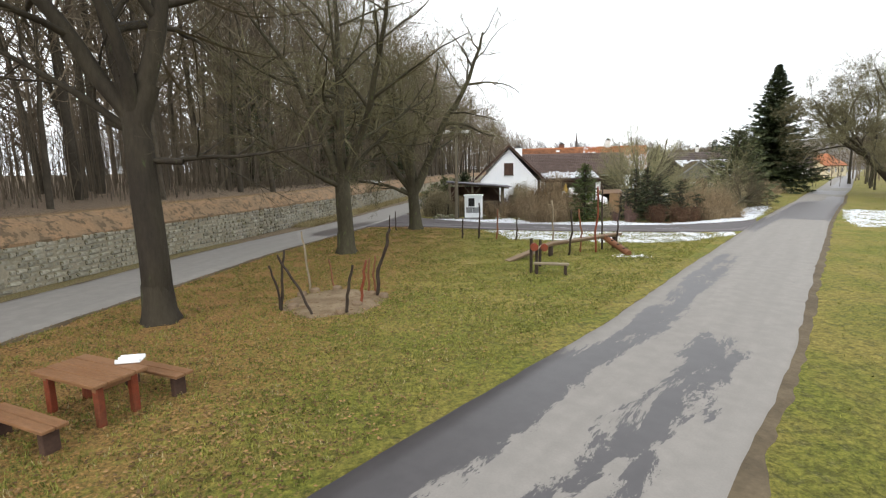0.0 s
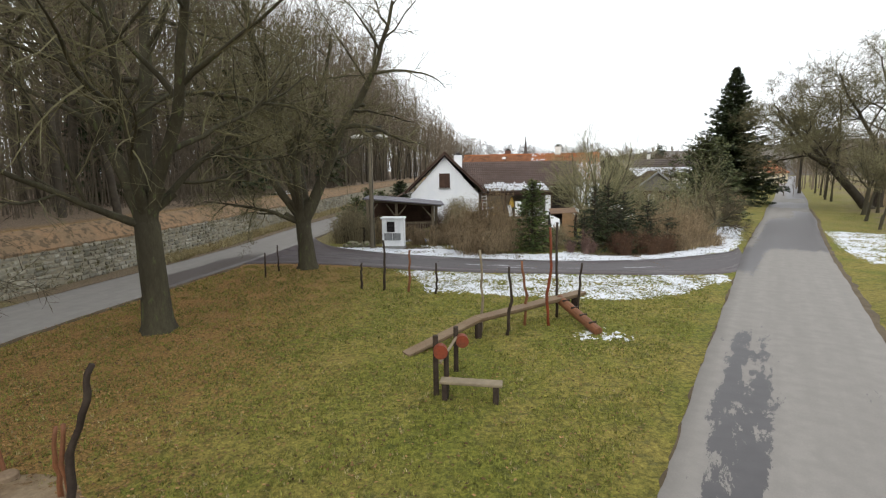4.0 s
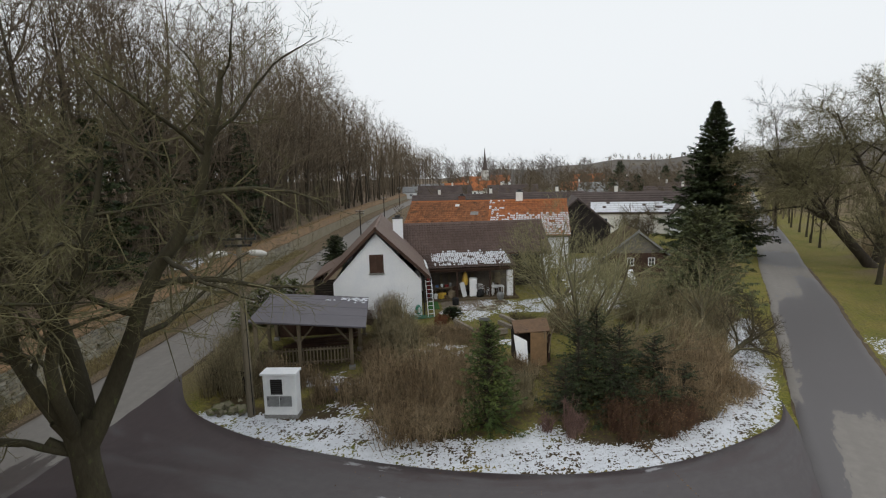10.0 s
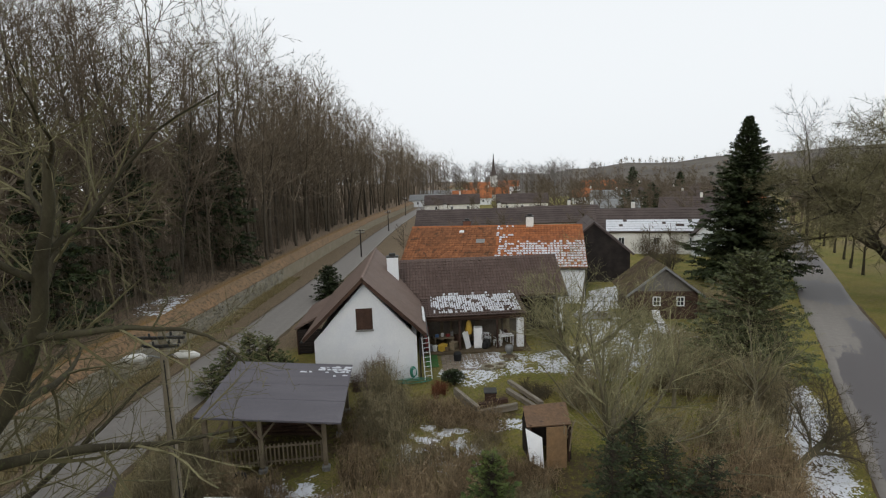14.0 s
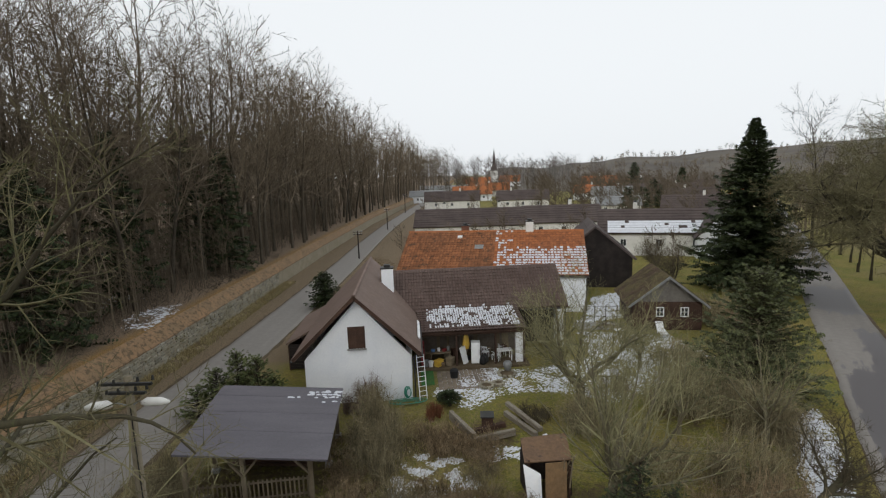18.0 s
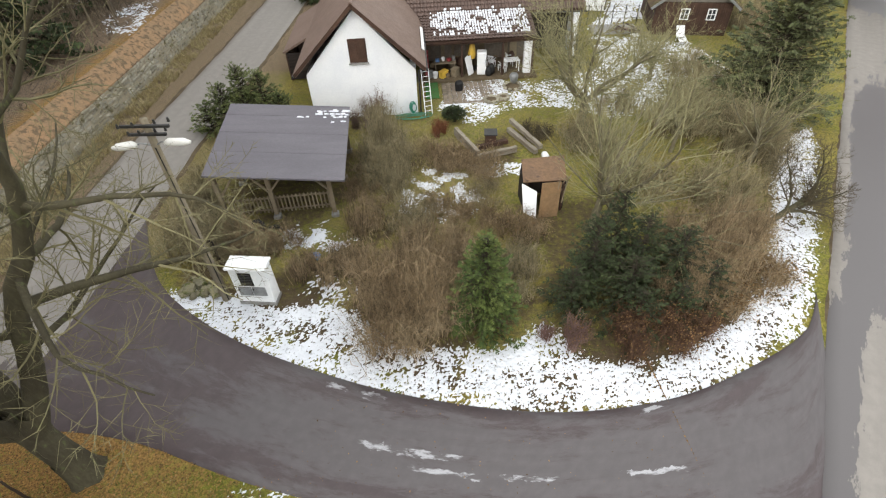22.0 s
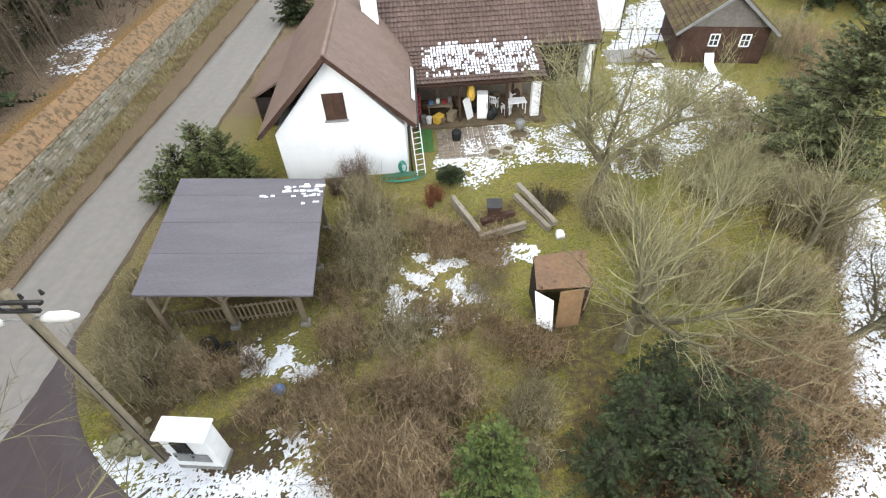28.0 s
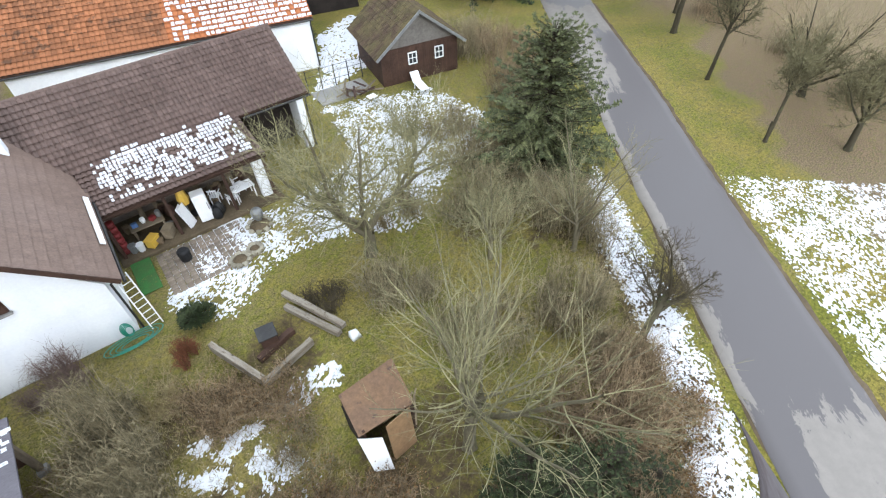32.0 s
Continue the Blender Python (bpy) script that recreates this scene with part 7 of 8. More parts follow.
ring = [
    ((-4.39, 15.12), (-4.5, 15.2, 0.75), (-4.75, 15.3, 1.36), DARK_STICK, 0.05),
    ((-4.44, 15.25), (-4.35, 15.25, 0.9), (-4.25, 15.3, 1.82), DARK_STICK, 0.055),
    ((-3.21, 14.49), (-3.7, 14.7, 0.8), (-4.35, 15.0, 1.72), DARK_STICK, 0.05),
    ((-4.23, 17.56), (-4.3, 17.6, 1.2), (-4.45, 17.7, 2.1), PALE_STICK, 0.05),
    ((-3.46, 17.86), (-3.5, 17.85, 0.6), (-3.6, 17.9, 1.07), ORANGE_WOOD, 0.045),
    ((-2.29, 14.75), (-2.24, 14.8, 0.75), (-2.1, 14.85, 1.42), DARK_STICK, 0.06),
    ((-2.05, 15.68), (-2.0, 15.7, 0.7), (-1.85, 15.7, 1.42), RED_WOOD, 0.06),
    ((-2.1, 17.14), (-2.05, 17.1, 0.6), (-2.0, 17.1, 1.22), ORANGE_WOOD, 0.05),
    ((-1.82, 16.97), (-1.85, 16.95, 0.7), (-1.78, 16.95, 1.33), ORANGE_WOOD, 0.05),
    ((-1.7, 16.8), (-1.68, 16.85, 0.9), (-1.4, 16.9, 1.7), DARK_STICK, 0.075),
]
for (bx, by), m1, top, mt, r in ring:
    pts = [(bx, by, -0.1), m1, top]
    if top[2] == 1.7:
        pts.append((-1.25, 16.93, 2.24))
    lab = {id(DARK_STICK): "dark stained crooked stake round the sandpit", id(PALE_STICK): "pale peeled stake round the sandpit", id(ORANGE_WOOD): "orange-brown stake round the sandpit", id(RED_WOOD): "red stained stake round the sandpit"}[id(mt)]
    stick(lab, pts, r, mt, "stakes round the sandpit", "sandpit_stake")
for x, y in ((-2.5, 14.8), (-2.15, 15.5), (-1.95, 16.85), (-1.5, 16.6), (-3.3, 17.7), (-4.0, 17.4), (-4.1, 15.35), (-4.3, 16.9)):
    solo("stump_seat", Geo().tube([(0, 0, -0.05), (0, 0, 0.12), (0, 0, 0.15)], [0.17, 0.16, 0.13], 12), LOG, "low sawn log stump beside the sandpit", "stump", pose(x, y, 0.0), "stumps round the sandpit")

# picnic table and benches
ptab = thing("picnic_table", "brown painted plank picnic table with red legs", "table", pose(-5.5, 8.68, 0, 0, 0, -22))
for k in range(4):
    part("tabletop_plank", Geo().box((0, -0.36 + 0.24 * k, 0.755), (1.75, 0.232, 0.07), bevel=0.012), BENCH_BROWN, ptab)
for x in (-0.68, 0.68):
    for y in (-0.3, 0.3):
        part("leg", Geo().box((x, y, 0.35), (0.13, 0.13, 0.74), bevel=0.02), RED_WOOD, ptab, "red painted leg")
    part("rail", Geo().box((x, 0, 0.66), (0.1, 0.75, 0.11), bevel=0.012), BENCH_BROWN, ptab)
for nm, bx, by in (("picnic_bench", -5.83, 7.6), ("picnic_bench", -4.95, 9.6)):
    bn = thing(nm, "brown painted plank bench beside the picnic table", "bench", pose(bx, by, 0, 0, 0, -22), "picnic benches")
    for k in range(2):
        part("seat_plank", Geo().box((0, -0.1 + 0.2 * k, 0.425), (1.75, 0.19, 0.06), bevel=0.012), BENCH_BROWN, bn)
    for x in (-0.66, 0.66):
        part("leg", Geo().box((x, 0, 0.19), (0.12, 0.26, 0.42), bevel=0.02), TIMBER_DARK, bn, "dark leg")
tray = thing("white_tray", "white foam tray lying on the picnic table", "tray", pose(-4.98, 9.02, 0.80, 0, 0, 12))
part("base", Geo().box((0, 0, 0.015), (0.42, 0.28, 0.03), bevel=0.008), PLASTIC_WHITE, tray)
for y in (-0.12, 0.02, 0.13):
    part("rim", Geo().box((0, y, 0.05), (0.42, 0.03, 0.05), bevel=0.008), PLASTIC_WHITE, tray)

# ---- kiosk, lamp pole, stones ----
kiosk = thing("meter_kiosk", "white concrete meter kiosk with grey hatches", "kiosk", pose(2.15, 42.1, 0, 0, 0, -11))
part("body", Geo().box((0, 0.30, 0.96), (1.42, 0.58, 1.92), bevel=0.02), WHITE_PAINT, kiosk)
part("roof", Geo().box((0, 0.28, 1.98), (1.56, 0.74, 0.11), bevel=0.02), PLASTIC_WHITE, kiosk, "pale roof slab")
dr = part("door", Geo().box((-0.12, -0.015, 1.42), (0.5, 0.04, 0.66), bevel=0.008), TIMBER_BLACK, kiosk, "dark louvred door")
for k in range(7):
    part("slat", Geo().box((-0.12, -0.045, 1.16 + 0.088 * k), (0.44, 0.02, 0.05), rx=25), DARK_METAL, dr)
for x in (-0.3, 0.25):
    ht = part("hatch", Geo().box((x, -0.015, 0.78), (0.52, 0.035, 0.46), bevel=0.008), METAL_GREY, kiosk, "grey metal hatch")
    part("hinge", Geo().box((x - 0.2, -0.045, 0.9), (0.05, 0.03, 0.06)), DARK_METAL, ht)
part("plinth", Geo().box((0, 0.30, 0.06), (1.48, 0.64, 0.22), bevel=0.02), CONCRETE, kiosk)

pole = thing("lamp_pole", "wooden lamp pole with two white street lamps", "street lamp", pose(0.82, 42.6, 0))
part("mast", Geo().tube([(0, 0, -0.2), (0, 0, 3), (0.05, 0.03, 7.9)], [0.17, 0.15, 0.11], 12), POLE_WOOD, pole, smooth=True)
for z, w in ((7.72, 1.5), (7.45, 1.1)):
    arm = part("crossarm", Geo().box((0.05, -0.1, z), (w, 0.09, 0.09), rz=-8, bevel=0.01), DARK_METAL, pole)
    for k in (-0.46, -0.2, 0.2, 0.46):
        part("insulator", Geo().tube([(0.05 + k * w, -0.1 - k * w * -0.14, z + 0.04), (0.05 + k * w, -0.1 - k * w * -0.14, z + 0.17)], [0.045, 0.03], 8), DARK_METAL, arm)
for s in (-1, 1):
    ar = part("lamp_arm", Geo().tube([(0.05, 0, 7.0), (s * 0.3, -0.05, 7.15), (s * 0.55, -0.1, 7.12)], 0.025, 6), METAL_GREY, pole)
    part("lamp_head", Geo().tube([(s * 0.40, -0.1, 7.12), (s * 0.55, -0.1, 7.14), (s * 0.95, -0.1, 7.11), (s * 1.16, -0.1, 7.08)], [0.06, 0.13, 0.125, 0.05], 12), PLASTER_OLD, ar, "white lamp head", smooth=True)
part("cable", Geo().tube([(0.09, -0.13, 7.0), (0.12, -0.14, 3.5), (0.12, -0.14, 0.1)], 0.018, 5), BLACK, pole, "black cable")
for k, (x, y, h) in enumerate(((4.1, 110, 4.6), (9.2, 152, 5.2), (15.9, 204, 6.5))):
    pl = thing("wire_pole", "dark pole with crossarms along the back road", "utility pole", pose(x, y, 0), group="wire poles")
    part("mast", Geo().tube([(0, 0, -0.2), (0, 0, h)], [0.12, 0.08], 8), TIMBER_BLACK, pl)
    for j in range(2):
        ca = part("crossarm", Geo().box((0, 0, h - 0.2 - 0.4 * j), (1.5, 0.09, 0.09)), TIMBER_BLACK, pl)
        for q in (-0.6, -0.2, 0.2, 0.6):
            part("insulator", Geo().tube([(q, 0, h - 0.16 - 0.4 * j), (q, 0, h - 0.02 - 0.4 * j)], 0.05, 6), PLASTIC_WHITE, ca)
hr = random.Random(14)
for k in range(16):
    s = hr.uniform(0.22, 0.5)
    g = rough_stone(s, s * 0.6, s * 0.8, 300 + k)
    solo("rock", g, MOSS_STONE, "mossy grey field stone heaped beside the lamp pole", "rock", pose(-0.3 + hr.uniform(-0.8, 0.8), 43.3 + hr.uniform(-0.6, 0.7), s * 0.25 + (0.12 if k > 10 else 0), hr.uniform(-12, 12), hr.uniform(-12, 12), hr.uniform(0, 360)), "stone heap")

# ---- garden things ----
hutch = thing("scrap_hutch", "makeshift hutch of rusty panels and a white board", "hutch", pose(14.5, 45.8, 0, 0, 0, -1))
part("roof_panel", Geo().slab([(-0.95, 0.35, 1.72), (0.95, 0.15, 1.80), (1.25, 1.75, 2.05), (-0.75, 1.75, 2.0)], 0.05), RUST, hutch, "brown rusty roof sheet")
part("door_panel", Geo().box((0.25, -0.02, 0.88), (0.92, 0.05, 1.74), rx=-9, ry=4, rz=6, bevel=0.008), TAN_BOARD, hutch, "brown board door leaning")
part("white_board", Geo().slab([(-1.0, -0.3, 0.55), (-0.45, -0.5, 0.25), (-0.36, 0.05, 1.35), (-1.0, 0.35, 1.66)], 0.04), PLASTIC_WHITE, hutch, "white board leaning")
for x, y in ((-0.75, 0.4), (0.9, 0.3), (-0.7, 1.7), (1.1, 1.7)):
    part("post", Geo().box((x, y, 0.88), (0.09, 0.09, 1.76), bevel=0.008), TIMBER_DARK, hutch)
part("back_panel", Geo().box((0.15, 1.65, 0.9), (1.8, 0.05, 1.7)), TIMBER_BLACK, hutch)
part("side_panel", Geo().box((-0.78, 1.05, 0.8), (0.05, 1.2, 1.5)), TIMBER_BLACK, hutch)
part("side_panel", Geo().box((1.0, 1.0, 0.8), (0.05, 1.3, 1.5)), TIMBER_BLACK, hutch)
for k in range(6):
    a = hr.uniform(0, 180)
    part("stored_stick", Geo().tube([(hr.uniform(0.2, 0.9), hr.uniform(-0.1, 0.5), 0.6), (hr.uniform(0.4, 1.3), hr.uniform(0, 0.9), 1.8)], 0.03, 5), PALE_STICK, hutch)


def beam_thing(label, a, b, w, h, material, name="log_beam", group="garden beams"):
    a, b = Vector(a), Vector(b)
    d = b - a
    rz = math.degrees(math.atan2(d.y, d.x))
    ry = -math.degrees(math.asin(d.z / d.length))
    g = Geo()
    n = 6
    for k in range(n + 1):
        x = d.length * (k / n - 0.5)
        o = 0.03 * noise2(x, a.x, 2.0)
        for y, z in ((-w / 2, -h / 2), (w / 2, -h / 2), (w / 2, h / 2), (-w / 2, h / 2)):
            g.v.append((x, y + o + 0.02 * noise2(x * 5, y * 9, 1), z + 0.02 * noise2(x * 4, z * 7, 1.0, 5.0)))
    g.f = [(4 * i + k, 4 * i + (k + 1) % 4, 4 * i + 4 + (k + 1) % 4, 4 * i + 4 + k) for i in range(n) for k in range(4)] + [(3, 2, 1, 0), (4 * n, 4 * n + 1, 4 * n + 2, 4 * n + 3)]
    return solo(name, g, material, label, "beam", Matrix.Translation((a + b) / 2) @ pose(0, 0, 0, 0, ry, rz), group)


beam_thing("old grey weathered beam on the garden grass", (14.75, 53.9, 0.52), (15.75, 50.9, 0.42), 0.24, 0.2, GREY_BEAM)
beam_thing("second grey beam lying under the other", (14.55, 53.5, 0.16), (15.5, 50.9, 0.16), 0.24, 0.24, GREY_BEAM)
beam_thing("grey squared beam edging a bed", (11.5, 53.5, 0.34), (12.35, 50.8, 0.34), 0.2, 0.5, GREY_BEAM)
beam_thing("grey squared beam edging a bed, lying across", (12.3, 50.75, 0.25), (14.5, 51.25, 0.25), 0.18, 0.34, GREY_BEAM)
bx = thing("wooden_crate", "dark square wooden crate with flat lid", "crate", pose(13.3, 52.4, 0, 0, 0, -10))
part("body", Geo().box((0, 0, 0.35), (0.6, 0.6, 0.66), bevel=0.015), TIMBER_DARK, bx)
part("lid", Geo().box((0, 0, 0.71), (0.72, 0.72, 0.07), bevel=0.012), DARK_METAL, bx, "dark flat lid")
beam_thing("short rotten log by the crate", (12.6, 51.9, 0.14), (14.2, 52.3, 0.14), 0.24, 0.24, TIMBER_DARK)
for k in range(5):
    beam_thing("thin pale pole lying by the bed", (11.3 + 0.15 * k, 50.5 - 0.1 * k, 0.12 + 0.05 * k), (12.5 + 0.12 * k, 49.2 - 0.05 * k, 0.1 + 0.04 * k), 0.05, 0.05, PALE_STICK, "pole", "poles by the bed")
solo("white_rag", Geo().add([(0, 0, 0.1), (0.35, 0.05, 0.25), (0.4, 0.4, 0.12), (0.05, 0.35, 0.3), (0.2, 0.2, 0.42), (0.0, 0.0, 0.0), (0.4, 0.0, 0.0), (0.4, 0.4, 0.0), (0, 0.4, 0)], [(0, 1, 4), (1, 2, 4), (2, 3, 4), (3, 0, 4), (5, 6, 1, 0), (6, 7, 2, 1), (7, 8, 3, 2), (8, 5, 0, 3), (8, 7, 6, 5)]), PLASTIC_WHITE, "crumpled white sheet by the beam", "sheet", pose(15.7, 50.3, 0), smooth=True)

ladder = thing("ladder", "pale aluminium ladder leaning at the cottage corner", "ladder", pose(10.25, 56.3, 0, -10, 0, 12))
for x in (-0.22, 0.22):
    part("stile", Geo().box((x, 0, 1.35), (0.05, 0.04, 2.7), bevel=0.006), WHITE_PAINT, ladder)
for k in range(9):
    part("rung", Geo().tube([(-0.22, 0, 0.25 + 0.29 * k), (0.22, 0, 0.25 + 0.29 * k)], 0.018, 6), WHITE_PAINT, ladder)
hose = thing("garden_hose", "green garden hose coiled at the cottage wall", "hose", pose(9.3, 56.3, 0))
for k in range(5):
    r, cz = 0.36 - 0.03 * k, 0.62
    part("coil", Geo().tube([(math.cos(a) * r * 0.55 + 0.02 * k, -0.06 - 0.03 * k, cz + math.sin(a) * r) for a in [2 * math.pi * q / 18 for q in range(19)]], 0.02, 6, False), PLASTIC_GREEN, hose)
for k in range(4):
    r = 0.30 + 0.12 * k
    part("coil", Geo().tube([(math.cos(a) * r * 1.7, -0.25 + math.sin(a) * r * 0.6, 0.05 + 0.03 * k) for a in [2 * math.pi * q / 20 for q in range(21)]], 0.02, 6, False), PLASTIC_GREEN, hose)
solo("green_mat", Geo().box((0, 0, 0.05), (0.85, 2.3, 0.04), bevel=0.01), TURF_GREEN, "flat green artificial turf mat on the ground", "mat", pose(10.75, 59.4, 0.0, 0, 0, -3))
# paving slabs on the yard
pave = thing("pavement", "brown concrete paving slabs partly under snow", "paving", pose(11.3, 57.4, 0, 0, 0, -3), kind="structure")
PAVER = mat("paver", (0.27, 0.22, 0.17), (0.34, 0.28, 0.22), 1.5, 12, 0.9, bump=0.3, vary=0.2)
pm = Geo().box((0, 0, 0.02), (0.285, 0.285, 0.06), bevel=0.012).mesh("paving_slab")
for i in range(13):
    for j in range(10):
        part("paving_slab", pm, PAVER, pave, at=pose(0.15 + 0.3 * i, 0.15 + 0.3 * j, 0.0, rng.uniform(-1, 1), rng.uniform(-1, 1), 0))
pot = thing("black_pot", "black plastic tub standing on the paving", "tub", pose(12.5, 59.2, 0))
part("tub", Geo().tube([(0, 0, 0.02), (0, 0, 0.5), (0, 0, 0.56)], [0.24, 0.28, 0.26], 16), BLACK, pot)
part("lid", Geo().tube([(0, 0, 0.55), (0, 0, 0.62)], [0.27, 0.2], 16), BLACK, pot)
for x, y, r in ((16.0, 59.0, 0.55), (14.3, 57.4, 0.4), (15.1, 57.6, 0.3)):
    st = thing("planter_heap", "low ring of stones with withered plants in the snow", "planter", pose(x, y, 0))
    for k in range(9):
        a = 2 * math.pi * k / 9
        part("stone", rough_stone(0.26, 0.2, 0.2, 500 + k), STONE, st, at=pose(math.cos(a) * r, math.sin(a) * r, 0.1, 0, 0, math.degrees(a)))
    part("soil", Geo().tube([(0, 0, 0.0), (0, 0, 0.14), (0, 0, 0.24)], [r * 0.95, r * 0.8, r * 0.3], 14), DIRT, st)
vase = solo("stone_urn", Geo().tube([(0, 0, 0), (0, 0, 0.15), (0, 0, 0.3), (0, 0, 0.6), (0, 0, 0.75)], [0.16, 0.12, 0.24, 0.3, 0.22], 14), METAL_GREY, "grey stone urn standing in the snow", "urn", pose(16.1, 59.2, 0.1), smooth=True)

# clutter on the terrace, in the barn's coordinates
BM = pose(9.1, 67.35, 0.17, 0, 0, -3.2)


def on_terrace(x, y, z=0.0, rz=0.0):
    return BM @ pose(x, y, z, 0, 0, rz)


tb = thing("work_table", "cluttered wooden work table on the terrace", "table", on_terrace(3.1, -5.4))
part("tabletop", Geo().box((0, 0, 0.74), (1.5, 0.7, 0.05), bevel=0.01), TIMBER, tb)
for x in (-0.65, 0.65):
    for y in (-0.28, 0.28):
        part("leg", Geo().box((x, y, 0.36), (0.07, 0.07, 0.72)), TIMBER, tb)
for k, (x, mt, nm, lab) in enumerate(((-0.5, BLUE, "box", "blue box on the work table"), (-0.1, PLASTIC_WHITE, "bucket", "white bucket on the work table"), (0.3, RED, "box", "red box on the work table"), (0.6, METAL_GREY, "can", "grey can on the work table"))):
    solo(nm, Geo().tube([(0, 0, 0), (0, 0, 0.16), (0, 0, 0.2 + 0.04 * k)], [0.1, 0.12, 0.11], 10) if k % 2 else Geo().box((0, 0, 0.1), (0.26, 0.2, 0.2), bevel=0.01), mt, lab, nm, on_terrace(3.1 + x, -5.4 + 0.1 * (k % 2), 0.765, 20 * k))
for x, y, mt, lab, h in ((2.95, -6.15, YELLOW, "yellow plastic crate by the table", 0.42), (3.75, -6.0, PALE_STICK, "beige wicker hamper by the table", 0.5), (2.1, -6.1, METAL_GREY, "grey bucket on the terrace", 0.4), (2.4, -6.2, PLASTIC_WHITE, "white bucket on the terrace", 0.36)):
    cr = thing("crate" if mt in (YELLOW, PALE_STICK) else "bucket", lab, "container", on_terrace(x, y, 0, 15 * x))
    if mt in (YELLOW, PALE_STICK):
        part("body", Geo().box((0, 0, h / 2), (0.6, 0.4, h), bevel=0.03), mt, cr)
        part("rim", Geo().box((0, 0, h), (0.64, 0.44, 0.05), bevel=0.01), mt, cr)
    else:
        part("body", Geo().tube([(0, 0, 0), (0, 0, h)], [0.14, 0.18], 12), mt, cr)
        part("rim", Geo().tube([(0, 0, h), (0, 0, h + 0.03)], 0.19, 12), mt, cr)
for k in range(6):
    solo("gas_bottle" if k < 1 else "red_pot", Geo().tube([(0, 0, 0), (0, 0, 0.04), (0, 0, 0.24), (0, 0, 0.28)], [0.15, 0.19, 0.21, 0.13], 12), RED, "dull red pots stacked at the terrace end", "pot", on_terrace(1.8, -5.9 + 0.03 * k, 0.29 * k), "stacked red pots", smooth=True)
fr = thing("fridge", "white upright cabinet standing on the terrace", "cabinet", on_terrace(5.55, -5.9, 0, -6))
part("body", Geo().box((0, 0, 0.78), (0.62, 0.6, 1.5), bevel=0.03), PLASTIC_WHITE, fr)
part("door", Geo().box((0, -0.32, 0.8), (0.6, 0.05, 1.42), bevel=0.02), PLASTIC_WHITE, fr)
part("handle", Geo().box((0.24, -0.37, 0.9), (0.03, 0.05, 0.4), bevel=0.008), METAL_GREY, fr)
for k in range(2):
    solo("door_leaf", Geo().box((0, 0, 0.6), (0.5, 0.04, 1.2), rx=-14, bevel=0.01), PLASTIC_WHITE, "white panel leaning on the terrace", "panel", on_terrace(4.65 + 0.12 * k, -5.9, 0, 60 - 10 * k))
ps = thing("yellow_parasol", "folded yellow-green parasol by the cabinet", "parasol", on_terrace(4.95, -5.4))
part("canopy", Geo().tube([(0, 0, 0.9), (0, 0, 1.2), (0, 0, 1.8), (0, 0, 2.0)], [0.2, 0.28, 0.16, 0.03], 8), YELLOW, ps)
part("mast", Geo().tube([(0, 0, 0), (0, 0, 2.1)], 0.025, 8), METAL_GREY, ps)


cr_ = random.Random(61)
CARD = mat("cardboard", (0.30, 0.22, 0.14), (0.25, 0.18, 0.11), 2, 10, 0.9, bump=0.1)
for k in range(9):
    w, d, h = cr_.uniform(0.25, 0.5), cr_.uniform(0.2, 0.4), cr_.uniform(0.2, 0.45)
    x = cr_.uniform(2.0, 8.2)
    bx = thing("storage_box", cr_.choice(("worn brown cardboard box on the terrace", "dark wooden box against the terrace wall")), "box", on_terrace(x, cr_.uniform(-4.7, -3.8), 0, cr_.uniform(-20, 20)))
    part("body", Geo().box((0, 0, h / 2), (w, d, h), bevel=0.01), cr_.choice((CARD, TIMBER_DARK, TIMBER)), bx)
    part("flap", Geo().box((0, d * 0.3, h + 0.02), (w * 0.96, d * 0.4, 0.02), rx=cr_.uniform(-8, 20)), CARD, bx)
for k in range(8):
    solo("leaning_board", Geo().box((0, 0, 0.75), (cr_.uniform(0.1, 0.35), 0.03, 1.5), rx=-10, bevel=0.005), cr_.choice((TIMBER, TIMBER_DARK, PALE_STICK)), "old board leaning on the terrace wall", "board", on_terrace(cr_.uniform(2.2, 8.3), -3.75, 0, cr_.uniform(-8, 8)), "boards on the terrace")
for k in range(8):
    r = cr_.uniform(0.09, 0.17)
    solo("flower_pot", Geo().tube([(0, 0, 0), (0, 0, r * 1.6), (0, 0, r * 1.8), (0, 0, r * 1.7)], [r * 0.7, r, r * 1.1, r * 0.8], 12), cr_.choice((TILE_ORANGE, BLACK, METAL_GREY, CARD)), "small empty flower pot at the terrace edge", "pot", on_terrace(cr_.uniform(2.0, 8.2), cr_.uniform(-6.5, -5.0)), "flower pots")
for k in range(10):
    solo("firewood", Geo().tube([(-0.25, 0, 0), (0.25, 0, 0)], cr_.uniform(0.05, 0.08), 7), TIMBER, "short split log in the terrace corner", "log", on_terrace(6.3 + 0.1 * (k % 2), -4.4 + 0.16 * (k % 5), 0.07 + 0.14 * (k // 5), 85), "firewood logs")


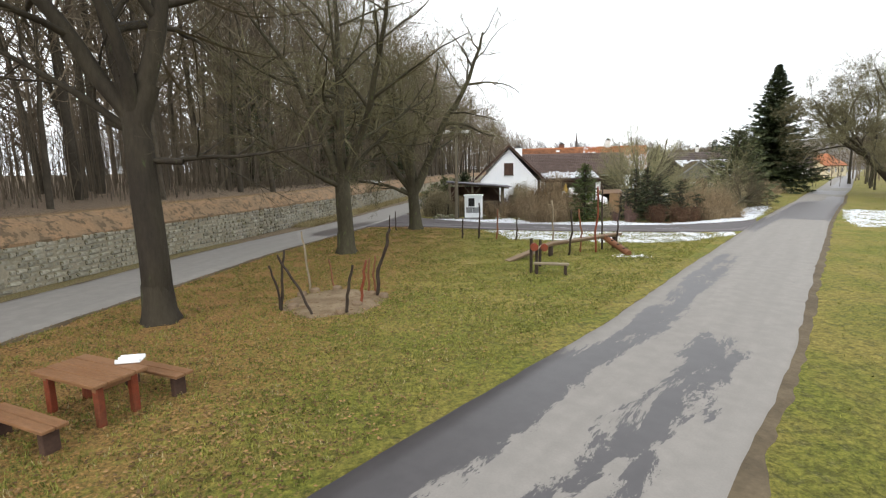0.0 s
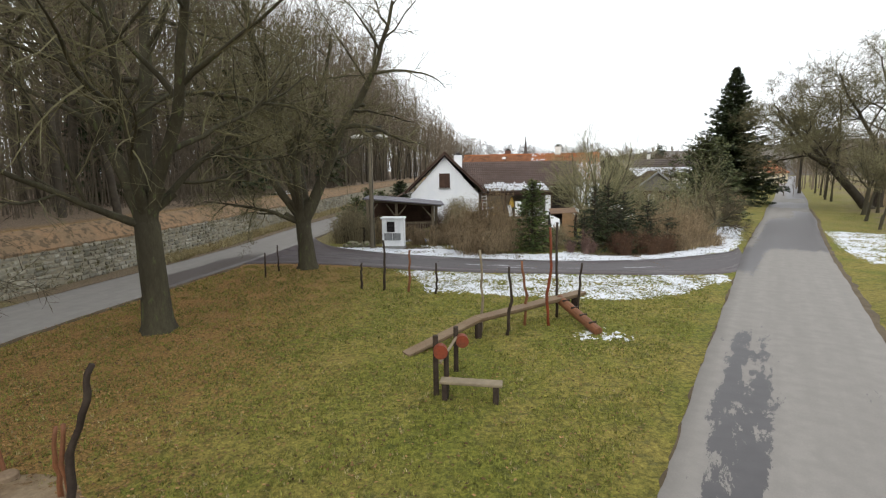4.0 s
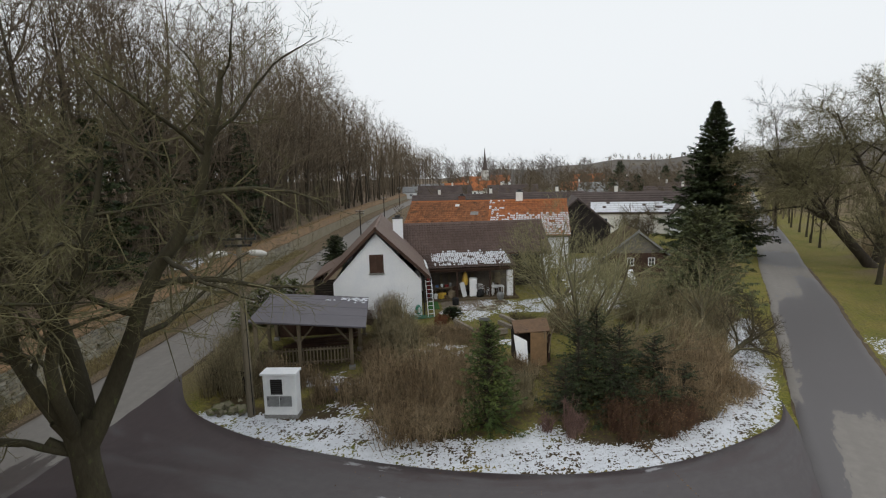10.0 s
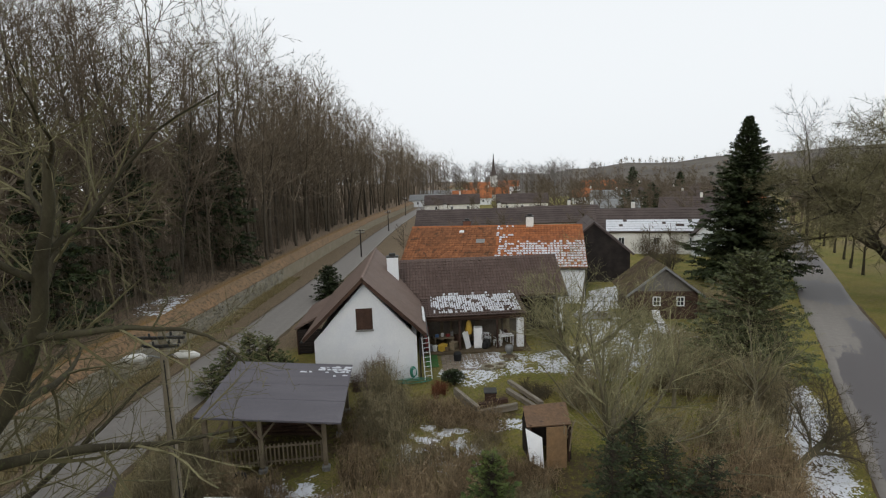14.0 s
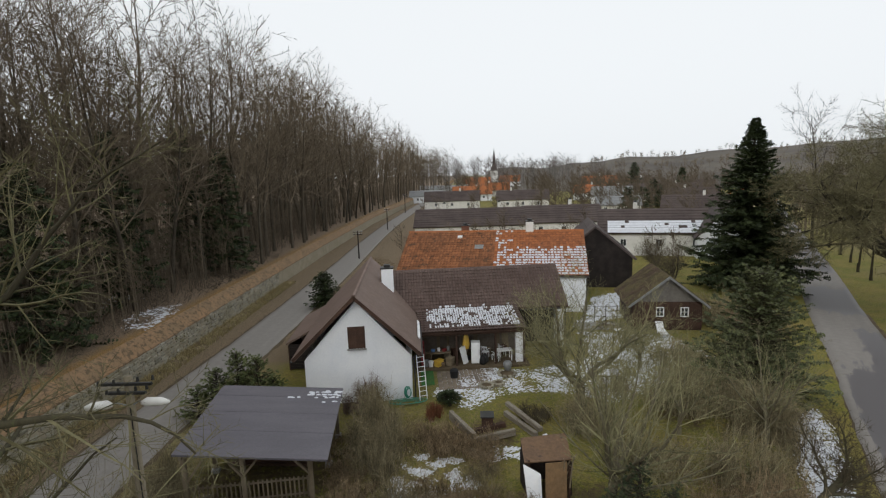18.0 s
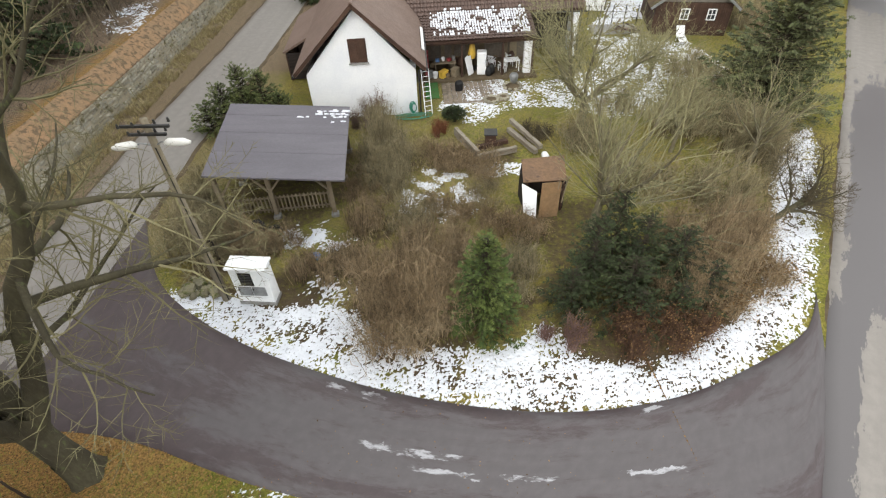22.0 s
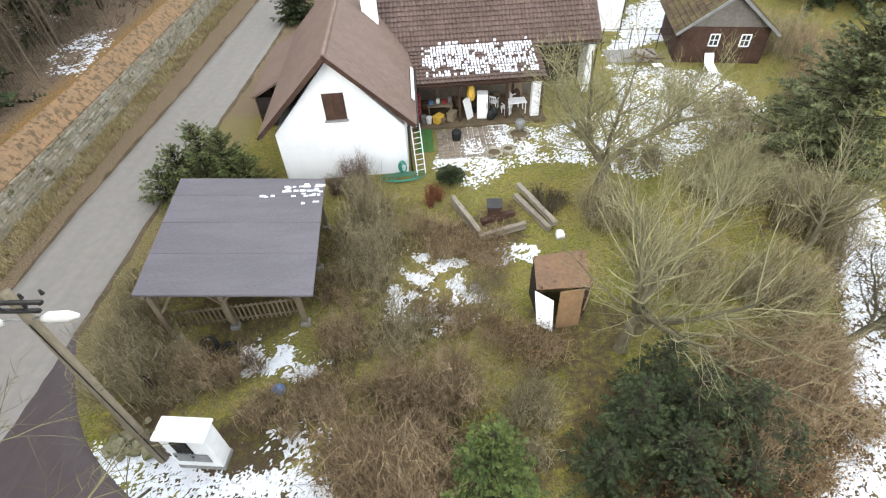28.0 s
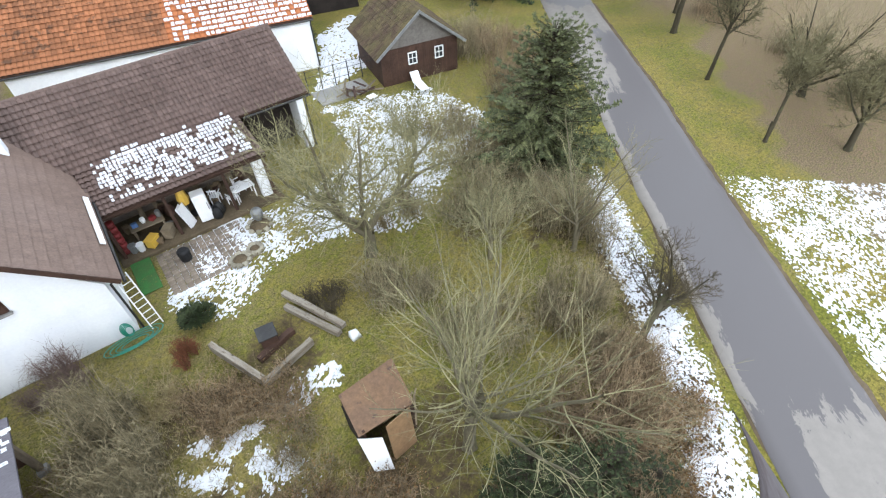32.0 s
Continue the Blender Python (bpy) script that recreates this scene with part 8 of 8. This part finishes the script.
def garden_chair(m, label="white plastic garden chair on the terrace"):
    c = thing("garden_chair", label, "chair", m, "white garden chairs")
    part("seat", Geo().box((0, 0, 0.43), (0.46, 0.44, 0.04), bevel=0.012), PLASTIC_WHITE, c)
    bk = part("backrest", Geo().box((0, 0.23, 0.84), (0.46, 0.03, 0.1), bevel=0.01), PLASTIC_WHITE, c)
    for k in range(4):
        part("slat", Geo().box((-0.17 + 0.113 * k, 0.22, 0.62), (0.05, 0.025, 0.38), bevel=0.006), PLASTIC_WHITE, bk)
    for x in (-0.2, 0.2):
        part("armrest", Geo().box((x * 1.15, 0.02, 0.65), (0.05, 0.42, 0.03), bevel=0.008), PLASTIC_WHITE, c)
        for y in (-0.19, 0.2):
            part("leg", Geo().box((x, y, 0.21), (0.045, 0.045, 0.42), bevel=0.006), PLASTIC_WHITE, c)
    return c


ch0 = garden_chair(on_terrace(7.0, -5.7, 0, 200))
copy_thing(ch0, on_terrace(6.35, -5.0, 0, 150))
copy_thing(ch0, on_terrace(7.6, -4.9, 0, 100))
wt = thing("garden_table", "pale garden table on the terrace", "table", on_terrace(7.6, -5.6, 0, 5))
part("tabletop", Geo().box((0, 0, 0.72), (1.1, 0.7, 0.04), bevel=0.01), PLASTIC_WHITE, wt)
for x in (-0.48, 0.48):
    for y in (-0.28, 0.28):
        part("leg", Geo().box((x, y, 0.35), (0.05, 0.05, 0.7)), PLASTIC_WHITE, wt)
for k, (x, y, mt) in enumerate(((6.0, -6.2, BLACK), (6.2, -5.9, DARK_METAL), (4.2, -4.4, TIMBER_DARK), (5.0, -3.6, TIMBER), (7.9, -3.9, TIMBER_DARK))):
    solo("sack", Geo().tube([(0, 0, 0), (0, 0, 0.12), (0, 0, 0.4), (0.03, 0, 0.6)], [0.2, 0.27, 0.24, 0.1], 10), mt, "dark bulging sack on the terrace", "sack", on_terrace(x, y), "sacks on the terrace", smooth=True)
lounge = thing("sun_lounger", "white folding lounger before the garden hut", "lounger", pose(29.9, 64.2, 0, 0, 0, -12))
part("seat", Geo().box((0, -0.2, 0.35), (0.6, 1.1, 0.05), rx=6, bevel=0.012), PLASTIC_WHITE, lounge)
part("backrest", Geo().box((0, 0.62, 0.62), (0.6, 0.75, 0.05), rx=50, bevel=0.012), PLASTIC_WHITE, lounge)
for x in (-0.26, 0.26):
    for y in (-0.6, 0.3):
        part("leg", Geo().box((x, y, 0.17), (0.05, 0.05, 0.34)), PLASTIC_WHITE, lounge)
stn = thing("side_table", "small white folding table in the snow", "table", pose(26.6, 64.9, 0))
part("tabletop", Geo().box((0, 0, 0.5), (0.6, 0.5, 0.04), bevel=0.01), PLASTIC_WHITE, stn)
for s in (-1, 1):
    part("leg", Geo().tube([(s * 0.25, 0.18, 0.0), (-s * 0.25, 0.18, 0.48)], 0.015, 5), METAL_GREY, stn)
    part("leg", Geo().tube([(s * 0.25, -0.18, 0.0), (-s * 0.25, -0.18, 0.48)], 0.015, 5), METAL_GREY, stn)
tyre = solo("tyre", Geo().tube([(math.cos(a) * 0.27, math.sin(a) * 0.27, 0) for a in [2 * math.pi * q / 20 for q in range(21)]], 0.09, 8, False), BLACK, "old black tyre leaning by the open shed", "tyre", pose(1.5, 46.6, 0.3, 60, 0, 10), smooth=True)
solo("blue_bag", Geo().tube([(0, 0, 0), (0, 0, 0.12), (0.04, 0, 0.26)], [0.22, 0.24, 0.08], 9), BLUE, "blue plastic bag lying in the shrubs", "bag", pose(4.2, 44.5, 0), smooth=True)

solo("tyre", tyre.data, BLACK, "old black tyre lying by the open shed", "tyre", pose(2.25, 46.45, 0.12, 8, 0, 30))
# firewood stacked beside the hut, a junk heap and a round evergreen in the yard
FIREWOOD_AT = pose(35.2, 66.4, 0, 0, 0, -30)
for k in range(24):
    i, j = k % 8, k // 8
    solo("split_log", Geo().tube([(0, -0.25, 0), (0, 0.25, 0)], 0.085 + 0.02 * hr.random(), 7), TIMBER, "grey split log in the stack beside the hut", "log", FIREWOOD_AT @ pose(-0.8 + 0.21 * i, hr.uniform(-0.05, 0.05), 0.1 + 0.18 * j, 0, 0, hr.uniform(-4, 4)), "firewood stack by the hut")
for k in range(14):
    a = hr.uniform(0, 180)
    solo("scrap_board", Geo().box((0, 0, 0), (hr.uniform(0.9, 2.0), 0.14, 0.04), bevel=0.006), hr.choice((TIMBER, TIMBER_DARK, GREY_BEAM)), "old board in the junk heap by the hut", "board", pose(26.6 + hr.uniform(-0.9, 0.9), 66.4 + hr.uniform(-0.7, 0.7), 0.12 + 0.05 * k, hr.uniform(-9, 9), hr.uniform(-9, 9), a), "junk heap boards")
evergreen_mound("round dark evergreen bush in the farm yard", 27.6, 75.4, 1.2, 1.2, 1.9, 88, NEEDLE_DARK, 1100, "evergreen_bush", 0.24, 4)
# wire fence with posts along the hut's yard
fence = thing("yard_fence", "thin dark posts with rails beside the hut", "fence")
for k in range(7):
    part("post", Geo().tube([(23.4 + 0.95 * k, 69.3 - 0.18 * k, -0.1), (23.4 + 0.95 * k, 69.3 - 0.18 * k, 1.5)], 0.035, 6), DARK_METAL, fence)
for z in (0.5, 1.0, 1.4):
    part("rail", Geo().tube([(23.4, 69.3, z), (29.1, 68.22, z)], 0.015, 5), DARK_METAL, fence)
solo("yard_slab", Geo().box((26.0, 67.6, 0.03), (3.6, 2.0, 0.1), rz=-8, bevel=0.02), CONCRETE, "grey concrete slab by the hut", "slab", kind="structure")

# garden boundary: low board fence behind the shrubs
bf = thing("board_fence", "short dark board fence behind the lamp pole", "fence")
fl = [(-1.6, 45.8), (0.2, 44.9)]
for a, b in zip(fl, fl[1:]):
    n = int(math.dist(a, b) / 0.2)
    for k in range(n):
        t = k / n
        part("board", Geo().box((a[0] + (b[0] - a[0]) * t, a[1] + (b[1] - a[1]) * t, 0.55), (0.16, 0.03, 1.1 + 0.08 * hr.random()), rz=math.degrees(math.atan2(b[1] - a[1], b[0] - a[0]))), TIMBER_BLACK, bf)

# ---- the village beyond ----
village_house("house with dark roof and a broad sheet of snow", 51.5, 104.0, -24, 17, 13, 3.6, 6.6, PLASTER_OLD, TILE_DARK, ((-3, 0.5),), 3, snow=0.5)
village_house("white gabled house wing with round attic window", 57.5, 97.0, 66, 9, 7, 3.4, 7.2, PLASTER, TILE_DARK, (), 0, gable_win=1)
village_house("black boarded barn with dark roof", 33.2, 86.0, 72, 10, 8, 3.6, 7.0, TIMBER_BLACK, TILE_DARK, (), 0, "barn")
village_house("long house with dark brown roof", 25.5, 128.0, -10, 21, 11, 3.4, 6.2, PLASTER_OLD, TILE_DARK, ((-5, 0.4), (6, 0.3)), 4)
village_house("house with dark slate roof", 44.0, 127.0, -12, 15, 11, 3.4, 6.2, PLASTER_OLD, TILE_DARK, ((2, 0.3),), 3)

# ---- far village and skyline ----
for lab, x, y, rz, w, l, e, r, wm, rm, ch in (
    ("far long house with orange roof", 92, 440, -12, 34, 12, 4, 8.5, PLASTER, TILE_ORANGE, ((-6, 0), (8, 0))),
    ("far low white sheds", 46, 350, -8, 28, 9, 3.5, 5.5, PLASTER, METAL_GREY, ()),
    ("far house with pale gable", 76, 372, -20, 16, 11, 5, 9.5, PLASTER, TILE_ORANGE, ((2, 0),)),
    ("far house with red-brown roof", 66, 300, -14, 22, 11, 3.6, 7.2, PLASTER_OLD, TILE_ORANGE, ((0, 0),)),
    ("far house with brown roof", 34, 215, -9, 20, 10, 3.4, 6.6, PLASTER_OLD, TILE_DARK, ((3, 0),)),
    ("far house with dark hipped roof", 58, 205, -14, 18, 10, 3.4, 6.4, PLASTER_OLD, TILE_DARK, ((-4, 0),)),
    ("far house with white front", 92, 206, -30, 14, 9, 3.2, 6.4, PLASTER, METAL_GREY, ((2, 0),)),
    ("far house with long brown roof", 117, 214, -32, 26, 10, 3.2, 6.6, PLASTER_OLD, TILE_DARK, ((4, 0),)),
    ("far house among the gardens", 112, 262, -28, 16, 10, 4.5, 9.5, PLASTER, TILE_ORANGE, ((0, 0),)),
    ("far house near the lane", 84, 140, -34, 18, 9, 3.2, 6.2, PLASTER_OLD, TILE_DARK, ((0, 0),)),
    ("yellow house with orange roof at the lane's end", 104, 152, 36, 16, 10, 3.4, 6.6, mat("cream_render", (0.66, 0.58, 0.40), (0.61, 0.53, 0.36), 0.5, 6, 0.9), TILE_ORANGE, ()),
    ("far cottage with orange roof", 96, 236, -26, 13, 9, 3.2, 6.4, PLASTER, TILE_ORANGE, ((1, 0),)),
    ("far cottage with dark roof", 104, 176, -30, 15, 9, 3.2, 6.2, PLASTER_OLD, TILE_DARK, ((-2, 0),)),
    ("far grey-roofed shed among trees", 76, 168, -22, 12, 8, 2.8, 5.0, PLASTER_OLD, METAL_GREY, ()),
    ("far cottage on the slope", 132, 282, -30, 14, 9, 3.4, 7.0, PLASTER, TILE_ORANGE, ((1, 0),)),
    ("far brown-roofed house on the slope", 152, 300, -34, 16, 9, 3.4, 7.2, PLASTER_OLD, TILE_DARK, ((1, 0),)),
    ("far house with orange roof beside the road", 50, 262, -12, 18, 10, 3.4, 6.8, PLASTER, TILE_ORANGE, ((2, 0),)),
    ("far low house with snowy roof", 30, 262, -8, 18, 9, 3.2, 5.6, PLASTER, METAL_GREY, ()),
    ("far white house near the church", 98, 380, -20, 14, 10, 6, 10, PLASTER, TILE_ORANGE, ()),
    ("far brown barn roof", 140, 236, -34, 22, 10, 3.2, 6.8, TIMBER_DARK, TILE_DARK, ()),
):
    village_house(lab, x, y, rz, w, l, e, r, wm, rm, ch, 3)
tower = thing("church_tower", "slim far church tower with dark spire", "church", pose(84, 367, -2.5))
part("shaft", Geo().box((0, 0, 8), (4.4, 4.4, 16), bevel=0.2), PLASTER_OLD, tower)
part("spire", Geo().tube([(0, 0, 16), (0, 0, 20), (0, 0, 31)], [2.6, 1.2, 0.1], 8), TILE_DARK, tower)


def row(a, b, n, h0, h1, spread, z=0.0, fuzz=22):
    return [(a[0] + (b[0] - a[0]) * k / n + wr.uniform(-spread, spread), a[1] + (b[1] - a[1]) * k / n + wr.uniform(-spread, spread), z, wr.uniform(h0, h1), fuzz) for k in range(n)]


far_trees("row of tall bare trees on the skyline", row((28, 330), (124, 305), 46, 15, 21, 14, 0, 40) + row((20, 420), (180, 400), 60, 18, 25, 20, 0, 36), 51, FAR_TWIG, 0.005)
far_trees("bare orchards and hedges between the houses", row((20, 112), (60, 116), 26, 3, 7, 7) + row((22, 165), (84, 160), 40, 4, 8, 9) + row((40, 245), (120, 235), 50, 5, 10, 14) + row((60, 120), (110, 190), 40, 4, 8, 9) + row((110, 190), (180, 260), 50, 6, 11, 14) + row((44, 92), (66, 88), 14, 3, 6, 4) + row((12, 108), (40, 100), 30, 3, 6, 4) + row((60, 150), (130, 230), 60, 6, 11, 16, 0, 34) + row((70, 210), (150, 280), 60, 7, 12, 16, 0, 34) + row((40, 290), (160, 260), 60, 8, 14, 14, 0, 34), 52, WOODS_TWIG, 0.011)
far_trees("bare trees and hedges beyond the meadow", row((70, 70), (150, 110), 46, 6, 13, 9) + row((100, 120), (220, 180), 60, 8, 14, 14) + row((85, 110), (130, 160), 36, 7, 13, 7), 53, WOODS_TWIG, 0.008)
hg = Geo()
hn = 60
for k in range(hn + 1):
    a = radians(12 + 86 * k / hn)
    top = 14 + 20 * max(0, math.sin((k / hn) * 2.6)) + 5 * noise2(k * 0.35, 0, 1.0)
    for d, z in ((330, 0), (480, top * 0.45), (640, top), (900, top * 0.9), (1300, 0)):
        hg.v.append((math.sin(a) * d, math.cos(a) * d, z - 0.5))
hg.f = [(5 * i + j, 5 * i + j + 1, 5 * i + 6 + j, 5 * i + 5 + j) for i in range(hn) for j in range(4)]
HILL = mat("far_hillside", (0.115, 0.10, 0.085), (0.19, 0.165, 0.135), 0.012, 0.15, 0.95, bump=0)
solo("backdrop", hg, HILL, "low wooded hillside on the horizon", "hill", kind="structure", smooth=True)
spots = []
for _ in range(900):
    a, d = radians(wr.uniform(12, 98)), wr.uniform(470, 660)
    k = (math.degrees(a) - 12) / 86
    top = 14 + 20 * max(0, math.sin(k * 2.6)) + 5 * noise2(k * 60 * 0.35, 0, 1.0)
    spots.append((math.sin(a) * d, math.cos(a) * d, top * (0.45 if d < 560 else 0.85) - 1, wr.uniform(5, 9), 16))
far_trees("bare woods along the far hillside", spots, 54, WOODS_TWIG, 0.02)
for k, (x, y, h, r) in enumerate(((117, 238, 15, 4.5), (95, 183, 9, 3), (88, 176, 7, 2.4), (102, 190, 7, 2.6), (70, 150, 8, 2.6), (131, 225, 12, 4))):
    conifer("dark far spruce among the gardens", x, y, h, r, 80 + k, NEEDLE_DARK, 0.9, 9, 0.03, 0.2, "far_spruce", 1.3, 0.5, 0.7)
for k, (yy, u, h) in enumerate(((62, 5, 15), (74, 7, 18), (88, 4, 17), (90, 9, 20), (50, 9, 16))):
    conifer("dark spruce standing among the bare woodland trees", wall_x(yy) - u, yy, h, 3.0, 90 + k, NEEDLE_DARK, 0.7, 9, 0.25, 0.3, "woodland_spruce", 0.9, 0.6, 0.7)
